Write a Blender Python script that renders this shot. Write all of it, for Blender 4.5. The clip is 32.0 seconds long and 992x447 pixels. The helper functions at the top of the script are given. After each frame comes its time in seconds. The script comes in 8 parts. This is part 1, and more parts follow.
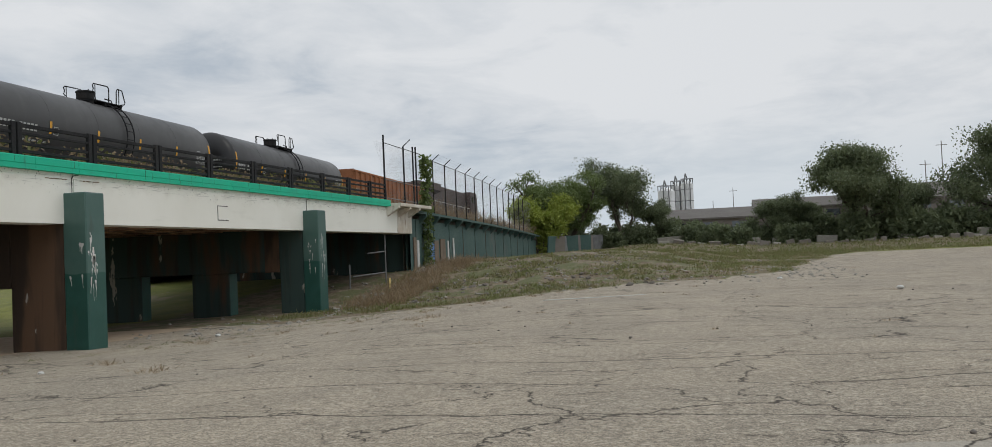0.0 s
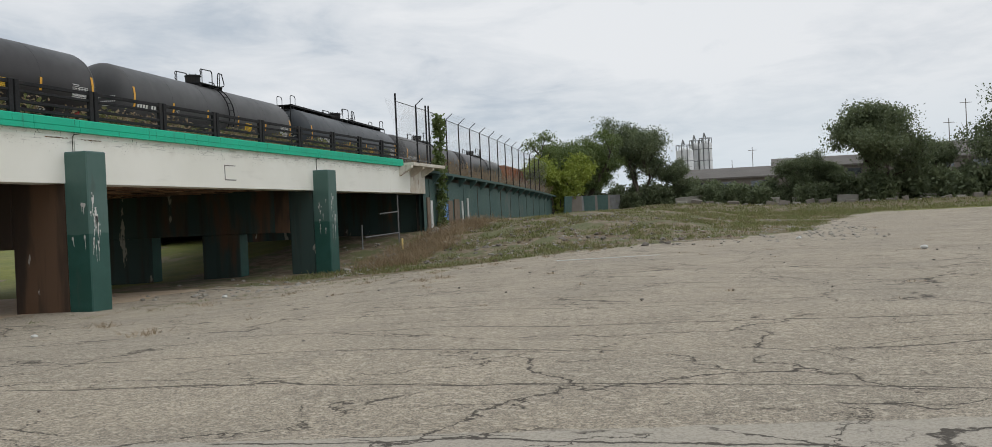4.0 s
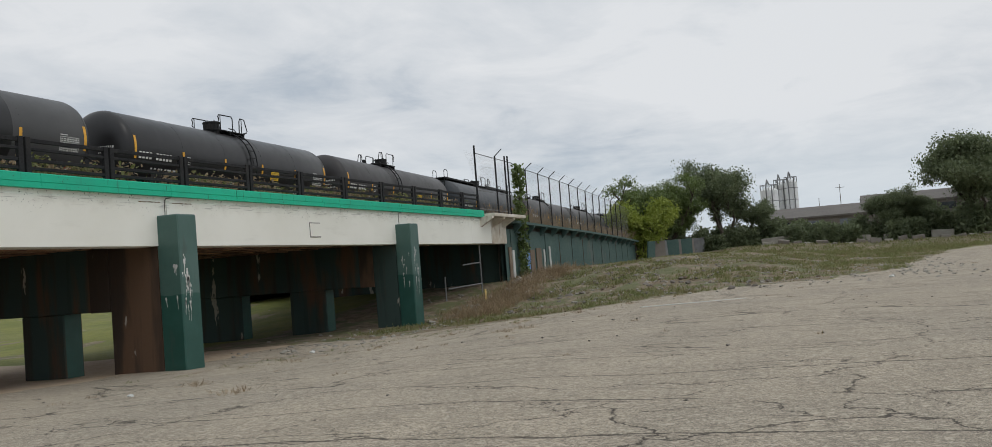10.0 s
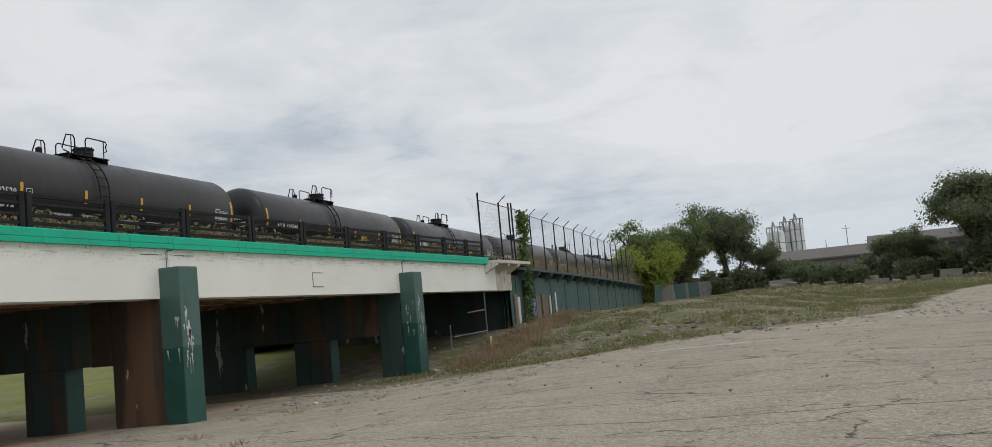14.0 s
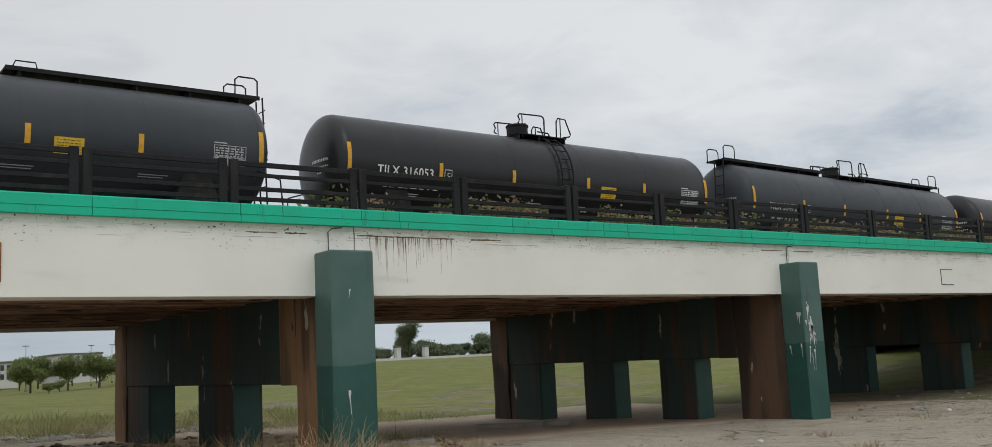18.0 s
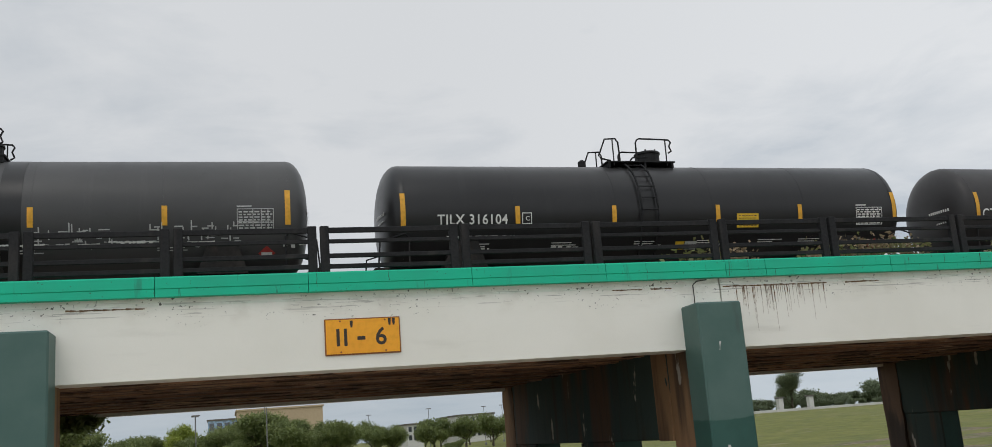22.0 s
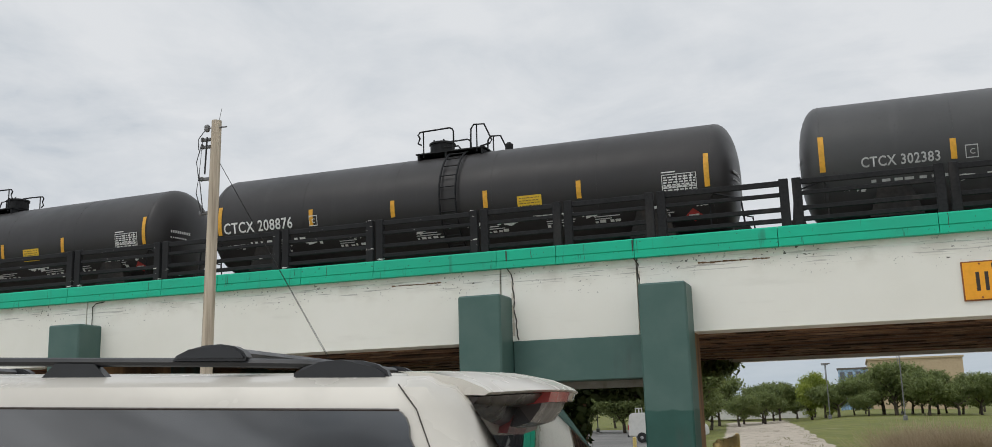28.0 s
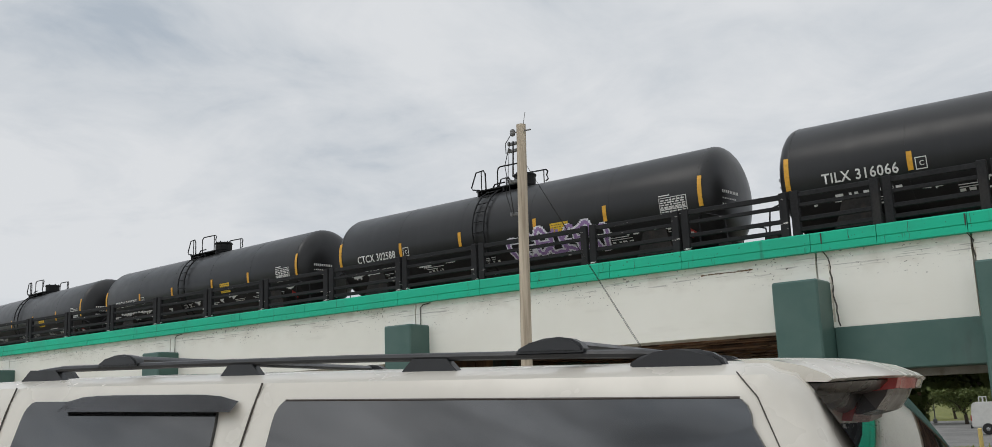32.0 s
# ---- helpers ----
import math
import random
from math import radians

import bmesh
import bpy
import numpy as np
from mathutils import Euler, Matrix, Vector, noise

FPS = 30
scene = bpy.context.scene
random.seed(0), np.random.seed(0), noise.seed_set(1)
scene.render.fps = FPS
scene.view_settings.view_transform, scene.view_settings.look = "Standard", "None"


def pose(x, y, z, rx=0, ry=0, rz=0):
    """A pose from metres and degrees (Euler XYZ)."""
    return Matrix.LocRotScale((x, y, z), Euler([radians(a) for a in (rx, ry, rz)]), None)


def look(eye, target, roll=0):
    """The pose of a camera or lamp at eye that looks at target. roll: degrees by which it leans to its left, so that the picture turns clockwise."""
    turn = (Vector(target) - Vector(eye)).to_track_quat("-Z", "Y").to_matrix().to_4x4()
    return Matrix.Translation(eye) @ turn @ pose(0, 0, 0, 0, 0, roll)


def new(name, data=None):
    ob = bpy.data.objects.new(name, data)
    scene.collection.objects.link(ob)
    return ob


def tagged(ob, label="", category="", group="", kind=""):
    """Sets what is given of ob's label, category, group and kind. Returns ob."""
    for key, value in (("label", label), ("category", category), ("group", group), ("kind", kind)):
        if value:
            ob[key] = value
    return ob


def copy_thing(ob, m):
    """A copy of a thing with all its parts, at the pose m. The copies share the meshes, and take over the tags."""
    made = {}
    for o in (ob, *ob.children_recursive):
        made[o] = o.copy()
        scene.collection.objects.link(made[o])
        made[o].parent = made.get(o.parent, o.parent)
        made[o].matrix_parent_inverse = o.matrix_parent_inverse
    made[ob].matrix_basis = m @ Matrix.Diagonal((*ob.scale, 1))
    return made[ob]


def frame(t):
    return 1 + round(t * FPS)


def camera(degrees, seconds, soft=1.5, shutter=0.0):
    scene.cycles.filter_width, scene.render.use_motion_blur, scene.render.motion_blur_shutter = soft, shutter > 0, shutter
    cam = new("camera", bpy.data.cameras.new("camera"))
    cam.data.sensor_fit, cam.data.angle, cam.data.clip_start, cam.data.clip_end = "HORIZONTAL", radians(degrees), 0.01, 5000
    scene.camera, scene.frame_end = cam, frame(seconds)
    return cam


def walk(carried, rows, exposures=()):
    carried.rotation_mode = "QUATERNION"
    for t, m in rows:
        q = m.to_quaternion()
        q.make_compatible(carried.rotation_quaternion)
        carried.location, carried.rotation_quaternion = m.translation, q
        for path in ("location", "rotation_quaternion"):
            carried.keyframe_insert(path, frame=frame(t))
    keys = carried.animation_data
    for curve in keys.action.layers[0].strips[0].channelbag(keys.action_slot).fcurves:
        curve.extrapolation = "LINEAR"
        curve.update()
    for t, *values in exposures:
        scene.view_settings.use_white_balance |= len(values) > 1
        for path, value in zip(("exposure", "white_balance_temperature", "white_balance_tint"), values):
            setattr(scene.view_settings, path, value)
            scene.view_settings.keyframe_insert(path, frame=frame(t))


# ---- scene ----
cam = camera(52.96, 32.0, soft=0.8)
PATH = [
    (0, -0.759, 0.083, 1.630, 91.68, -2.44, -76.59),
    (0.5, -0.738, 0.113, 1.632, 92.25, -3.59, -74.72),
    (1, -0.644, 0.123, 1.615, 92.06, -3.83, -73.26),
    (1.5, -0.392, 0.106, 1.610, 92.84, -2.32, -73.87),
    (2, -0.195, 0.101, 1.606, 90.55, -2.41, -73.38),
    (2.5, -0.050, 0.106, 1.597, 91.56, -3.14, -75.11),
    (3, 0.012, 0.096, 1.599, 91.19, -2.09, -73.37),
    (3.5, 0.065, 0.059, 1.588, 89.62, -2.26, -75.23),
    (5.5, 0.142, 0.047, 1.575, 89.68, -3.39, -75.42),
    (6, 0.136, 0.057, 1.589, 90.14, -3.56, -74.95),
    (6.5, 0.125, 0.055, 1.586, 90.28, -3.96, -74.81),
    (7, 0.098, 0.065, 1.593, 91.42, -4.16, -74.61),
    (7.5, 0.104, 0.066, 1.585, 91.63, -4.05, -74.50),
    (8, 0.100, 0.079, 1.578, 91.47, -4.18, -74.10),
    (8.5, 0.109, 0.079, 1.584, 91.19, -4.22, -73.27),
    (9, 0.097, 0.045, 1.602, 91.85, -4.58, -72.40),
    (9.5, 0.093, 0.010, 1.603, 92.00, -5.31, -71.86),
    (10, 0.099, -0.025, 1.602, 92.54, -4.42, -70.87),
    (10.5, 0.092, -0.020, 1.605, 92.78, -4.64, -70.29),
    (11, 0.067, 0.002, 1.602, 94.07, -5.10, -70.01),
    (11.5, 0.074, -0.005, 1.602, 94.99, -5.92, -71.27),
    (12, 0.163, -0.098, 1.607, 95.17, -6.58, -72.93),
    (12.5, 0.234, -0.170, 1.604, 96.11, -5.31, -73.11),
    (13, 0.258, -0.181, 1.607, 95.94, -5.31, -71.64),
    (13.5, 0.246, -0.183, 1.607, 95.33, -5.55, -70.87),
    (15.5, 0.107, 0.022, 1.601, 94.90, -3.68, -69.24),
    (16, 0.083, 0.076, 1.601, 93.03, -3.50, -66.21),
    (16.5, 0.065, 0.137, 1.604, 92.65, -4.02, -59.56),
    (17, 0.053, 0.178, 1.605, 94.79, -3.40, -50.32),
    (17.5, 0.026, 0.140, 1.605, 97.30, -2.65, -43.60),
    (18, 0.031, 0.102, 1.612, 97.51, -2.77, -36.57),
    (18.5, 0.038, 0.068, 1.613, 100.03, -3.94, -35.30),
    (19, 0.072, 0.073, 1.608, 101.04, -4.93, -33.68),
    (19.5, 0.079, 0.079, 1.618, 100.94, -4.69, -30.79),
    (20, 0.089, 0.069, 1.615, 101.21, -4.71, -28.34),
    (20.5, 0.076, 0.075, 1.609, 101.14, -4.65, -25.22),
    (21, 0.059, 0.070, 1.626, 100.60, -4.50, -21.48),
    (21.5, 0.051, 0.019, 1.614, 101.04, -4.46, -18.16),
    (22, 0.056, -0.023, 1.623, 101.84, -4.37, -15.75),
    (22.5, 0.072, -0.058, 1.616, 100.91, -3.14, -11.86),
    (23, 0.075, -0.096, 1.597, 100.17, -1.94, -8.22),
    (23.5, 0.033, -0.069, 1.607, 99.45, -3.37, -7.71),
    (24, 0.028, -0.039, 1.626, 97.28, -3.18, -3.18),
    (24.5, -0.010, -0.056, 1.614, 98.74, -2.16, 2.82),
    (26.5, -0.092, -0.040, 1.593, 99.61, -2.35, 9.63),
    (27, -0.059, -0.014, 1.587, 98.98, -2.08, 13.17),
    (27.5, -0.016, -0.044, 1.587, 100.17, -1.83, 15.88),
    (28, -0.006, -0.085, 1.588, 100.80, -1.70, 19.41),
    (28.5, -0.030, -0.080, 1.583, 100.63, -1.42, 21.66),
    (29, -0.049, -0.066, 1.576, 99.67, -1.29, 23.76),
    (29.5, -0.058, -0.054, 1.574, 99.35, -1.65, 26.56),
    (30, -0.046, -0.093, 1.571, 99.69, -1.75, 27.77),
    (30.5, -0.058, -0.063, 1.575, 100.53, -2.09, 29.34),
    (31, -0.045, -0.094, 1.579, 100.83, -2.45, 31.58),
    (31.5, -0.035, -0.134, 1.583, 101.31, -2.28, 34.17),
    (32, -0.040, -0.144, 1.582, 100.91, -2.07, 36.99),
]
walk(cam, [(t, pose(x, y, z, 0, 0, yaw) @ pose(0, 0, 0, tilt) @ pose(0, 0, 0, 0, 0, roll)) for t, x, y, z, tilt, roll, yaw in PATH],
     exposures=((0, -0.04), (1.5, 0.02), (3, 0.05), (4.5, 0.12), (6, 0.16), (8, 0.08), (12, -0.05), (14.5, 0.0), (17, 0.06), (18, 0.0), (19, -0.13), (21, 0.0), (22, 0.01), (24, 0.25), (27, 0.22), (28, 0.15), (30, 0.17), (32, 0.10)))

# ---- world and light ----
world = bpy.data.worlds.new("overcast_sky")
scene.world = world
world.use_nodes = True
wn, wl = world.node_tree.nodes, world.node_tree.links
wn.clear()


SUN_ELEVATION, SUN_ROTATION = radians(52), radians(200)
sky = wn.new("ShaderNodeTexSky")
sky.sky_type, sky.sun_disc, sky.sun_elevation, sky.sun_rotation = "NISHITA", False, SUN_ELEVATION, SUN_ROTATION
sky.air_density, sky.dust_density = 1.0, 2.0
tc = wn.new("ShaderNodeTexCoord")
sep = wn.new("ShaderNodeSeparateXYZ")
wl.new(tc.outputs["Generated"], sep.inputs[0])
up = wn.new("ShaderNodeMath")
up.operation = "MAXIMUM"
wl.new(sep.outputs["Z"], up.inputs[0])
up.inputs[1].default_value = 0.0
lift = wn.new("ShaderNodeMath")
lift.operation = "ADD"
wl.new(up.outputs[0], lift.inputs[0])
lift.inputs[1].default_value = 0.16
flat = wn.new("ShaderNodeVectorMath")
flat.operation = "DIVIDE"
comb = wn.new("ShaderNodeCombineXYZ")
for k in range(3):
    wl.new(lift.outputs[0], comb.inputs[k])
wl.new(tc.outputs["Generated"], flat.inputs[0])
wl.new(comb.outputs[0], flat.inputs[1])
clouds = []
for scale, detail, warp in ((0.6, 10, 0.35), (2.6, 10, 0.5)):
    n = wn.new("ShaderNodeTexNoise")
    n.inputs["Scale"].default_value, n.inputs["Detail"].default_value = scale, detail
    n.inputs["Roughness"].default_value, n.inputs["Distortion"].default_value = 0.58, warp
    wl.new(flat.outputs[0], n.inputs["Vector"])
    clouds.append(n)
mixn = wn.new("ShaderNodeMath")
mixn.operation = "MULTIPLY_ADD"
wl.new(clouds[1].outputs["Fac"], mixn.inputs[0])
mixn.inputs[1].default_value = 0.5
wl.new(clouds[0].outputs["Fac"], mixn.inputs[2])
shade = wn.new("ShaderNodeValToRGB")
shade.color_ramp.elements[0].position, shade.color_ramp.elements[0].color = 0.58, (0.42, 0.475, 0.54, 1)
shade.color_ramp.elements[1].position, shade.color_ramp.elements[1].color = 0.85, (0.69, 0.71, 0.735, 1)
mid = shade.color_ramp.elements.new(0.70)
mid.color = (0.575, 0.61, 0.65, 1)
wl.new(mixn.outputs[0], shade.inputs[0])
cover = wn.new("ShaderNodeMapRange")
cover.inputs["From Min"].default_value, cover.inputs["From Max"].default_value = 0.40, 0.56
cover.inputs["To Min"].default_value, cover.inputs["To Max"].default_value = 0.8, 1.0
wl.new(mixn.outputs[0], cover.inputs["Value"])
blue = wn.new("ShaderNodeMix")
blue.data_type = "RGBA"
thin = wn.new("ShaderNodeVectorMath")
thin.operation = "SCALE"
wl.new(sky.outputs[0], thin.inputs[0])
thin.inputs["Scale"].default_value = 0.10
wl.new(cover.outputs[0], blue.inputs["Factor"])
wl.new(thin.outputs[0], blue.inputs["A"])
wl.new(shade.outputs[0], blue.inputs["B"])
haze = wn.new("ShaderNodeMapRange")
haze.interpolation_type = "SMOOTHSTEP"
for key, value in (("From Min", 0.01), ("From Max", 0.15), ("To Min", 0.72), ("To Max", 0.0)):
    haze.inputs[key].default_value = value
wl.new(sep.outputs["Z"], haze.inputs["Value"])
low = wn.new("ShaderNodeMix")
low.data_type = "RGBA"
wl.new(haze.outputs[0], low.inputs["Factor"])
wl.new(blue.outputs["Result"], low.inputs["A"])
dull = wn.new("ShaderNodeMapRange")
for key, value in (("From Min", 0.35), ("From Max", 1.0), ("To Min", 0.0), ("To Max", 1.0)):
    dull.inputs[key].default_value = value
wl.new(sep.outputs["Y"], dull.inputs["Value"])
rim = wn.new("ShaderNodeMix")
rim.data_type = "RGBA"
rim.inputs["A"].default_value, rim.inputs["B"].default_value = (0.53, 0.60, 0.655, 1), (0.40, 0.47, 0.53, 1)
wl.new(dull.outputs[0], rim.inputs["Factor"])
wl.new(rim.outputs["Result"], low.inputs["B"])
# the cover is thinnest, and so brightest, towards the east-north-east
toward = wn.new("ShaderNodeVectorMath")
toward.operation = "DOT_PRODUCT"
wl.new(tc.outputs["Generated"], toward.inputs[0])
toward.inputs[1].default_value = (0.93, 0.36, 0.0)
glow = wn.new("ShaderNodeMapRange")
glow.interpolation_type = "SMOOTHSTEP"
for key, value in (("From Min", 0.45), ("From Max", 1.0), ("To Min", 0.95), ("To Max", 1.08)):
    glow.inputs[key].default_value = value
wl.new(toward.outputs["Value"], glow.inputs["Value"])
veiled = wn.new("ShaderNodeVectorMath")
veiled.operation = "DOT_PRODUCT"
wl.new(tc.outputs["Generated"], veiled.inputs[0])
veiled.inputs[1].default_value = (-0.24, -0.74, 0.63)
southern = wn.new("ShaderNodeMapRange")
southern.interpolation_type = "SMOOTHSTEP"
for key, value in (("From Min", 0.1), ("From Max", 0.85), ("To Min", 0.0), ("To Max", 1.0)):
    southern.inputs[key].default_value = value
wl.new(veiled.outputs["Value"], southern.inputs["Value"])
# there the cover is broken into long dark and bright bands
bands = wn.new("ShaderNodeTexNoise")
bands.inputs["Scale"].default_value, bands.inputs["Detail"].default_value, bands.inputs["Distortion"].default_value = 1.0, 5, 0.4
stretched = wn.new("ShaderNodeVectorMath")
stretched.operation = "MULTIPLY"
stretched.inputs[1].default_value = (4.5, 4.5, 11.0)
wl.new(tc.outputs["Generated"], stretched.inputs[0])
wl.new(stretched.outputs[0], bands.inputs["Vector"])
broken = wn.new("ShaderNodeMapRange")
for key, value in (("From Min", 0.36), ("From Max", 0.66), ("To Min", -0.2), ("To Max", 1.0)):
    broken.inputs[key].default_value = value
wl.new(bands.outputs["Fac"], broken.inputs["Value"])
uneven = wn.new("ShaderNodeMath")
uneven.operation = "MULTIPLY_ADD"
wl.new(southern.outputs[0], uneven.inputs[0])
wl.new(broken.outputs[0], uneven.inputs[1])
uneven.inputs[2].default_value = 1.0
both_glows = wn.new("ShaderNodeMath")
both_glows.operation = "MULTIPLY"
wl.new(glow.outputs[0], both_glows.inputs[0])
wl.new(uneven.outputs[0], both_glows.inputs[1])
back = wn.new("ShaderNodeBackground")
wl.new(both_glows.outputs[0], back.inputs["Strength"])
wl.new(low.outputs["Result"], back.inputs["Color"])
wout = wn.new("ShaderNodeOutputWorld")
wl.new(back.outputs[0], wout.inputs[0])

sun = new("sun", bpy.data.lights.new("sun", "SUN"))
sun.data.energy, sun.data.angle, sun.data.color = 0.5, radians(25), (1.0, 0.96, 0.9)
sun.matrix_world = look((-30, -60, 90), (0, 0, 0))
scene.view_settings.exposure = 0.0


# ---- materials ----
class Mat:
    """A small builder round one node material."""

    def __init__(self, name, rough=0.8, metal=0.0):
        self.m = bpy.data.materials.new(name)
        self.m.use_nodes = True
        self.n, self.l = self.m.node_tree.nodes, self.m.node_tree.links
        self.b = self.n["Principled BSDF"]
        self.b.inputs["Roughness"].default_value, self.b.inputs["Metallic"].default_value = rough, metal
        self.tc = self.n.new("ShaderNodeTexCoord")
        self.bumps = None

    def coord(self, stretch=(1, 1, 1), kind="Object"):
        mp = self.n.new("ShaderNodeMapping")
        mp.inputs["Scale"].default_value = stretch
        self.l.new(self.tc.outputs[kind], mp.inputs["Vector"])
        return mp.outputs[0]

    def noise(self, scale, detail=4, stretch=(1, 1, 1), rough=0.55, warp=0.0):
        t = self.n.new("ShaderNodeTexNoise")
        t.inputs["Scale"].default_value, t.inputs["Detail"].default_value = scale, detail
        t.inputs["Roughness"].default_value, t.inputs["Distortion"].default_value = rough, warp
        self.l.new(self.coord(stretch), t.inputs["Vector"])
        return t.outputs["Fac"]

    def math(self, op, a, b=None, c=None):
        t = self.n.new("ShaderNodeMath")
        t.operation = op
        for k, v in enumerate((a, b, c)):
            if v is None:
                continue
            if isinstance(v, (int, float)):
                t.inputs[k].default_value = v
            else:
                self.l.new(v, t.inputs[k])
        return t.outputs[0]

    def step(self, v, lo, hi, a=0.0, b=1.0):
        t = self.n.new("ShaderNodeMapRange")
        t.interpolation_type = "SMOOTHSTEP"
        for k, x in zip(("From Min", "From Max", "To Min", "To Max"), (lo, hi, a, b)):
            t.inputs[k].default_value = x
        self.l.new(v, t.inputs["Value"])
        return t.outputs[0]

    def mix(self, f, a, b):
        t = self.n.new("ShaderNodeMix")
        t.data_type = "RGBA"
        for k, v in (("Factor", f), ("A", a), ("B", b)):
            if isinstance(v, (int, float)):
                t.inputs[k].default_value = v
            elif isinstance(v, tuple):
                t.inputs[k].default_value = (*v, 1)
            else:
                self.l.new(v, t.inputs[k])
        return t.outputs["Result"]

    def axis(self, k, kind="Object"):
        t = self.n.new("ShaderNodeSeparateXYZ")
        self.l.new(self.tc.outputs[kind], t.inputs[0])
        return t.outputs[k]

    def attr(self, name):
        t = self.n.new("ShaderNodeAttribute")
        t.attribute_name = name
        return t.outputs["Fac"]

    def random(self):
        return self.n.new("ShaderNodeObjectInfo").outputs["Random"]

    def island(self):
        return self.n.new("ShaderNodeNewGeometry").outputs["Random Per Island"]

    def color(self, c):
        self.l.new(c, self.b.inputs["Base Color"])
        return self

    def rough(self, r):
        self.l.new(r, self.b.inputs["Roughness"])
        return self

    def bump(self, h, strength=0.3, dist=0.02):
        t = self.n.new("ShaderNodeBump")
        t.inputs["Strength"].default_value, t.inputs["Distance"].default_value = strength, dist
        self.l.new(h, t.inputs["Height"])
        if self.bumps:
            self.l.new(self.bumps, t.inputs["Normal"])
        self.bumps = t.outputs[0]
        self.l.new(self.bumps, self.b.inputs["Normal"])
        return self


def worn(name, c1, c2, rough=0.7, metal=0.0, big=0.6, fine=14.0, bump=0.15, dist=0.01, dirt=None, stretch=(1, 1, 1), gloss=0.5):
    """A surface of two close tones at two scales, with some dirt and relief."""
    q = Mat(name, rough, metal)
    a = q.step(q.noise(big, 5, stretch), 0.35, 0.68)
    g = q.noise(fine, 3, stretch)
    c = q.mix(a, c1, c2)
    c = q.mix(q.step(g, 0.4, 0.75, 0.0, 0.35), c, tuple(x * 0.72 for x in c1))
    if dirt:
        c = q.mix(q.step(q.noise(big * 2.3, 6, (stretch[0], stretch[1], stretch[2] * 0.35)), 0.56, 0.74, 0, 0.7), c, dirt)
    q.color(c).rough(q.step(g, 0.3, 0.7, max(0, rough - 0.1), min(1, rough + 0.1)))
    q.b.inputs["Specular IOR Level"].default_value = gloss
    return q.bump(g, bump, dist).m


def plain(name, c, rough=0.6, metal=0.0):
    q = Mat(name, rough, metal)
    g = q.noise(9.0, 3)
    return q.color(q.mix(q.step(g, 0.35, 0.7), c, tuple(x * 0.82 for x in c))).rough(q.step(g, 0.3, 0.7, max(0, rough - 0.07), min(1, rough + 0.07))).m


def green_paint():
    """Dull green pier paint: a fresher darker coat below about head height, drips of white above it."""
    q = Mat("green_pier_paint", 0.5)
    z = q.axis(2)
    edge = q.math("ADD", z, q.math("MULTIPLY", q.noise(0.8, 3), 0.35))
    low = q.step(edge, 1.72, 1.76, 1.0, 0.0)
    base = q.mix(q.step(q.noise(1.3, 5), 0.35, 0.7), (0.055, 0.118, 0.10), (0.072, 0.135, 0.117))
    coat = q.mix(q.step(q.noise(2.0, 4), 0.35, 0.7), (0.013, 0.070, 0.054), (0.019, 0.083, 0.066))
    c = q.mix(low, base, coat)
    grime = q.step(q.noise(2.2, 6, (1, 1, 0.25)), 0.6, 0.78, 0, 0.55)
    c = q.mix(grime, c, (0.05, 0.065, 0.055))
    return q.color(c).bump(q.noise(30, 3), 0.12, 0.006).m


def white_girder():
    """White painted concrete with chips along the upper edge."""
    q = Mat("white_girder_paint", 0.62)
    z = q.axis(2)
    c = q.mix(q.step(q.noise(0.35, 5), 0.35, 0.68), (0.85, 0.835, 0.76), (0.80, 0.785, 0.705))
    c = q.mix(q.step(q.noise(1.1, 6, (0.35, 1, 2)), 0.57, 0.75, 0, 0.25), c, (0.55, 0.53, 0.46))
    up_band = q.step(z, 3.9, 4.55)
    grime = q.math("MULTIPLY", q.step(q.noise(2.4, 6, (0.6, 1, 1)), 0.46, 0.68), up_band)
    c = q.mix(q.math("MULTIPLY", grime, 0.3), c, (0.42, 0.37, 0.28))
    chips = q.math("MULTIPLY", q.step(q.noise(13.0, 3, (1, 1, 1.2)), 0.64, 0.655), q.step(q.math("MULTIPLY_ADD", q.noise(0.7, 4), 0.7, q.math("MULTIPLY", q.step(z, 3.1, 4.5), 0.42)), 0.69, 0.80))
    c = q.mix(chips, c, (0.13, 0.12, 0.10))
    line = q.math("MULTIPLY", q.step(q.noise(1.0, 5, (0.9, 1, 22)), 0.58, 0.62), q.step(q.math("ABSOLUTE", q.math("SUBTRACT", z, 4.42)), 0.08, 0.2, 1, 0))
    c = q.mix(q.math("MULTIPLY", line, 0.4), c, (0.09, 0.07, 0.055))
    return q.color(c).bump(q.noise(22, 4), 0.18, 0.008).m


def coping_paint():
    q = Mat("turquoise_coping_paint", 0.6)
    q.b.inputs["Specular IOR Level"].default_value = 0.25
    c = q.mix(q.step(q.noise(0.9, 5), 0.35, 0.68), (0.014, 0.50, 0.30), (0.022, 0.44, 0.27))
    c = q.mix(q.step(q.random(), 0.2, 0.9, 0, 0.3), c, (0.018, 0.38, 0.24))
    c = q.mix(q.math("MULTIPLY", q.step(q.noise(5, 4, (1, 1, 0.12)), 0.62, 0.75), 0.65), c, (0.035, 0.20, 0.14))
    c = q.mix(q.step(q.noise(16, 2), 0.70, 0.73, 0, 0.8), c, (0.05, 0.09, 0.07))
    c = q.mix(q.math("MULTIPLY", q.step(q.noise(13, 5, (1, 1, 0.06)), 0.66, 0.69), 0.7), c, (0.03, 0.12, 0.085))
    return q.color(c).bump(q.noise(24, 3), 0.12, 0.006).m


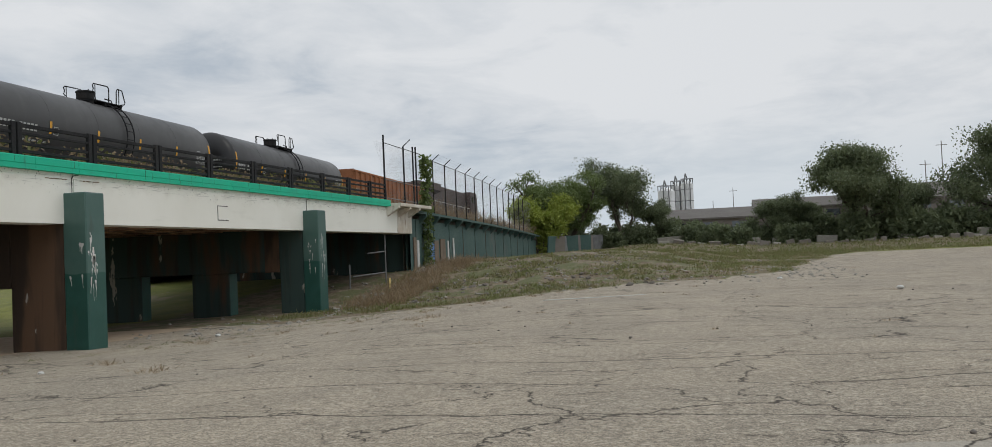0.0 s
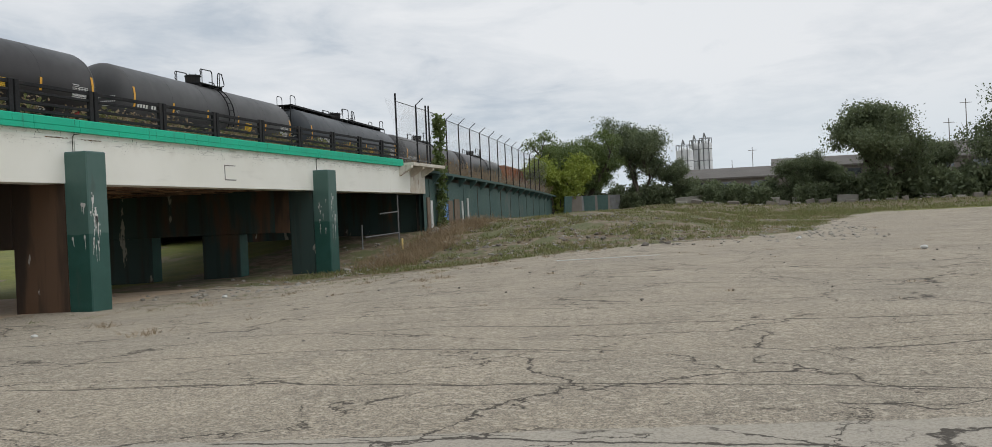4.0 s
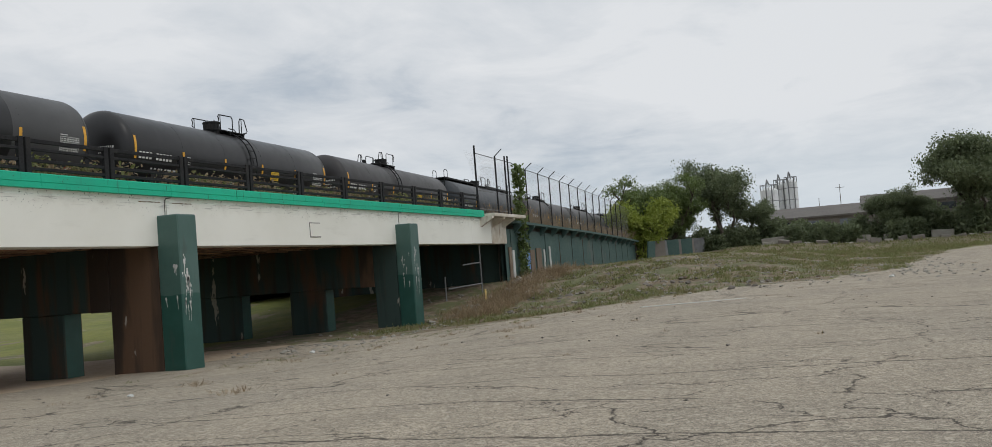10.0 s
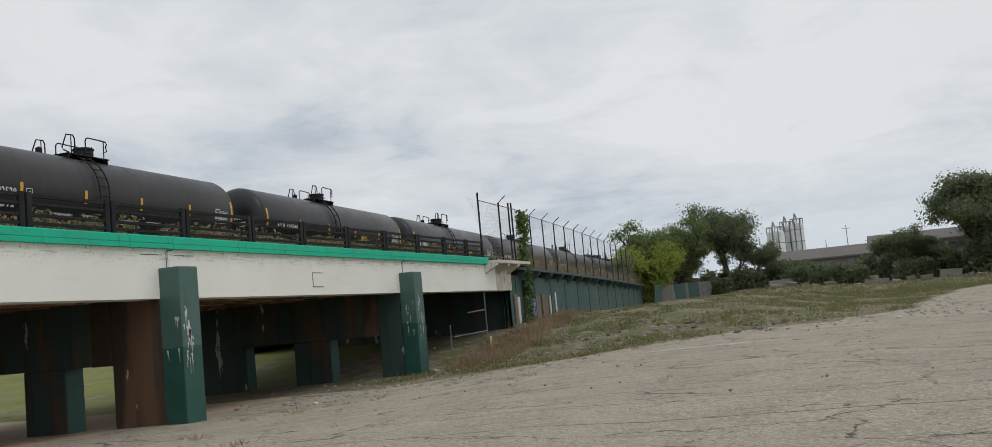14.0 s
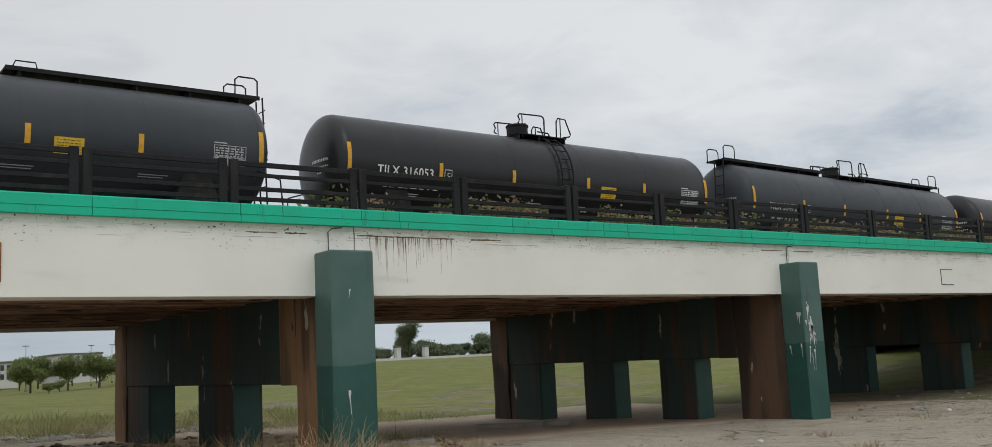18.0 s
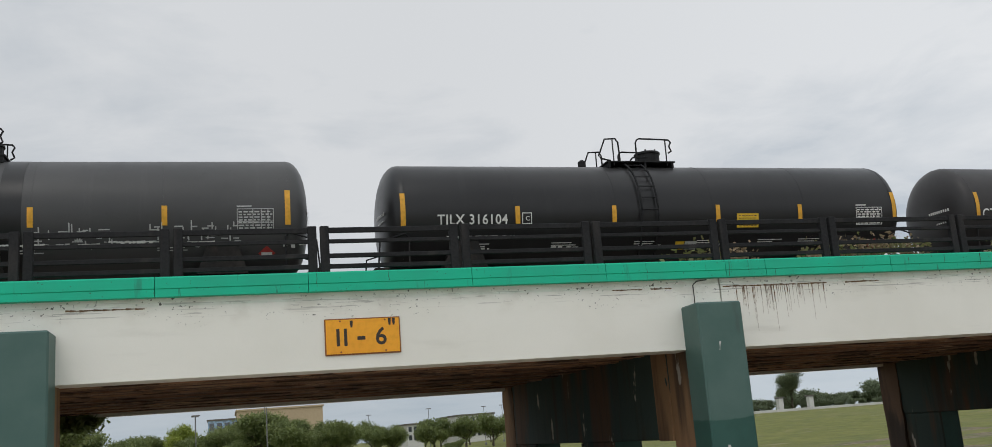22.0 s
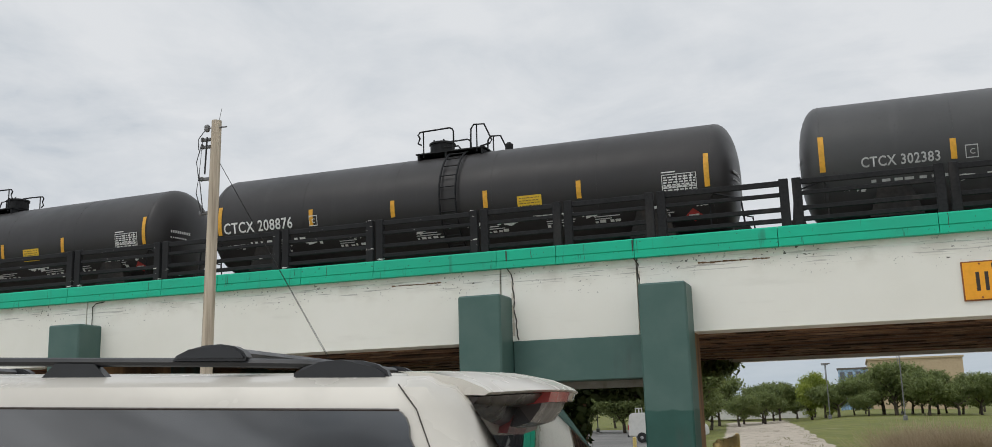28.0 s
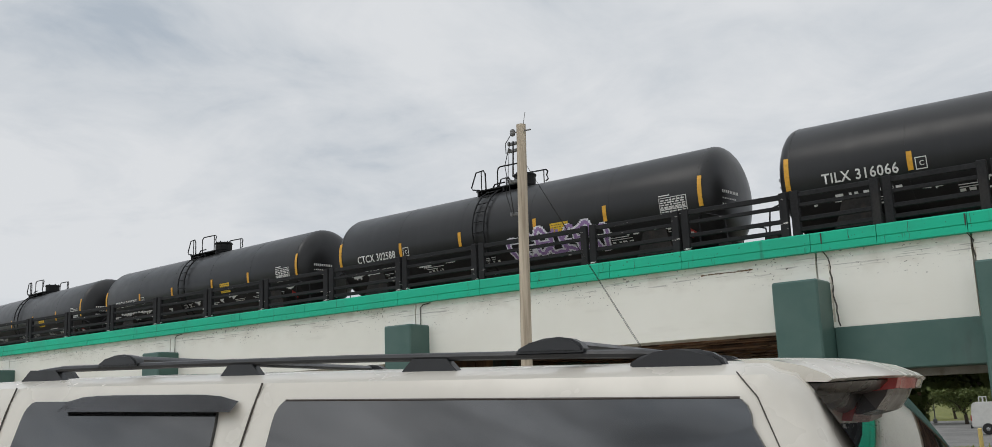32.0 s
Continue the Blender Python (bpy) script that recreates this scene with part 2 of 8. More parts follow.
def stained_pier(name, main, other, split):
    """Old pier concrete: dark streaks, rusty brown runs and remains of green paint."""
    q = Mat(name, 0.85)
    c = q.mix(q.step(q.noise(0.55, 5, (1, 1, 0.22)), split, split + 0.12), main, other)
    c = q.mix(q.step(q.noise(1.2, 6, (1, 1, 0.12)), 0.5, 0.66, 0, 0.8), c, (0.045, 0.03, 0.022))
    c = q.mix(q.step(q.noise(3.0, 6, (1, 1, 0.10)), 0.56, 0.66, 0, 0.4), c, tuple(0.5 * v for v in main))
    c = q.mix(q.math("MULTIPLY", q.step(q.noise(1.6, 7, (1, 1, 0.3)), 0.66, 0.68), 0.85), c, (0.42, 0.39, 0.33))
    return q.color(c).bump(q.noise(6, 5), 0.35, 0.02).m


def rusty_soffit():
    q = Mat("rusted_soffit_planks", 0.9)
    c = q.mix(q.random(), (0.19, 0.090, 0.050), (0.46, 0.265, 0.155))
    c = q.mix(q.step(q.noise(1.5, 6, (0.25, 1, 1)), 0.48, 0.66), c, (0.12, 0.056, 0.033))
    c = q.mix(q.step(q.noise(4, 5, (0.18, 2, 1)), 0.55, 0.62, 0, 0.75), c, (0.56, 0.38, 0.26))
    c = q.mix(q.step(q.noise(5, 5, (0.14, 2.4, 1)), 0.52, 0.56, 0, 0.85), c, (0.03, 0.017, 0.012))
    return q.color(c).bump(q.noise(9, 5, (0.4, 1, 1)), 0.5, 0.02).m


def tank_paint(name, c1, c2, rough):
    """Weathered tank paint: dusty tones, rain streaks, faint plate courses, and a sky sheen painted towards the top."""
    q = Mat(name, rough)
    q.b.inputs["Specular IOR Level"].default_value = 0.36
    dusty = q.step(q.noise(0.5, 5, (0.5, 1, 1)), 0.35, 0.7)
    c = q.mix(dusty, c1, c2)
    runs = q.step(q.noise(3.0, 5, (1, 0.12, 0.12)), 0.55, 0.75, 0, 0.16)
    c = q.mix(runs, c, tuple(x * 1.5 + 0.012 for x in c2))
    # paler with height: the sky's sheen on the shell is put into the colour
    crown_sheen = q.math("MULTIPLY", q.step(q.axis(2), 3.0, 4.1, 0.0, 0.34), q.step(q.noise(0.8, 5, (0.6, 1, 1)), 0.25, 0.7, 0.5, 1.0))
    c = q.mix(crown_sheen, c, tuple(0.09 + x * 0.8 for x in c2))
    c = q.mix(q.step(q.noise(11, 4), 0.62, 0.75, 0, 0.3), c, tuple(x * 0.6 for x in c1))
    return q.color(c).rough(q.step(q.noise(2, 5), 0.3, 0.7, rough - 0.03, rough + 0.05)).bump(q.noise(1.0, 2), 0.012, 0.01).m


def ground_material():
    """One sheet: mown grass, dry weedy soil, worn asphalt lot, dirt under the bridge lightened against its shade,
    cracked drive, car park.
    """
    q = Mat("ground_surface", 0.93)
    wob = q.noise(0.45, 6)
    wob2 = q.noise(2.2, 5)

    def zone(name, soft=0.06, amp=0.55):
        v = q.math("ADD", q.attr(name), q.math("MULTIPLY", q.math("SUBTRACT", q.math("MULTIPLY_ADD", wob2, 0.4, q.math("MULTIPLY", wob, 0.6)), 0.5), amp))
        return q.step(v, 0.5 - soft, 0.5 + soft)

    fine = q.noise(38, 4, rough=0.7)
    grit = q.noise(110, 2, rough=0.8)
    grass = q.mix(q.step(wob, 0.35, 0.65), (0.152, 0.163, 0.019), (0.21, 0.208, 0.036))
    grass = q.mix(q.step(wob2, 0.48, 0.64, 0, 0.4), grass, (0.26, 0.225, 0.075))
    grass = q.mix(q.step(fine, 0.4, 0.65, 0, 0.55), grass, (0.10, 0.128, 0.026))
    meadow = q.noise(0.085, 5)
    grass = q.mix(q.step(meadow, 0.50, 0.64, 0, 0.4), grass, (0.21, 0.19, 0.07))
    grass = q.mix(q.step(q.noise(0.5, 8, rough=0.7), 0.46, 0.60, 0, 0.4), grass, (0.07, 0.105, 0.02))
    grass = q.mix(q.step(q.noise(0.17, 7, (0.8, 1.1, 1), 0.65), 0.61, 0.66, 0, 0.7), grass, (0.30, 0.245, 0.165))
    dry = q.mix(q.step(wob2, 0.38, 0.62), (0.155, 0.115, 0.07), (0.265, 0.212, 0.143))
    dry = q.mix(q.step(q.noise(0.8, 5), 0.48, 0.57, 0, 0.8), dry, (0.105, 0.128, 0.04))
    dry = q.mix(q.step(fine, 0.45, 0.66, 0, 0.5), dry, (0.13, 0.10, 0.065))
    # worn asphalt with its aggregate bared, seams and cracks
    x, y = q.axis(0), q.axis(1)
    mottle = q.noise(7, 5, rough=0.65)
    patchy = q.noise(0.16, 4)
    lot = q.mix(q.step(wob, 0.32, 0.68), (0.50, 0.42, 0.315), (0.40, 0.335, 0.25))
    lot = q.mix(q.step(patchy, 0.5, 0.62, 0, 0.3), lot, (0.26, 0.232, 0.19))
    lot = q.mix(q.step(q.noise(0.9, 6, (0.7, 1.3, 1)), 0.54, 0.68, 0, 0.3), lot, (0.26, 0.225, 0.18))
    lot = q.mix(q.step(mottle, 0.48, 0.64, 0, 0.3), lot, (0.25, 0.212, 0.16))
    coarse = q.noise(15, 2, (1, 0.8, 1), rough=0.7)
    lot = q.mix(q.step(coarse, 0.52, 0.58, 0, 0.5), lot, (0.17, 0.145, 0.11))
    lot = q.mix(q.step(fine, 0.50, 0.54, 0, 0.75), lot, (0.13, 0.112, 0.087))
    lot = q.mix(q.step(q.noise(17, 2, (1, 0.7, 1), rough=0.8), 0.56, 0.62, 0, 0.55), lot, (0.66, 0.58, 0.46))
    lot = q.mix(q.step(grit, 0.54, 0.64, 0, 0.6), lot, (0.62, 0.55, 0.44))
    # a paler strip of newer paving by the standpoint
    strip = q.step(q.math("ADD", q.math("MULTIPLY_ADD", y, 0.2, x), q.math("MULTIPLY", wob2, 0.25)), 8.08, 8.16, 1, 0)
    pale = q.mix(q.step(fine, 0.42, 0.66, 0, 0.5), (0.46, 0.415, 0.345), (0.24, 0.215, 0.18))
    lot = q.mix(q.math("MULTIPLY", strip, 0.8), lot, pale)
    jag = q.noise(2.6, 8, rough=0.72)
    dist = q.math("MULTIPLY_ADD", jag, 0.28, q.math("MULTIPLY", q.noise(0.14, 3), 2.2))
    seams = []
    for run, wide, lean, lo in ((2.45, 0.0085, 0.06, 0.43), (1.13, 0.009, -0.05, 0.53)):
        u = q.math("ADD", x, q.math("MULTIPLY_ADD", y, lean, dist))
        s = q.math("ABSOLUTE", q.math("SUBTRACT", q.math("FRACT", q.math("DIVIDE", u, run)), 0.5))
        seams.append(q.math("MULTIPLY", q.step(s, wide * 0.5, wide * 1.7, 1, 0), q.step(q.noise(0.55, 5, (1, 0.5, 1)), lo, lo + 0.05)))
    seam = q.math("MAXIMUM", seams[0], seams[1])
    warp = q.n.new("ShaderNodeVectorMath")
    warp.operation = "MULTIPLY_ADD"
    nz = q.n.new("ShaderNodeTexNoise")
    nz.inputs["Scale"].default_value, nz.inputs["Detail"].default_value, nz.inputs["Roughness"].default_value = 0.9, 9, 0.62
    q.l.new(q.coord(), nz.inputs["Vector"])
    q.l.new(nz.outputs["Color"], warp.inputs[0])
    warp.inputs[1].default_value = (1.5, 2.2, 0)
    q.l.new(q.coord((1, 1, 0)), warp.inputs[2])
    cracks = []
    for sc, w, lo in ((0.17, 0.0040, 0.42), (0.5, 0.0075, 0.50), (1.7, 0.013, 0.58)):
        v = q.n.new("ShaderNodeTexVoronoi")
        v.feature = "DISTANCE_TO_EDGE"
        v.inputs["Scale"].default_value = sc
        q.l.new(warp.outputs[0], v.inputs["Vector"])
        cracks.append(q.math("MULTIPLY", q.step(v.outputs["Distance"], w * 0.4, w * 1.4, 1, 0), q.step(q.noise(0.33 + sc * 0.3, 4), lo, lo + 0.06)))
    crack = q.math("MAXIMUM", q.math("MAXIMUM", cracks[0], cracks[1]), q.math("MAXIMUM", seam, q.math("MULTIPLY", cracks[2], 0.6)))
    lot = q.mix(q.math("MULTIPLY", crack, 0.92), lot, (0.05, 0.04, 0.029))
    # dirt below the deck, its colour lightened to make up for shade
    dust = q.mix(q.step(wob2, 0.35, 0.68), (0.46, 0.35, 0.24), (0.54, 0.435, 0.315))
    dust = q.mix(q.step(fine, 0.46, 0.68, 0, 0.5), dust, (0.31, 0.25, 0.185))
    road = q.mix(q.step(wob2, 0.35, 0.68), (0.565, 0.49, 0.395), (0.44, 0.375, 0.30))
    road = q.mix(q.math("MULTIPLY", q.math("MAXIMUM", cracks[1], q.step(q.noise(0.9, 6), 0.60, 0.63)), 0.75), road, (0.15, 0.125, 0.07))
    park = q.mix(q.step(wob, 0.35, 0.68), (0.17, 0.165, 0.155), (0.235, 0.225, 0.21))
    park = q.mix(q.step(fine, 0.45, 0.7, 0, 0.4), park, (0.11, 0.105, 0.10))
    c = grass
    c = q.mix(zone("dry", 0.1, 0.8), c, dry)
    c = q.mix(zone("dust", 0.15, 0.5), c, dust)
    c = q.mix(zone("lot", 0.04, 0.5), c, lot)
    # drive under the bridge paled: light for its shade put into the colour
    shade_lift = q.step(q.math("ADD", y, q.math("MULTIPLY", wob2, 0.8)), 36.8, 37.4, 1, 0)
    road = q.mix(q.math("MULTIPLY", shade_lift, q.step(fine, 0.40, 0.64, 0.9, 0.55)), road, (0.68, 0.605, 0.495))
    c = q.mix(zone("road", 0.04, 0.35), c, road)
    c = q.mix(zone("park", 0.03, 0.2), c, park)
    q.color(c)
    h = q.math("SUBTRACT", q.math("MULTIPLY_ADD", fine, 0.6, q.math("MULTIPLY", grit, 0.3)), q.math("MULTIPLY", crack, 1.5))
    return q.bump(q.math("MULTIPLY_ADD", coarse, 0.5, h), 0.5, 0.03).m


def leaf_material(name, c1, c2, c3, through_light=0.4):
    """Leaves of mixed tone that let some light through."""
    q = Mat(name, 0.55)
    r = q.island()
    c = q.mix(r, c1, c2)
    c = q.mix(q.step(q.noise(0.7, 3), 0.42, 0.65, 0, 0.7), c, c3)
    q.color(c)
    thin = q.n.new("ShaderNodeBsdfTranslucent")
    q.l.new(c, thin.inputs["Color"])
    both = q.n.new("ShaderNodeMixShader")
    both.inputs[0].default_value = through_light
    q.l.new(q.b.outputs[0], both.inputs[1])
    q.l.new(thin.outputs[0], both.inputs[2])
    q.l.new(both.outputs[0], q.n["Material Output"].inputs["Surface"])
    return q.m


def glass(name, tint, rough=0.03):
    q = Mat(name, rough)
    q.b.inputs["Specular IOR Level"].default_value = 0.85
    q.b.inputs["IOR"].default_value = 1.6
    # uneven tint: mottled cloud reflection and smears are put into the colour
    g = q.noise(1.5, 4)
    return q.color(q.mix(q.step(g, 0.38, 0.66), tint, tuple(x * 2.0 for x in tint))).m


GREEN, WHITE, COPING, SOFFIT = green_paint(), white_girder(), coping_paint(), rusty_soffit()
PIER = stained_pier("dark_teal_pier_concrete", (0.034, 0.060, 0.053), (0.10, 0.056, 0.033), 0.54)
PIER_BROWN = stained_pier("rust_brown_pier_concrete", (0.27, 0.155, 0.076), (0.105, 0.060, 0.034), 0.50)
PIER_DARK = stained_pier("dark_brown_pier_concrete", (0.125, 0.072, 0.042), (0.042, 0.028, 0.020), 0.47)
GROUND = ground_material()
RAIL_BLACK = worn("black_rail_paint", (0.013, 0.013, 0.014), (0.021, 0.021, 0.022), 0.7, 0, 0.8, 18, dirt=(0.035, 0.032, 0.03), gloss=0.25)


def flaked_rail():
    """Black paint that has come off in long pale patches."""
    q = Mat("flaking_black_rail_paint", 0.7)
    q.b.inputs["Specular IOR Level"].default_value = 0.28
    c = q.mix(q.step(q.noise(1.2, 5), 0.35, 0.68), (0.010, 0.010, 0.011), (0.018, 0.018, 0.019))
    flake = q.math("MULTIPLY", q.step(q.noise(3.4, 6, (0.7, 1, 2.6), 0.65), 0.63, 0.65), q.step(q.noise(0.5, 3), 0.40, 0.50))
    c = q.mix(flake, c, (0.66, 0.63, 0.60))
    return q.color(c).bump(flake, 0.3, 0.004).m


RAIL_FLAKED = flaked_rail()
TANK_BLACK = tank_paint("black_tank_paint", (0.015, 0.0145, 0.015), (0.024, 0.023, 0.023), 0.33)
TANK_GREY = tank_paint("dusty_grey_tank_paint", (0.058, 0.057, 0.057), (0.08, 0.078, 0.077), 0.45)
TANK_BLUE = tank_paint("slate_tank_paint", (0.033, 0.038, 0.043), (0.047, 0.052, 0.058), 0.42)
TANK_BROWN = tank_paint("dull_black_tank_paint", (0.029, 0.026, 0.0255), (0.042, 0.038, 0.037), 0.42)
IRON = worn("black_iron", (0.010, 0.010, 0.011), (0.018, 0.018, 0.018), 0.65, 0.0, 1.2, 16, dirt=(0.03, 0.024, 0.02), gloss=0.25)
TRUCK = worn("grimy_truck_steel", (0.014, 0.013, 0.012), (0.026, 0.022, 0.019), 0.8, 0.0, 1.0, 12, dirt=(0.05, 0.038, 0.028), gloss=0.25)
YELLOW = plain("yellow_reflector", (0.80, 0.40, 0.03), 0.5)
DECAL_WHITE = plain("white_stencil", (0.78, 0.77, 0.73), 0.6)
DECAL_FAINT = plain("faint_stencil", (0.52, 0.52, 0.50), 0.6)
DECAL_YELLOW = plain("yellow_decal", (0.80, 0.50, 0.03), 0.5)
DECAL_INK = plain("dark_decal_ink", (0.06, 0.05, 0.04), 0.6)
DECAL_RED = plain("red_placard", (0.50, 0.06, 0.05), 0.5)
PURPLE = plain("purple_spray_paint", (0.36, 0.22, 0.45), 0.6)
PALE_SPRAY = plain("pale_spray_paint", (0.86, 0.83, 0.87), 0.6)
RUST_ORANGE = worn("rusty_orange_gondola", (0.36, 0.14, 0.055), (0.27, 0.10, 0.045), 0.8, 0, 0.8, 10, dirt=(0.10, 0.05, 0.03))
LOCO_DARK = worn("dark_brown_locomotive", (0.05, 0.030, 0.026), (0.075, 0.045, 0.036), 0.6, 0, 0.8, 10, dirt=(0.09, 0.06, 0.045))
SIGN_ORANGE = worn("orange_sign_face", (0.92, 0.40, 0.012), (0.86, 0.36, 0.012), 0.45, 0, 1.0, 9)
SIGN_INK = plain("black_sign_ink", (0.035, 0.022, 0.014), 0.5)
SIGN_EDGE = plain("rusty_sign_edge", (0.28, 0.09, 0.02), 0.6)
GALV = worn("galvanised_steel", (0.22, 0.22, 0.22), (0.15, 0.15, 0.15), 0.6, 0.3, 1.5, 20)
WALL_GREEN = worn("weathered_green_wall_paint", (0.045, 0.095, 0.085), (0.065, 0.115, 0.10), 0.7, 0, 0.35, 8, dirt=(0.12, 0.125, 0.11))
CONCRETE = worn("old_concrete", (0.36, 0.335, 0.29), (0.27, 0.25, 0.215), 0.9, 0, 0.8, 12, 0.3, dirt=(0.15, 0.13, 0.10))
RUST_STREAK = worn("rust_streaked_concrete", (0.66, 0.62, 0.54), (0.50, 0.42, 0.32), 0.85, 0, 1.1, 10, dirt=(0.22, 0.12, 0.06))
RUST_BROWN = worn("dark_rust_stain", (0.20, 0.115, 0.055), (0.13, 0.075, 0.04), 0.85, 0, 2.0, 12)
BALLAST = worn("dirty_ballast", (0.115, 0.098, 0.08), (0.078, 0.065, 0.052), 0.95, 0, 1.2, 20, 0.6, 0.04)
WOOD_GREY = worn("weathered_pole_wood", (0.62, 0.53, 0.41), (0.34, 0.275, 0.205), 0.85, 0, 2.2, 16, 0.5, 0.015, dirt=(0.15, 0.12, 0.09), stretch=(6, 6, 0.3))
CABLE = plain("black_cable", (0.02, 0.02, 0.02), 0.6)
CAR_WHITE = worn("white_car_paint", (0.69, 0.65, 0.575), (0.65, 0.61, 0.54), 0.22, 0, 0.5, 6, 0.02)
CAR_BLACK = plain("satin_black_plastic", (0.022, 0.022, 0.024), 0.38)
CAR_GLASS = glass("dark_tinted_car_glass", (0.012, 0.0125, 0.0135), 0.02)
CAR_TRIM = plain("dark_brown_plastic", (0.048, 0.034, 0.027), 0.3)
LAMP_RED = plain("red_lamp_lens", (0.42, 0.035, 0.03), 0.15)
LAMP_CLEAR = plain("pale_lamp_lens", (0.60, 0.50, 0.46), 0.15)
SMOKE = glass("smoked_visor", (0.03, 0.028, 0.03), 0.12)
TYRE = plain("tyre_rubber", (0.018, 0.018, 0.018), 0.8)
CHROME = plain("bright_wheel", (0.55, 0.55, 0.56), 0.25, 0.9)
BARK = worn("tree_bark", (0.10, 0.08, 0.06), (0.065, 0.052, 0.04), 0.95, 0, 2.0, 12, 0.5, 0.03, stretch=(1, 1, 0.3))
LEAF_DARK = leaf_material("dark_summer_leaves", (0.15, 0.185, 0.095), (0.225, 0.26, 0.14), (0.115, 0.145, 0.078), 0.5)
LEAF_MID = leaf_material("green_leaves", (0.135, 0.185, 0.06), (0.20, 0.25, 0.085), (0.105, 0.15, 0.05))
# paler, greyer leaves: the far tree line's haze is put into their colour
LEAF_FAR = leaf_material("hazed_grey_green_leaves", (0.17, 0.21, 0.12), (0.23, 0.27, 0.16), (0.14, 0.18, 0.10))
LEAF_STREET = leaf_material("street_tree_leaves", (0.18, 0.225, 0.078), (0.27, 0.31, 0.11), (0.13, 0.172, 0.06))
LEAF_LIGHT = leaf_material("yellow_green_leaves", (0.27, 0.33, 0.055), (0.38, 0.42, 0.085), (0.20, 0.26, 0.04))
DRY_STEM = leaf_material("dry_brown_stems", (0.30, 0.215, 0.125), (0.38, 0.29, 0.18), (0.22, 0.155, 0.09))
BRUSH = leaf_material("pale_brown_brush", (0.40, 0.31, 0.20), (0.50, 0.40, 0.27), (0.32, 0.25, 0.15))
FIELD_STEM = leaf_material("pale_green_field_stems", (0.23, 0.235, 0.085), (0.34, 0.32, 0.14), (0.17, 0.19, 0.06))
GREEN_STEM = leaf_material("green_weed_stems", (0.145, 0.17, 0.052), (0.225, 0.235, 0.085), (0.24, 0.20, 0.10))
STRAW = leaf_material("pale_straw_stems", (0.56, 0.40, 0.22), (0.68, 0.52, 0.31), (0.42, 0.29, 0.155))
TAN_WALL = worn("tan_panel_wall", (0.52, 0.40, 0.26), (0.47, 0.36, 0.235), 0.8, 0, 0.1, 2)
GREY_WALL = worn("grey_brown_wall", (0.20, 0.175, 0.15), (0.165, 0.145, 0.125), 0.85, 0, 0.12, 2, dirt=(0.11, 0.095, 0.08))
GREY_ROOF = worn("grey_brown_roof", (0.155, 0.14, 0.125), (0.125, 0.112, 0.10), 0.85, 0, 0.2, 3)
PALE_WALL = worn("pale_wall", (0.62, 0.61, 0.58), (0.54, 0.53, 0.50), 0.8, 0, 0.2, 3)
BLUE_GLASS = glass("blue_window_glass", (0.16, 0.25, 0.36), 0.08)
DARK_GLASS = glass("dark_window_glass", (0.035, 0.04, 0.045), 0.08)
SILO_WHITE = worn("pale_silo_steel", (0.84, 0.84, 0.83), (0.74, 0.74, 0.73), 0.5, 0.0, 0.5, 5, dirt=(0.55, 0.53, 0.50))
BOLLARD = worn("worn_yellow_bollard_paint", (0.80, 0.60, 0.22), (0.68, 0.50, 0.24), 0.75, 0, 2.0, 18, 0.3, dirt=(0.26, 0.15, 0.07))
BLUE_TARP = worn("blue_spray_paint", (0.10, 0.22, 0.48), (0.16, 0.28, 0.50), 0.7)
CLOD = worn("brown_dirt_clods", (0.30, 0.22, 0.145), (0.22, 0.16, 0.105), 0.95, 0, 2.0, 14, 0.5)
BROWN_BOARD = worn("brown_weathered_board", (0.16, 0.115, 0.08), (0.22, 0.165, 0.12), 0.85, dirt=(0.07, 0.05, 0.04))


# ---- mesh helpers ----
def mesh_from(bm, name, material, smooth=False):
    me = bpy.data.meshes.new(name)
    bmesh.ops.recalc_face_normals(bm, faces=bm.faces)
    bm.to_mesh(me)
    bm.free()
    if material is not None:
        me.materials.append(material)
    if smooth:
        me.shade_smooth()
        me.set_sharp_from_angle(angle=radians(35))
    return me


def part(name, bm, material, parent, label="", smooth=False):
    """Links a bmesh as one mesh object under a thing or under a part."""
    ob = new(name, mesh_from(bm, name, material, smooth))
    ob.parent = parent
    return tagged(ob, label) if label else ob


def thing(name, label, category, at=(0, 0, 0), turn=0.0, group="", kind=""):
    ob = new(name)
    ob.empty_display_size = 0.3
    ob.matrix_basis = pose(*at, 0, 0, turn)
    return tagged(ob, label, category, group, kind)


def solo(name, bm, material, label, category, group="", kind="", smooth=False):
    return tagged(new(name, mesh_from(bm, name, material, smooth)), label, category, group, kind)


def box(bm, x0, x1, y0, y1, z0, z1, bevel=0.0, m=None):
    """An axis box, its edges eased by bevel metres."""
    res = bmesh.ops.create_cube(bm, size=1.0)
    vs = res["verts"]
    mat = Matrix.LocRotScale(((x0 + x1) / 2, (y0 + y1) / 2, (z0 + z1) / 2), None, (abs(x1 - x0), abs(y1 - y0), abs(z1 - z0)))
    bmesh.ops.transform(bm, matrix=(m @ mat) if m else mat, verts=vs)
    if bevel > 0:
        es = list({e for v in vs for e in v.link_edges})
        bmesh.ops.bevel(bm, geom=es, offset=bevel, segments=1, affect="EDGES", clamp_overlap=True)
    return bm


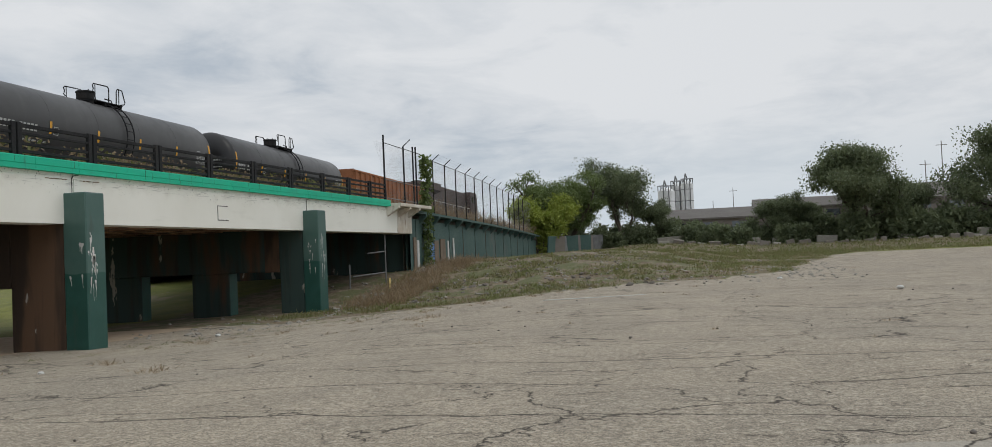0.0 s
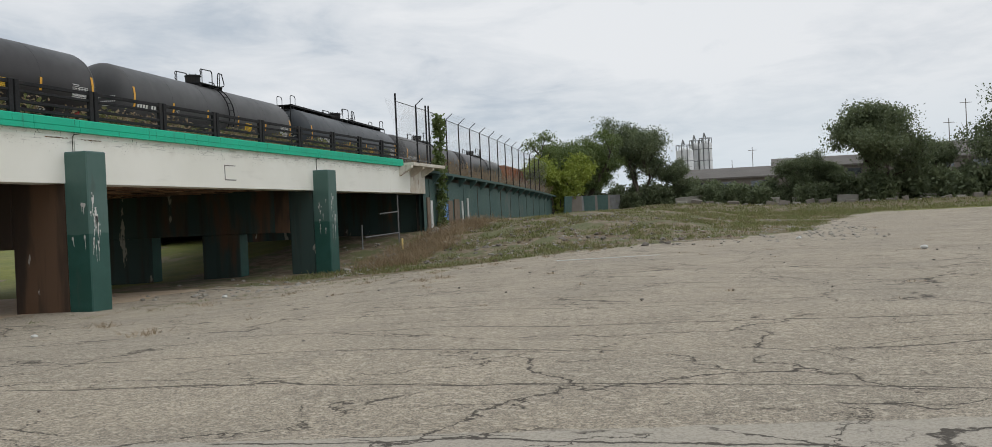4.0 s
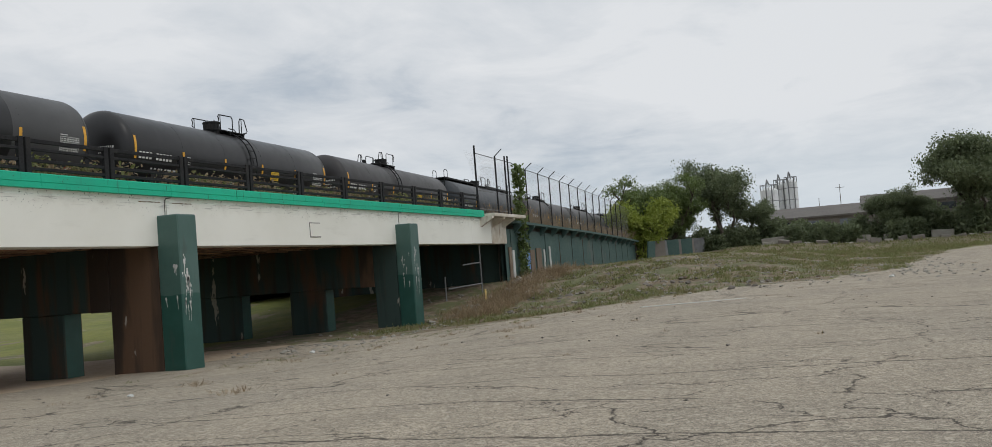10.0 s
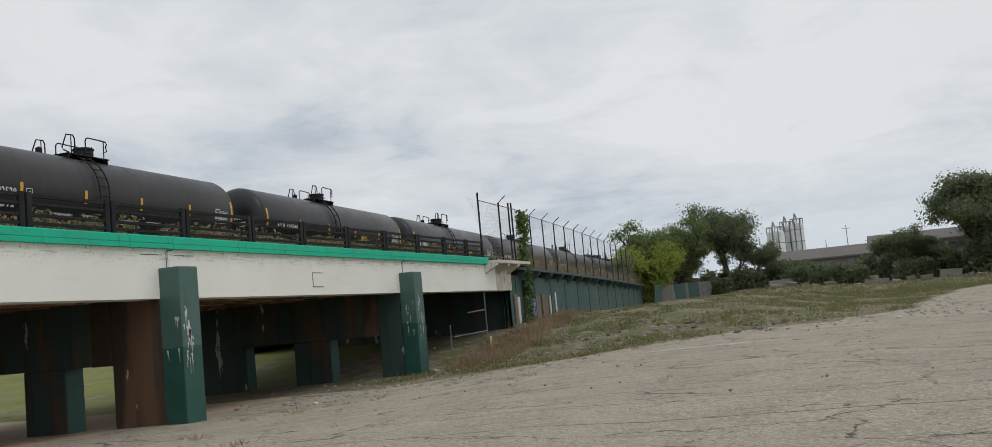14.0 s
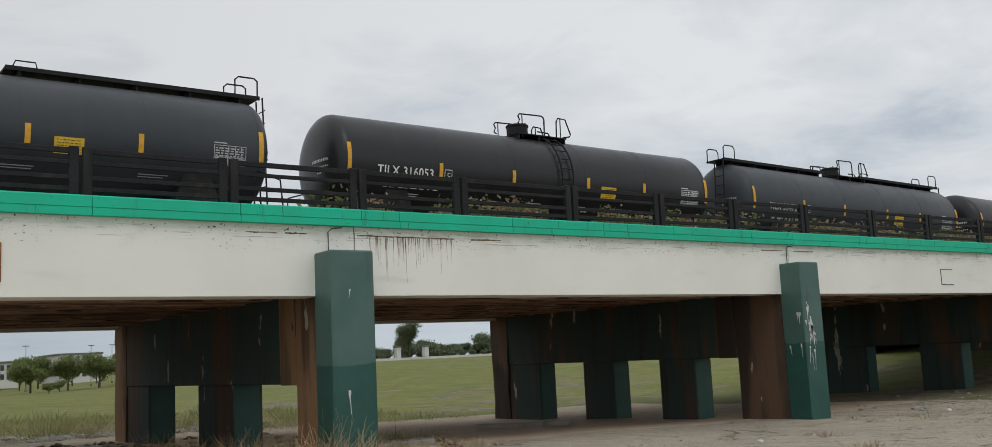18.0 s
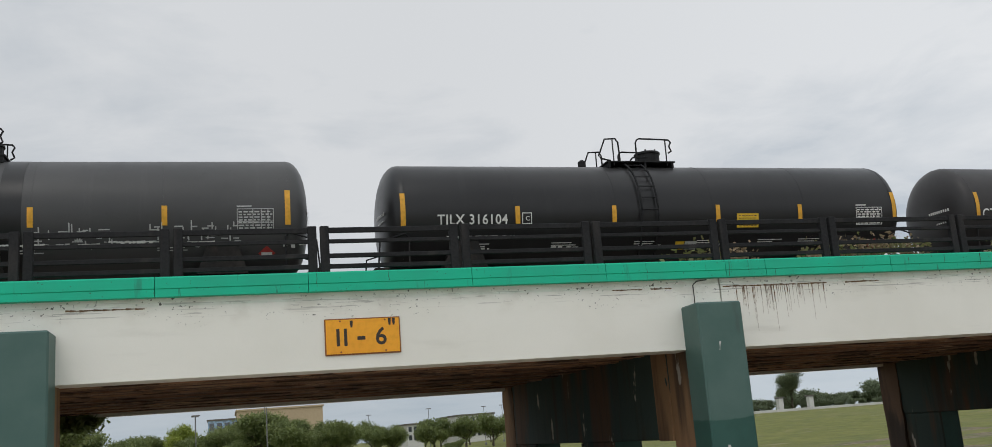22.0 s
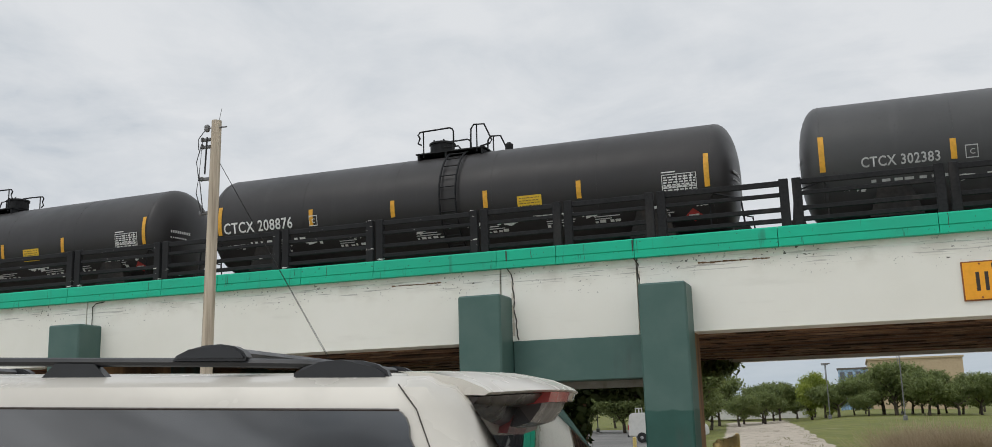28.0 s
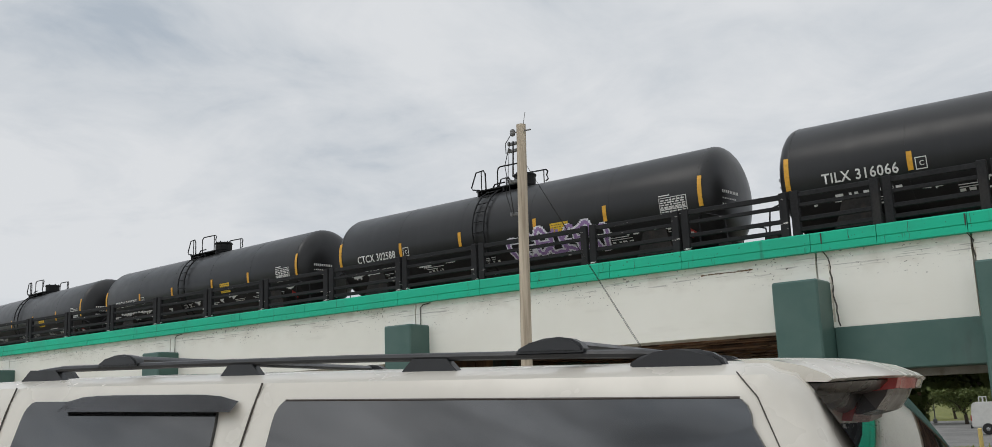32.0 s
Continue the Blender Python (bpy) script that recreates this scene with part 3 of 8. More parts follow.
def tube(bm, pts, r, sides=6, r_end=None, closed_ends=True):
    """A pipe through points, tapering to r_end."""
    pts = [Vector(p) for p in pts]
    rings = []
    n = len(pts)
    for i, p in enumerate(pts):
        d = (pts[min(i + 1, n - 1)] - pts[max(i - 1, 0)]).normalized()
        side = d.cross(Vector((0, 0, 1)))
        side = Vector((1, 0, 0)) if side.length < 1e-3 else side.normalized()
        other = d.cross(side)
        rr = r if r_end is None else r + (r_end - r) * i / max(1, n - 1)
        rings.append([bm.verts.new(p + (side * math.cos(a) + other * math.sin(a)) * rr) for a in (2 * math.pi * k / sides for k in range(sides))])
    for a, b in zip(rings, rings[1:]):
        for k in range(sides):
            bm.faces.new((a[k], a[(k + 1) % sides], b[(k + 1) % sides], b[k]))
    if closed_ends:
        bm.faces.new(rings[0][::-1])
        bm.faces.new(rings[-1])
    return bm


def prism(bm, outline, y0, y1, axis="y"):
    """Extrudes an outline of (a, b) pairs along an axis."""
    def at(a, b, d):
        return (a, d, b) if axis == "y" else ((d, a, b) if axis == "x" else (a, b, d))
    lo = [bm.verts.new(at(a, b, y0)) for a, b in outline]
    hi = [bm.verts.new(at(a, b, y1)) for a, b in outline]
    k = len(outline)
    for i in range(k):
        bm.faces.new((lo[i], lo[(i + 1) % k], hi[(i + 1) % k], hi[i]))
    bm.faces.new(lo[::-1])
    bm.faces.new(hi)
    return bm


def lathe(bm, profile, axis="z", sides=24, at=(0, 0, 0)):
    """Turns a profile of (radius, along) pairs round an axis."""
    rings = []
    for r, h in profile:
        ring = []
        for k in range(sides):
            a = 2 * math.pi * k / sides
            c, s = r * math.cos(a), r * math.sin(a)
            p = (c, s, h) if axis == "z" else ((h, c, s) if axis == "x" else (c, h, s))
            ring.append(bm.verts.new(Vector(p) + Vector(at)))
        rings.append(ring)
    for a, b in zip(rings, rings[1:]):
        for k in range(sides):
            bm.faces.new((a[k], a[(k + 1) % sides], b[(k + 1) % sides], b[k]))
    bm.faces.new(rings[0][::-1])
    bm.faces.new(rings[-1])
    return bm


def lettering(text, height):
    """Mesh data of a line of text, its left foot at the origin, in the xy plane."""
    cu = bpy.data.curves.new("lettering", "FONT")
    cu.body, cu.size = text, height / 0.72
    cu.space_character = 1.08
    cu.resolution_u = 3
    cu.offset = 0.022 * height
    ob = bpy.data.objects.new("lettering", cu)
    scene.collection.objects.link(ob)
    me = bpy.data.meshes.new_from_object(ob.evaluated_get(bpy.context.evaluated_depsgraph_get()))
    bpy.data.objects.remove(ob)
    me.materials.clear()
    return me


def quads(name, centres, u, v, material):
    """Many small separate quads as one mesh."""
    n = len(centres)
    pts = np.empty((n * 4, 3))
    pts[0::4], pts[1::4], pts[2::4], pts[3::4] = centres - u - v, centres + u - v, centres + u * 0.6 + v, centres - u * 0.6 + v
    me = bpy.data.meshes.new(name)
    me.vertices.add(n * 4)
    me.vertices.foreach_set("co", pts.ravel())
    me.loops.add(n * 4)
    me.loops.foreach_set("vertex_index", np.arange(n * 4))
    me.polygons.add(n)
    me.polygons.foreach_set("loop_start", np.arange(n) * 4)
    me.polygons.foreach_set("loop_total", np.full(n, 4))
    me.update()
    me.validate()
    me.materials.append(material)
    return me


def smooth(a, b, x):
    t = min(1.0, max(0.0, (x - a) / (b - a)))
    return t * t * (3 - 2 * t)


# ---- the lie of the land ----
def land(x, y):
    """Height of the ground: the lot falls to the underpass, banks up by the retaining wall and rises far out."""
    east = smooth(0, 30, x)
    z = -0.1 - 0.75 * smooth(4, 19, y) * east - 0.12 * smooth(8, 19, y) * (1 - east) - 0.28 * smooth(19, 35, y)
    z += 1.80 * smooth(42, 66, x) * (1 - 0.43 * smooth(75, 110, x)) * smooth(-4, 14, y) * (1 - smooth(40, 60, y))
    z += (0.45 * smooth(55, 110, x) + 0.9 * smooth(108, 128, x)) * (1 - smooth(40, 80, y))
    z += 2.6 * smooth(14, 75, x - 0.1 * (y - 40)) * smooth(46, 150, y)
    z += 0.5 * smooth(60, 115, y) * (1 - smooth(14, 75, x)) * smooth(-9, 0, x) - 0.28 * smooth(48, 70, y) * (1 - smooth(-14, -9, x))
    return z


BANK_X, BANK_Y = (36, 41, 43.5, 46.5, 50, 57, 68, 90, 128), (17.5, 10.2, 6.5, 2.5, -0.2, -3.1, -4.0, -8.5, -24)


def bank_depth(x, y):
    """How far a place lies inside the dirt bank, in metres, roughly."""
    slope = 1.0 if x > 52 else 0.62
    return (y - float(np.interp(x, BANK_X, BANK_Y))) * slope if x > 36 else (x - 36) - abs(y - 17.5)


def spaced(stops):
    """Coordinates with a step of their own in each stretch: (from, to, step), ..."""
    out = []
    for a, b, d in stops:
        out += list(np.arange(a, b - 1e-6, d))
    return out + [stops[-1][1]]


def build_ground():
    xs = spaced(((-1800, -200, 160), (-200, -60, 14), (-60, -20, 2.0), (-20, 70, 0.8), (70, 140, 1.4), (140, 320, 12), (320, 2600, 190)))
    ys = spaced(((-1800, -160, 160), (-160, -30, 10), (-30, -12, 1.5), (-12, 48, 0.8), (48, 130, 2.0), (130, 300, 10), (300, 2600, 190)))
    verts, zones = [], {k: [] for k in ("lot", "dry", "dust", "road", "park")}
    for y in ys:
        for x in xs:
            near = -20 < x < 140 and -15 < y < 60
            rough = (noise.noise((x * 0.22, y * 0.22, 0)) * 0.05 if near else 0.0)
            on_bank = smooth(40, 50, x) * smooth(-3, 6, y) * (1 - smooth(24, 30, y))
            rough += on_bank * (noise.noise((x * 0.4, y * 0.4, 3)) * 0.26 + noise.noise((x * 1.3, y * 1.3, 5)) * 0.14)
            verts.append((x, y, land(x, y) + rough))
            # bank edge, as seen from the lot: toe by the last pier, round to the open east
            bank = smooth(-0.9, 0.9, bank_depth(x, y) + 0.9 * noise.noise((x * 0.35, y * 0.35, 2)))
            far = smooth(92, 104, x + 0.25 * y) * (1 - smooth(40, 70, y))
            dry = max(bank * (1 - smooth(24, 32, y)), 0.62 * far)
            if 38 < y < 62 and 3 < x < 16:
                dry = max(dry, smooth(3, 5, x) * (1 - smooth(46, 58, y)) * 0.75)
            if 38 < y < 86 and 5 < x < 60:
                dry = max(dry, smooth(5, 9, x) * (1 - smooth(66, 84, y)) * 0.85 * smooth(-0.05, 0.3, noise.noise((x * 0.09, y * 0.3, 6))))
            under = smooth(18.2, 20.5, y - 0.03 * x) * (1 - smooth(37.5, 39.5, y))
            lot = smooth(-95, -75, x) * (1 - smooth(88, 98, x + 0.25 * y)) * (1 - smooth(36.5, 38.5, y)) * smooth(-120, -90, y) * (1 - bank)
            inside = under * smooth(5.5, 8.0, x + 3 * noise.noise((x * 0.3, y * 0.3, 7))) * smooth(19.5, 21.5, y - 0.02 * x + noise.noise((x * 0.5, y * 0.5, 4)))
            dust = inside * (1 - bank)
            lot *= 1 - 0.85 * inside
            w = smooth(36, 43, y)
            axis = 0.6 * (1 - w) + (-1.6 - 0.105 * (y - 30)) * w
            half = 4.9 * (1 - w) + (2.5 + 0.012 * (y - 30)) * w
            road = smooth(15, 20, y + 0.6 * noise.noise((x * 0.4, y * 0.4, 9))) * (1 - smooth(150, 160, y)) * (1 - smooth(half - 0.6, half + 0.6, abs(x - axis)))
            park = smooth(46.0, 47.2, y + 0.12 * (x + 10)) * (1 - smooth(118, 122, y)) * (1 - smooth(-1.0, 1.0, x - axis + half + 3.0)) * smooth(-130, -120, x)
            for k, v in (("lot", lot), ("dry", dry), ("dust", dust), ("road", road), ("park", park)):
                zones[k].append(v)
    w = len(xs)
    faces = [(j * w + i, j * w + i + 1, (j + 1) * w + i + 1, (j + 1) * w + i) for j in range(len(ys) - 1) for i in range(w - 1)]
    me = bpy.data.meshes.new("ground")
    me.from_pydata(verts, [], faces)
    for k, v in zones.items():
        me.attributes.new(k, "FLOAT", "POINT").data.foreach_set("value", v)
    me.materials.append(GROUND)
    me.shade_smooth()
    return tagged(new("ground", me), "cracked pale asphalt lot, weedy dirt bank and mown grass", "ground", kind="structure")


build_ground()

# ---- the railway bridge ----
FACE, FAR_FACE = 20.0, 35.2
SOFFIT_Z, COPE_Z, COPE_TOP, PIER_TOP = 3.08, 4.635, 5.03, 4.02
PIERS = (-50.2, -39.8, -29.1, -18.05, -7.25, -3.43, 10.36, 26.28, 43.68)
EAST_END = 55.4
ABUT_END = 59.75
TRACK_Y, RAIL_Z = 26.22, 4.91
bridge = thing("railway_bridge", "white concrete railway bridge with turquoise coping and green piers", "bridge", kind="structure")


def pier_column(x):
    """The green column that stands proud of the girder, with eased edges."""
    bm = bmesh.new()
    box(bm, x - (0.58 if x == 10.36 else 0.47), x + 0.47, 19.24, 20.06, land(x, 19.3) - 0.4, PIER_TOP, 0.035)
    ob = part("pier_column", bm, GREEN, bridge, "dull green painted column with a darker lower coat")
    return ob


def pier_wall(x, gaps):
    """A cross wall of the pier behind the column: a deep cap on legs, with openings between them."""
    half, top, lintel = 0.42, 3.25, 1.16
    base = land(x, 28) - 0.6
    y = 20.07
    for a, b in (*gaps, (FAR_FACE - 0.02, FAR_FACE)):
        bm = bmesh.new()
        first = y < 20.1
        box(bm, x - half, x + half, y, a, base, top if first else lintel - 0.003, 0.03)
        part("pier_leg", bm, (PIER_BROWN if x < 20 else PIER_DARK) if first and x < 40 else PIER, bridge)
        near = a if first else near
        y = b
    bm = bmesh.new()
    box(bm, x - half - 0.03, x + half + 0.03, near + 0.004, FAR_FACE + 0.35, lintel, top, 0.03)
    part("pier_cap", bm, PIER, bridge, "dark teal rust-stained concrete pier cap")
    # rust-brown facings at the two ends of the cap
    for y0, y1, z0, wide in ((FAR_FACE - 0.75, FAR_FACE + 0.38, base, 0.07), (near + 0.006, near + 0.75, lintel - 0.02, 0.05)):
        bm = bmesh.new()
        box(bm, x - half - wide, x + half + wide, y0, y1, z0, top - 0.01, 0.0)
        bmesh.ops.subdivide_edges(bm, edges=bm.edges[:], cuts=7, use_grid_fill=True)
        for v in bm.verts:
            d = Vector(noise.noise_vector((v.co.x * 1.7, v.co.y * 1.7, v.co.z * 0.9))) * 0.09 + Vector(noise.noise_vector(v.co * 5.0)) * 0.03
            v.co += Vector((d.x, d.y, 0)) * (1.0 if z0 < lintel - 0.1 else 0.3)
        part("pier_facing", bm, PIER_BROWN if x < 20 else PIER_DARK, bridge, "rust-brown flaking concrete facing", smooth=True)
    for k, (a, b) in enumerate(gaps):
        bm = bmesh.new()
        box(bm, x - half + 0.06, x + half - 0.06, b - 0.004, b + 0.05, base, lintel - 0.01)
        part("pier_jamb", bm, GREEN, bridge, "green painted opening jamb")


GAPS = {10.36: ((21.4, 25.3), (27.8, 32.2)), 26.28: ((22.0, 23.9), (25.6, 28.0), (29.7, 32.4)), 43.68: ((21.3, 24.0), (26.0, 28.8))}
for px_ in PIERS:
    pier_column(px_)
    if px_ not in (-3.43, -7.25):
        pier_wall(px_, GAPS.get(px_, ((22.0, 25.2), (27.6, 31.0))))
for px_ in (-3.43, -7.25):
    bm = bmesh.new()
    s = 1 if px_ > -5 else -1
    box(bm, px_ - 0.40, px_ + 0.42, 20.07, 21.0, land(px_, 20) - 0.4, 3.25, 0.03)
    part("pier_wall", bm, PIER_BROWN, bridge, "rust-stained concrete pier wall")
    bm = bmesh.new()
    far_x = px_ - 2.2 if px_ > -5 else px_ - 1.25
    box(bm, far_x - 0.4, far_x + 0.4, 33.0 if px_ > -5 else 30.2, FAR_FACE if px_ > -5 else 31.0, land(far_x, 33) - 0.4, 3.25, 0.03)
    part("pier_wall", bm, PIER_BROWN, bridge, "rust-stained concrete pier wall")
# girder in spans
JOINTS = (-75.0, -39.8, -29.1, -18.05, -7.02, -4.05, 10.78, 26.3, 43.7, EAST_END - 1.9)
for a, b in zip(JOINTS, JOINTS[1:]):
    bm = bmesh.new()
    gap = 0.018
    outline = [(FACE, SOFFIT_Z), (FACE + 0.9, SOFFIT_Z), (FACE + 0.9, COPE_Z), (FACE + 0.02, COPE_Z), (FACE + 0.02, 4.52), (FACE, 4.47)]
    prism(bm, outline, a + gap, b - gap, "x")
    part("girder", bm, WHITE, bridge)
bm = bmesh.new()
box(bm, -75, ABUT_END, FAR_FACE, FAR_FACE + 0.5, SOFFIT_Z, COPE_TOP)
part("far_girder", bm, WHITE, bridge)
bm = bmesh.new()
box(bm, -75, ABUT_END, FACE + 0.91, FAR_FACE, 3.44, 3.9)
box(bm, -75, ABUT_END, FACE + 0.91, FACE + 2.6, 3.9, 4.66)
part("deck", bm, BALLAST, bridge, "ballasted deck")
# green tie beam low between the twin piers
bm = bmesh.new()
box(bm, -6.77, -3.91, 19.98, 20.7, 2.20, SOFFIT_Z - 0.004, 0.02)
part("tie_beam", bm, GREEN, bridge, "green painted tie beam")
bm = bmesh.new()
box(bm, -6.9, -3.8, 20.7, 21.0, 2.05, 2.2)
box(bm, -6.9, -4.45, 30.5, 30.9, 1.9, 3.2)
part("ledge", bm, CONCRETE, bridge)
# soffit planks, lengthwise
k = 0
y = FACE + 0.93
while y < FAR_FACE - 0.3:
    wdt = 0.30 + 0.08 * ((k * 37) % 7) / 7
    for a, b in zip(JOINTS, JOINTS[1:]):
        bm = bmesh.new()
        drop = 0.09 * ((k * 53) % 5) / 5
        box(bm, a + 0.02, b - 0.02, y, y + wdt - 0.035, 3.16 + drop, 3.43)
        part("soffit_plank", bm, SOFFIT, bridge)
    y += wdt
    k += 1
# coping slabs, each a piece of its own
COPE_JOINTS = [-60 + 2.9 * i for i in range(12)] + [-25.3, -22.3, -18.55, -15.7, -14.1, -11.83, -9.98, -7.05, -5.72, -4.05, -1.2, 1.7, 5.06, 8.04, 10.9, 11.9, 15.2, 18.3, 21.0, 24.4, 26.4, 30.0, 33.8, 36.2, 39.9, 43.6, 47.3, 49.2, 52.5, EAST_END]
for a, b in zip(COPE_JOINTS, COPE_JOINTS[1:]):
    bm = bmesh.new()
    outline = [(FACE - 0.168, COPE_Z), (FACE + 0.45, COPE_Z), (FACE + 0.45, COPE_TOP), (FACE - 0.12, COPE_TOP), (FACE - 0.15, COPE_TOP - 0.03), (FACE - 0.15, COPE_Z + 0.165), (FACE - 0.132, COPE_Z + 0.160), (FACE - 0.132, COPE_Z + 0.146), (FACE - 0.168, COPE_Z + 0.14)]
    prism(bm, outline, a + 0.006, b - 0.006, "x")
    part("coping_slab", bm, COPING, bridge)
random.seed(29)
bm = bmesh.new()
for k in range(34):
    xx = random.uniform(-28, 44)
    pts = [(xx + random.uniform(-0.012, 0.012) * j, FACE - (0.154 if z > COPE_Z + 0.17 else 0.172), z) for j, z in enumerate((COPE_TOP - 0.03, COPE_TOP - 0.13, COPE_Z + 0.18, COPE_Z + 0.09, COPE_Z + 0.01))]
    tube(bm, pts[:random.randint(3, 5)], random.uniform(0.003, 0.006), 4)
tagged(part("hairline_crack", bm, DECAL_INK, bridge, "dark hairline cracks across the coping"), kind="stuff")
# joint cables that drop from the coping to the column heads
for px_, off in ((-29.1, 0.3), (-18.05, 0.2), (10.36, -0.25), (26.28, -0.1), (43.68, -0.1)):
    bm = bmesh.new()
    tube(bm, [(px_ + off + 0.35, FACE - 0.02, 4.61), (px_ + off + 0.1, FACE - 0.03, 4.58), (px_ + off, FACE - 0.03, 4.5), (px_ + off, FACE - 0.03, PIER_TOP - 0.05)], 0.014, 5)
    part("drain_cable", bm, DECAL_INK, bridge, "dark drain cable")
# open cracks at the twin piers
random.seed(17)
for x0, x1 in ((-6.72, -6.66), (-3.98, -4.0)):
    bm = bmesh.new()
    pts = [(x0 - 0.1, FACE - 0.16, 5.0), (x0 - 0.1, FACE - 0.155, COPE_Z)]
    for k in range(15):
        f = k / 14
        pts.append((x0 - 0.05 + (x1 - x0 + 0.05) * f + random.uniform(-0.022, 0.022), FACE - 0.004, 4.5 - 1.4 * f))
    tube(bm, pts, 0.015, 4)
    part("joint_crack", bm, DECAL_INK, bridge, "dark open joint")
    bm = bmesh.new()
    drip_x = x0 - 0.02
    for k in range(9):
        z = 4.35 - 0.13 * k
        w = random.uniform(0.012, 0.04)
        box(bm, drip_x - w, drip_x + w * 0.4, FACE - 0.003, FACE + 0.01, z - 0.12, z + 0.02)
    part("rust_seep", bm, RUST_STREAK, bridge, "rust seeping from the joint")
# bracket mark on the girder
bm = bmesh.new()
box(bm, 35.15, 35.19, FACE - 0.012, FACE + 0.01, 3.38, 3.98)
box(bm, 35.19, 36.0, FACE - 0.012, FACE + 0.01, 3.38, 3.42)
box(bm, 35.19, 36.0, FACE - 0.006, FACE + 0.01, 3.95, 3.98)
part("bracket_mark", bm, GREY_ROOF, bridge, "dark L-shaped mark")
# abutment block at the east end with its corbels
bm = bmesh.new()
box(bm, EAST_END - 1.88, 56.9, FACE + 0.015, FACE + 1.0, SOFFIT_Z, COPE_Z - 0.004, 0.02)
part("end_block", bm, WHITE, bridge)
bm = bmesh.new()
box(bm, 56.93, ABUT_END, FACE + 0.02, FACE + 1.0, SOFFIT_Z - 0.02, 4.55, 0.02)
part("end_block", bm, RUST_STREAK, bridge, "rust-streaked concrete end block")
for cx in (55.2, 57.3, 59.2):
    bm = bmesh.new()
    prism(bm, [(FACE + 0.03, 4.05), (FACE + 0.03, 4.66), (FACE - 0.75, 4.66), (FACE - 0.75, 4.52)], cx - 0.16, cx + 0.16, "x")
    part("corbel", bm, RUST_STREAK, bridge)
bm = bmesh.new()
box(bm, EAST_END + 0.01, 61.5, FACE - 0.8, FACE + 1.2, 4.64, 4.84, 0.02)
part("landing_slab", bm, RUST_STREAK, bridge, "rust-streaked landing slab")
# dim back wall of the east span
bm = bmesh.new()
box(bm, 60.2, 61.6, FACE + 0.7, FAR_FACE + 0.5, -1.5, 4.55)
part("abutment", bm, PIER, bridge, "dark teal abutment wall")
# white runs of old paint on the columns: ragged drips, wide at the head and thin below
random.seed(4)


def drip(bm, place_at, top, length, wide):
    """A thin ragged run on a face; place_at gives the point for (across, height)."""
    left, right = [], []
    n = max(4, int(length / 0.06))
    drift = 0.0
    for k in range(n + 1):
        f = k / n
        w = wide * (0.35 + 0.65 * math.sin(3.1 * min(1, f * 1.6 + 0.25)) ** 2) * (1 - 0.75 * f) * random.uniform(0.5, 1.3) + 0.004
        drift += random.uniform(-0.012, 0.012)
        left.append(bm.verts.new(place_at(drift - w, top - length * f)))
        right.append(bm.verts.new(place_at(drift + w, top - length * f)))
    for k in range(n):
        bm.faces.new((left[k], right[k], right[k + 1], left[k + 1]))


for px_, n, xs, tops in ((10.36, 10, (-0.42, -0.05), (0.9, 3.2)), (26.28, 26, (-0.35, -0.02), (1.2, 2.8)), (43.68, 24, (-0.3, 0.3), (1.2, 3.0))):
    bm = bmesh.new()
    for i in range(n):
        zt = random.uniform(*tops)
        ln = random.uniform(0.1, 0.8) * random.random() + 0.08
        if random.random() < (0.55 if px_ > 40 else 0.25):
            yy = random.uniform(19.4, 19.85)
            drip(bm, lambda a, z: (px_ - 0.474, yy + a, z), zt, ln, random.uniform(0.015, 0.07))
        else:
            xx = px_ + random.gauss(sum(xs) / 2, (xs[1] - xs[0]) / 4)
            drip(bm, lambda a, z: (xx + a, 19.236, z), zt, ln, random.uniform(0.012, 0.055))
    tagged(part("paint_run", bm, PALE_WALL, bridge, "white runs of old paint"), kind="stuff")

# rust that weeps from the seam under the coping and runs down the girder
bm = bmesh.new()
for k in range(46):
    xx = random.choice((random.uniform(11.15, 13.1), random.uniform(10.95, 13.6), random.uniform(11.9, 12.9)))
    drip(bm, lambda a, z: (xx + a * 0.35, FACE - 0.004 - 0.0001 * k, z), 4.44, random.uniform(0.15, 1.0) * random.uniform(0.5, 1.3), random.uniform(0.008, 0.03))
for x0, x1 in ((10.85, 11.6), (11.55, 12.7), (12.75, 13.5), (8.2, 8.9), (9.1, 9.6), (14.0, 14.9), (25.0, 26.0), (26.6, 27.6), (-9.6, -8.4), (-2.8, -1.4)):
    n = int((x1 - x0) / 0.08)
    for k in range(n):
        a, w = x0 + (x1 - x0) * k / n, random.uniform(0.008, 0.022)
        z = 4.445 + random.uniform(-0.006, 0.006)
        bm.faces.new([bm.verts.new((px_, FACE - 0.004, pz)) for px_, pz in ((a, z - w), (a + 0.09, z - w * 0.7), (a + 0.09, z + w * 0.6), (a, z + w))])
tagged(part("rust_run", bm, RUST_BROWN, bridge, "thin brown rust runs below the coping"), kind="stuff")

# railing, panel by panel
POSTS = [-58.5 + 2.85 * i for i in range(11)] + [-27.2, -24.4, -21.5, -18.6, -15.9, -12.5, -10.05, -7.5, -5.6, -3.6, -0.9, 1.95, 4.9, 7.87, 10.95, 13.8, 17.4, 20.7, 23.9, 27.4, 31.2, 34.8, 38.5, 42.2, 45.9, 49.4, 52.6, EAST_END - 0.1]


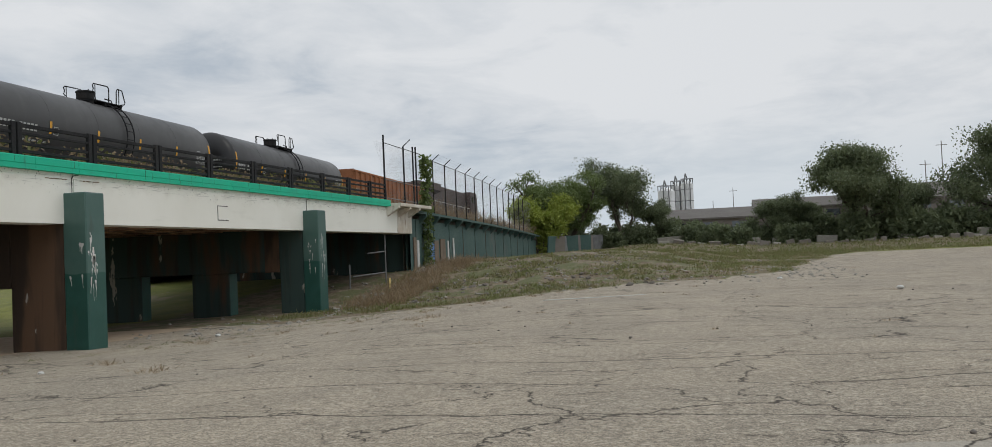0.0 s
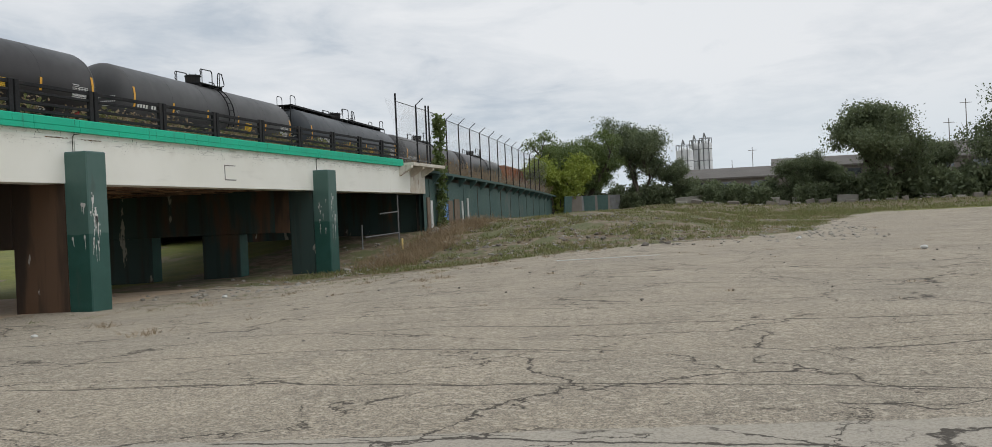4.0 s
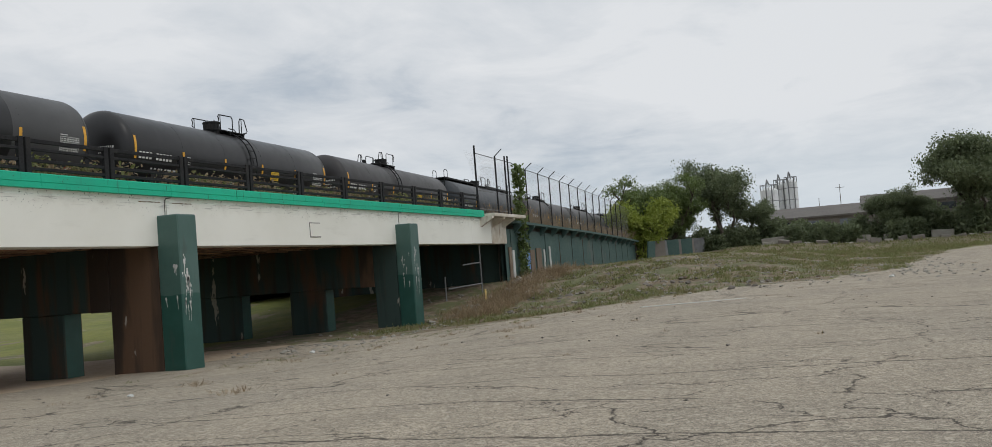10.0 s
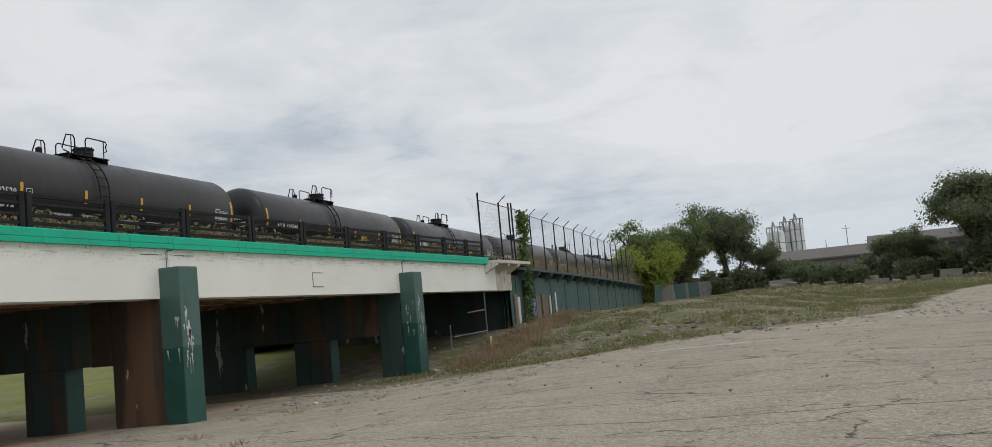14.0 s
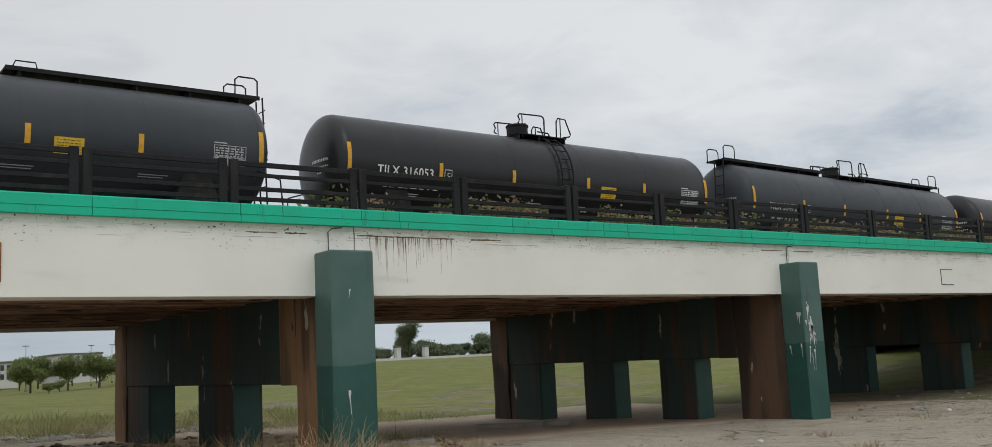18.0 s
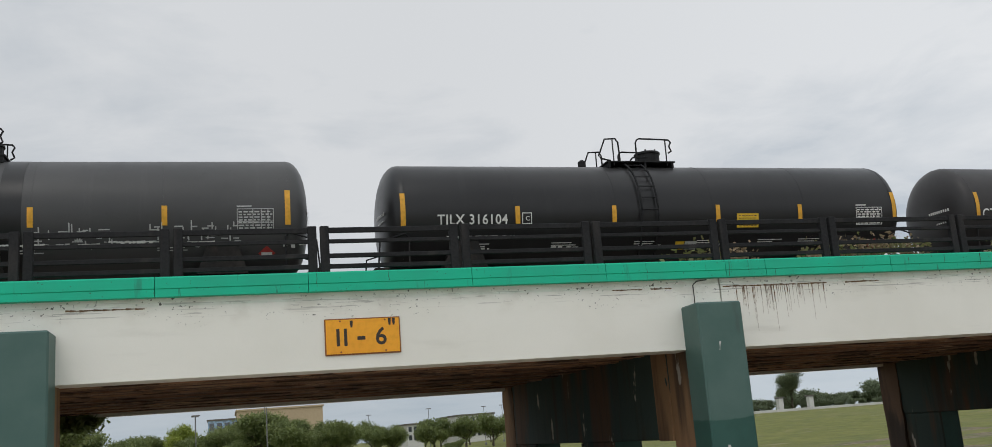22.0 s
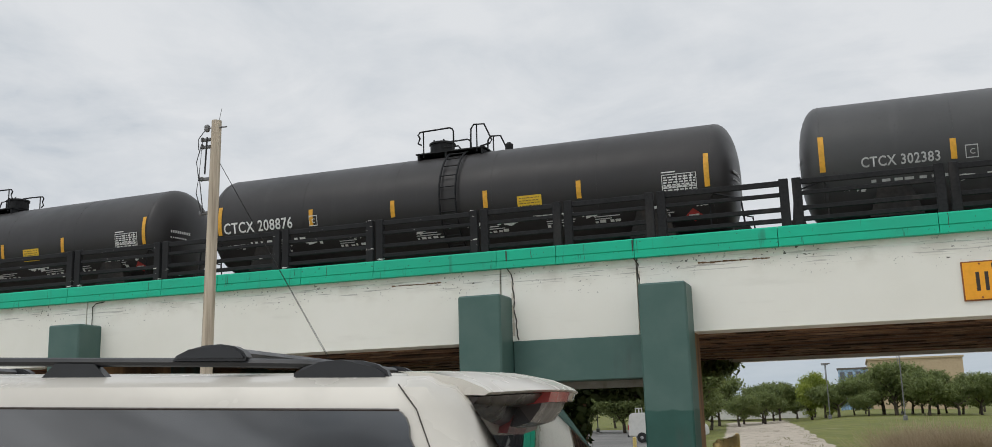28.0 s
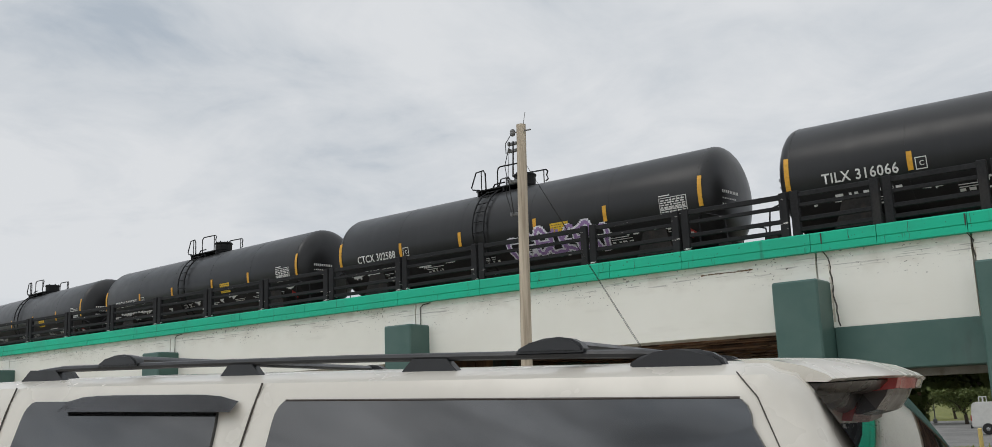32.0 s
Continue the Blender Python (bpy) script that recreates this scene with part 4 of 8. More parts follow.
def railing_panel(a, b):
    paint = RAIL_FLAKED if b < -6 else RAIL_BLACK
    rail = thing("railing_panel", "black steel railing panel" + (" with flaking paint" if b < -6 else ""), "railing", ((a + b) / 2, FACE + 0.1, COPE_TOP), 0, "railing panels along the bridge")
    h = (b - a) / 2
    for s in (-1, 1):
        bm = bmesh.new()
        box(bm, s * (h - 0.125) - 0.09, s * (h - 0.125) + 0.09, -0.06, 0.06, 0.0, 0.98, 0.012)
        part("post", bm, paint, rail)
    for z, t in ((0.895, 0.055), (0.665, 0.04), (0.365, 0.045), (0.145, 0.045)):
        bm = bmesh.new()
        box(bm, -h + 0.21, h - 0.21, -0.035, 0.035, z - t, z + t, 0.008)
        part("rail", bm, paint, rail)


for a, b in zip(POSTS, POSTS[1:]):
    railing_panel(a, b)

# clearance sign
sign = thing("clearance_sign", "orange clearance sign with black figures on the white girder", "sign", (2.75, FACE - 0.05, 3.72))
bm = bmesh.new()
box(bm, -0.76, 0.76, 0.01, 0.045, -0.365, 0.365, 0.01)
part("board", bm, SIGN_EDGE, sign)
bm = bmesh.new()
box(bm, -0.735, 0.735, -0.002, 0.012, -0.34, 0.34)
part("face", bm, SIGN_ORANGE, sign)
for txt, x, z, h in (("1", -0.62, -0.18, 0.35), ("1", -0.47, -0.18, 0.35), ("'", -0.27, -0.04, 0.35), ("-", -0.13, -0.17, 0.42), ("6", 0.24, -0.18, 0.35), ('"', 0.50, -0.02, 0.35)):
    me = lettering(txt, h)
    me.transform(pose(x, -0.006, z, 90))
    me.materials.append(SIGN_INK)
    ob = new("figure", me)
    ob.parent = sign
for x, z in ((-0.45, 0.31), (-0.45, -0.31), (0.45, 0.31), (0.45, -0.31)):
    bm = bmesh.new()
    lathe(bm, [(0.02, -0.012), (0.016, 0.0)], "y", 8, (x, 0, z))
    part("bolt", bm, SIGN_EDGE, sign)


# ---- the track, which bends away and falls beyond the bridge ----
def bend(x, side=0.0):
    """A point of the line at that run, side metres to its left, with the heading in radians."""
    y = TRACK_Y - 0.0032 * x + 0.00111 * min(0.0, x + 5) ** 2 + 0.0002 * max(0.0, x - 20) ** 2
    a = math.atan(-0.0032 + 0.00222 * min(0.0, x + 5) + 0.0004 * max(0.0, x - 20))
    return x - side * math.sin(a), y + side * math.cos(a), a


def rail_z(x):
    return RAIL_Z - (0.0075 if x > 0 else 0.0030) * x - 0.00014 * max(0.0, min(x, 60.0) - 10) ** 2 - 0.014 * max(0.0, min(x, 160.0) - 60)


def edge(x, out=0.0):
    """A point of the retaining wall's face, out metres behind it, with the heading."""
    a = math.atan(0.0016 * max(0.0, x - 60))
    return x - out * math.sin(a), FACE + 0.2 + 0.0008 * max(0.0, x - 60) ** 2 + out * math.cos(a), a


def head_z(x):
    return 4.55 - 0.022 * (x - 60)


def ribbon(bm, runs, sides):
    """A strip along a line: sides = functions of the run that give a point."""
    rings = [[bm.verts.new(s(r)) for s in sides] for r in runs]
    for a, b in zip(rings, rings[1:]):
        for k in range(len(sides) - 1):
            bm.faces.new((a[k], b[k], b[k + 1], a[k + 1]))
    return bm


def by_track(side, dz):
    return lambda r: (*bend(r, side)[:2], rail_z(r) + dz)


def by_wall(out, dz=None, z=None):
    return lambda r: (*edge(r, out)[:2], head_z(r) + dz if z is None else z)


RUNS = list(range(-450, -110, 10)) + list(range(-110, 60, 6)) + list(range(60, 460, 5))
EAST_RUNS = [59.8] + [r for r in RUNS if 60 < r < 456]
bm = ribbon(bmesh.new(), EAST_RUNS, (by_wall(0.5, z=0.5), by_wall(0.5, -0.06), by_track(-3.0, -0.3), by_track(3.0, -0.3), by_track(9, -0.4), by_track(17, -5.0)))
solo("embankment", bm, BALLAST, "weedy ballast embankment behind the wall", "embankment", kind="structure")
bm = ribbon(bmesh.new(), list(range(-450, -110, 10)), (by_track(-16, -6.0), by_track(-7, -0.5), by_track(-3, -0.3), by_track(3, -0.3), by_track(9, -0.5), by_track(16, -6.0)))
solo("embankment", bm, BALLAST, "long weedy ballast embankment under the track", "embankment", kind="structure")
bm = ribbon(bmesh.new(), [-110, -92, -75.2], (lambda r: (r, FACE, -1.0), lambda r: (r, FACE, 4.6), by_track(-3, -0.3), by_track(3, -0.3), by_track(9, -0.5), by_track(16, -6.0)))
solo("embankment", bm, BALLAST, "weedy ballast embankment beside the bridge", "embankment", kind="structure")
bm = ribbon(bmesh.new(), [r for r in RUNS if -75 <= r < 60] + [59.8], (by_track(-2.4, -0.62), by_track(-2.0, -0.27), by_track(2.0, -0.27), by_track(2.4, -0.62)))
solo("ballast_bed", bm, BALLAST, "dirty ballast bed on the bridge deck", "ballast", kind="structure")
track = thing("railway_track", "steel rails on worn ties", "track", kind="structure")
for s in (-0.72, 0.72):
    bm = ribbon(bmesh.new(), RUNS, (by_track(s - 0.07, -0.15), by_track(s - 0.035, 0.0), by_track(s + 0.035, 0.0), by_track(s + 0.07, -0.15)))
    part("rail", bm, TRUCK, track)
bm = bmesh.new()
for r in np.arange(-74, 150, 0.6):
    x, y, a = bend(r)
    box(bm, -0.11, 0.11, -1.3, 1.3, rail_z(r) - 0.26, rail_z(r) - 0.15, 0, pose(x, y, 0, 0, 0, math.degrees(a)))
tagged(part("ties", bm, WOOD_GREY, track), kind="stuff")

# retaining wall with its bracketed head
wall = thing("retaining_wall", "weathered green retaining wall with a bracketed head", "wall", kind="structure")
WALL_RUNS = [59.78] + list(range(64, 114, 4))
bm = ribbon(bmesh.new(), WALL_RUNS, (by_wall(0, z=0.0), by_wall(0, -0.5), by_wall(0.3, -0.5), by_wall(0.3, z=0.0)))
part("wall_face", bm, WALL_GREEN, wall)
bm = ribbon(bmesh.new(), WALL_RUNS, (by_wall(-0.5, -0.16), by_wall(-0.5, 0.0), by_wall(0.7, 0.0), by_wall(0.7, -0.16), by_wall(-0.5, -0.16)))
part("wall_head", bm, WALL_GREEN, wall)
for i in range(16):
    r = 62.0 + 3.05 * i
    x, y, a = edge(r)
    bm = bmesh.new()
    prism(bm, [(0.02, -0.78), (0.02, -0.16), (-0.48, -0.16), (-0.48, -0.3)], -0.14, 0.14, "x")
    bm.transform(pose(x, y, head_z(r), 0, 0, math.degrees(a)))
    part("bracket", bm, WALL_GREEN, wall)
random.seed(11)
for i in range(12):
    x, y, a = edge(61 + 4.0 * i)
    bm = bmesh.new()
    box(bm, -0.02, 0.02, -0.03, 0.01, 0.2, head_z(61 + 4.0 * i) - 0.55, 0, pose(x, y, 0, 0, 0, math.degrees(a)))
    part("wall_joint", bm, PIER, wall)
# a boarded bay beside the abutment
bay = thing("boarded_bay", "weathered boards and spray paint on the wall beside the bridge", "boards", kind="structure")
for r, w, h, mat in ((60.6, 0.5, 1.9, BROWN_BOARD), (61.2, 0.4, 1.7, PALE_WALL), (64.2, 1.0, 1.5, BLUE_TARP), (65.4, 1.0, 1.7, BROWN_BOARD), (67.0, 1.2, 1.8, BROWN_BOARD), (68.4, 0.3, 1.7, PALE_WALL), (70.0, 0.3, 1.9, PALE_WALL)):
    x, y, a = edge(r)
    bm = bmesh.new()
    box(bm, -w / 2, w / 2, -0.09, -0.02, 0.7, 0.95 + h, 0.01, pose(x, y, 0, 0, random.uniform(-3, 3), math.degrees(a)))
    part("board", bm, mat, bay)

# chain-link fence on the wall
fence = thing("chain_link_fence", "tall rusty chain-link fence with angled tops on the retaining wall", "fence")
posts_at = [(55.45, 8.95), (59.1, 8.6), (61.0, 8.75), (61.6, 8.8)] + [(65.4 + 3.05 * i, 8.19 - 0.0915 * i) for i in range(13)]


def fence_line(r):
    """Head of the fence at that run."""
    return 8.5 - (r - 55) * 0.012 if r < 63 else 8.33 - 0.030 * (r - 60)


for i, (r, top) in enumerate(posts_at):
    x, y, a = edge(r)
    bm = bmesh.new()
    tube(bm, [(x, y, min(4.7, head_z(r)) - 0.02), (x, y, top)], 0.055 if i < 4 else 0.045, 6)
    if i > 3 or i == 1:
        tube(bm, [(x, y, top), (x + 0.12, y - 0.45, top + 0.42)], 0.03, 5)
    part("fence_post", bm, TRUCK if i > 3 else RAIL_BLACK, fence)
for drop, r0, r1 in ((0.0, 55.45, 108.0), (3.3, 55.45, 61.6), (2.2, 55.45, 61.6)):
    bm = bmesh.new()
    tube(bm, [(*edge(r)[:2], fence_line(r) - drop) for r in np.linspace(r0, r1, 24)], 0.026, 5)
    part("fence_rail", bm, GALV, fence)
for dz in (0.14, 0.28, 0.42):
    bm = bmesh.new()
    tube(bm, [(edge(r, -dz)[0] + dz * 0.25, edge(r, -dz)[1], fence_line(r) + dz) for r in np.linspace(65.4, 108, 20)], 0.004, 3)
    part("barbed_wire", bm, GALV, fence)
bm = bmesh.new()
for r in np.arange(55.5, 107.5, 0.17):
    for lean in (-1, 1):
        lo, hi = r - lean * 1.8, r + lean * 1.8
        q0, q1 = Vector((*edge(lo)[:2], fence_line(lo) - 3.6)), Vector((*edge(hi)[:2], fence_line(hi)))
        w = Vector((0.007, 0, 0))
        bm.faces.new([bm.verts.new(v) for v in (q0 - w, q0 + w, q1 + w, q1 - w)])
tagged(part("chain_link", bm, GALV, fence), kind="stuff")


# ---- the train ----
SHELL_R, SHELL_Z = 1.50, 2.57


def shell_point(x, up, lift=0.0):
    """A point on the near side of a tank, up metres of arc above its middle."""
    a = up / SHELL_R
    return Vector((x, -(SHELL_R + lift) * math.cos(a), SHELL_Z + (SHELL_R + lift) * math.sin(a)))


def shell_patch(bm, x0, x1, u0, u1, lift=0.012):
    """A decal that lies on the shell."""
    n = max(1, int(abs(u1 - u0) / 0.12))
    rows = [[bm.verts.new(shell_point(x, u0 + (u1 - u0) * k / n, lift)) for x in (x0, x1)] for k in range(n + 1)]
    for a, b in zip(rows, rows[1:]):
        bm.faces.new((a[0], a[1], b[1], b[0]))
    return bm


def shell_text(text, height, x, up, material, parent, name="lettering", width=None, kind=""):
    me = lettering(text, height)
    if width:
        me.transform(Matrix.Diagonal((width / max(v.co.x for v in me.vertices), 1, 1, 1)))
    for v in me.vertices:
        v.co = shell_point(x + v.co.x, up + v.co.y, 0.016)
    me.materials.append(material)
    ob = new(name, me)
    ob.parent = parent
    return tagged(ob, kind=kind) if kind else ob


def loop_rail(bm, pts, r=0.028):
    return tube(bm, pts, r, 5)


def tank_body(car, paint, two_tone):
    bm = bmesh.new()
    prof = []
    depth, tangent = 0.52, 7.30
    for k in range(0, 9):
        a = math.pi / 2 * k / 8
        prof.append((max(0.02, SHELL_R * math.sin(a) ** 0.75), -tangent - depth * math.cos(a)))
    prof += [(SHELL_R, x) for x in (-4.6, -1.6, 1.6, 4.6)]
    prof += [(r, -h) for r, h in reversed(prof[:9])]
    lathe(bm, prof, "x", 48, (0, 0, SHELL_Z))
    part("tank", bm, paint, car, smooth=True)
    for x in (-7.28, -4.35, -1.45, 1.45, 4.35, 7.28):
        bm = bmesh.new()
        lathe(bm, [(SHELL_R - 0.02, x - 0.012), (SHELL_R + 0.005, x - 0.008), (SHELL_R + 0.005, x + 0.008), (SHELL_R - 0.02, x + 0.012)], "x", 40, (0, 0, SHELL_Z))
        part("weld_seam", bm, paint, car, smooth=True)
    if two_tone:
        bm = bmesh.new()
        x0, x1 = two_tone
        lathe(bm, [(SHELL_R - 0.02, x0), (SHELL_R + 0.006, x0 + 0.01), (SHELL_R + 0.006, x1 - 0.01), (SHELL_R - 0.02, x1)], "x", 48, (0, 0, SHELL_Z))
        part("repainted_band", bm, TANK_BLACK if paint is not TANK_BLACK else TANK_GREY, car, "band of different paint", smooth=True)


def tank_top(car, dome_side, walkway, shift=0.0):
    """Platform, valve housing, rails and ladder on top of the tank."""
    top = SHELL_Z + SHELL_R
    s = dome_side
    o = -0.22 * s + shift
    bm = bmesh.new()
    box(bm, o - 1.18 * s, o + 0.93 * s, -0.72, 0.72, top + 0.01, top + 0.045)
    for x in (-1.1 * s, 0.0, 0.85 * s):
        box(bm, o + x - 0.03, o + x + 0.03, -0.7, 0.7, top - 0.15, top + 0.01)
    part("platform", bm, IRON, car)
    bm = bmesh.new()
    dx = o + 0.39 * s
    lathe(bm, [(0.33, top + 0.06), (0.33, top + 0.12), (0.36, top + 0.13), (0.36, top + 0.40), (0.39, top + 0.41), (0.39, top + 0.45), (0.36, top + 0.48)], "z", 20, (dx, 0, 0))
    for k in range(6):
        a = k * math.pi / 3
        tube(bm, [(dx + 0.3 * math.cos(a), 0.3 * math.sin(a), top + 0.44), (dx + 0.3 * math.cos(a), 0.3 * math.sin(a), top + 0.53)], 0.025, 5)
    part("valve_housing", bm, IRON, car)
    bm = bmesh.new()
    lathe(bm, [(0.26, top + 0.05), (0.26, top + 0.16), (0.18, top + 0.2)], "z", 16, (o - 0.35 * s, 0.1, 0))
    part("manway", bm, IRON, car)
    bm = bmesh.new()
    lathe(bm, [(0.12, top + 0.0), (0.12, top + 0.24), (0.05, top + 0.3)], "z", 10, (o - 1.62 * s, 0.15, 0))
    part("vent_valve", bm, IRON, car)
    for y in (-0.68, 0.68):
        bm = bmesh.new()
        for path in (
            ((-0.24, 0.03), (-0.24, 0.60), (-0.20, 0.68), (-0.12, 0.72), (0.70, 0.70), (0.80, 0.69), (0.86, 0.62), (0.80, 0.50), (0.86, 0.36), (0.76, 0.30)),
            ((0.69, -0.08), (0.69, 0.70)), ((-0.46, 0.04), (-0.38, 0.15), (0.06, 0.16)), ((-0.95, -0.08), (-0.95, 0.71)),
            ((-0.76, 0.02), (-0.78, 0.60), (-0.86, 0.72), (-1.18, 0.70), (-1.40, 0.20), (-1.34, 0.12), (-1.05, 0.06)),
        ):
            loop_rail(bm, [(o + px_ * s, y, top + pz) for px_, pz in path], 0.026 if len(path) > 2 else 0.02)
        part("handrail", bm, IRON, car)
    if not walkway:
        bm = bmesh.new()
        lx = o - 0.40 * s
        for x in (lx - 0.24, lx + 0.24):
            tube(bm, [shell_point(x, u, 0.10) for u in np.linspace(-1.5, 1.9, 14)], 0.03, 5)
        for u in np.arange(-1.4, 1.85, 0.33):
            tube(bm, [shell_point(lx - 0.24, u, 0.10), shell_point(lx + 0.24, u, 0.10)], 0.018, 5)
        part("ladder", bm, IRON, car)
    else:
        bm = bmesh.new()
        for sx in (-1, 1):
            box(bm, sx * 1.26, sx * 7.75, -0.45, 0.45, top + 0.12, top + 0.17)
            box(bm, sx * 1.26, sx * 7.75, -0.47, -0.43, top + 0.08, top + 0.19)
            for x in np.arange(1.6, 7.6, 1.4):
                box(bm, sx * x - 0.03, sx * x + 0.03, -0.4, 0.4, top - 0.08, top + 0.12)
        part("running_board", bm, IRON, car)
        for sx in (-1, 1):
            for y in (-0.42, 0.42):
                bm = bmesh.new()
                loop_rail(bm, [(sx * 7.7, y, top + 0.1), (sx * 7.7, y, top + 0.62), (sx * 7.6, y, top + 0.70), (sx * 7.15, y, top + 0.70), (sx * 7.05, y, top + 0.6), (sx * 7.05, y, top + 0.15)], 0.024)
                part("end_rail", bm, IRON, car)
                bm = bmesh.new()
                loop_rail(bm, [(sx * 2.0, y, top + 0.15), (sx * 1.95, y, top + 0.34), (sx * 1.5, y, top + 0.34), (sx * 1.4, y, top + 0.1)], 0.02)
                part("board_rail", bm, IRON, car)
            bm = bmesh.new()
            for y in (-0.22, 0.22):
                tube(bm, [(sx * 7.82, y - 0.25, top + 0.15), (sx * 7.95, y - 0.25, 0.9)], 0.025, 5)
            for z in np.arange(1.0, top, 0.36):
                tube(bm, [(sx * 7.9, -0.47, z), (sx * 7.9, -0.03, z)], 0.016, 4)
            part("end_ladder", bm, IRON, car)


def tank_underframe(car):
    """Saddles, stub sills, couplers, hand rails and the two trucks."""
    for s in (-1, 1):
        bm = bmesh.new()
        prism(bm, [(s * 5.1, 1.0), (s * 5.35, 1.75), (s * 6.05, 1.75), (s * 6.3, 1.0)], -1.25, 1.25)
        box(bm, s * 4.6, s * 8.1, -0.35, 0.35, 0.72, 1.1)
        box(bm, s * 7.75, s * 8.12, -1.4, 1.4, 0.8, 1.05)
        part("stub_sill", bm, TRUCK, car)
        bm = bmesh.new()
        box(bm, s * 8.1, s * 8.5, -0.12, 0.12, 0.72, 0.98, 0.03)
        box(bm, s * 8.3, s * 8.56, -0.2, 0.22, 0.68, 1.02, 0.05)
        part("coupler", bm, TRUCK, car)
        for y in (-1.35, 1.35):
            bm = bmesh.new()
            loop_rail(bm, [(s * 7.2, y, 1.05), (s * 7.2, y, 1.85), (s * 7.3, y, 1.95), (s * 7.95, y * 0.98, 1.75), (s * 8.02, y * 0.98, 1.0)], 0.025)
            part("grab_rail", bm, IRON, car)
            bm = bmesh.new()
            loop_rail(bm, [(s * 8.0, y, 0.3), (s * 8.0, y, 1.1)], 0.02)
            for z in (0.35, 0.65):
                loop_rail(bm, [(s * 7.65, y, z), (s * 8.0, y, z)], 0.018)
            part("sill_step", bm, IRON, car)
        truck = bmesh.new()
        for y in (-1.0, 1.0):
            prism(truck, [(s * 5.72 - 1.25, 0.42), (s * 5.72 - 1.25, 0.62), (s * 5.72 - 0.45, 0.82), (s * 5.72 + 0.45, 0.82), (s * 5.72 + 1.25, 0.62), (s * 5.72 + 1.25, 0.42), (s * 5.72 + 0.35, 0.25), (s * 5.72 - 0.35, 0.25)], y - 0.09, y + 0.09)
        box(truck, s * 5.72 - 0.2, s * 5.72 + 0.2, -1.05, 1.05, 0.42, 0.72, 0.03)
        tr = part("truck_frame", truck, TRUCK, car)
        for w in (-0.9, 0.9):
            bm = bmesh.new()
            for y in (-0.76, 0.76):
                lathe(bm, [(0.40, y - 0.07), (0.455, y - 0.05), (0.455, y + 0.05), (0.40, y + 0.07)], "y", 20, (s * 5.72 + w, 0, 0.455))
            lathe(bm, [(0.08, -0.8), (0.08, 0.8)], "y", 8, (s * 5.72 + w, 0, 0.455))
            part("wheelset", bm, TRUCK, tr)


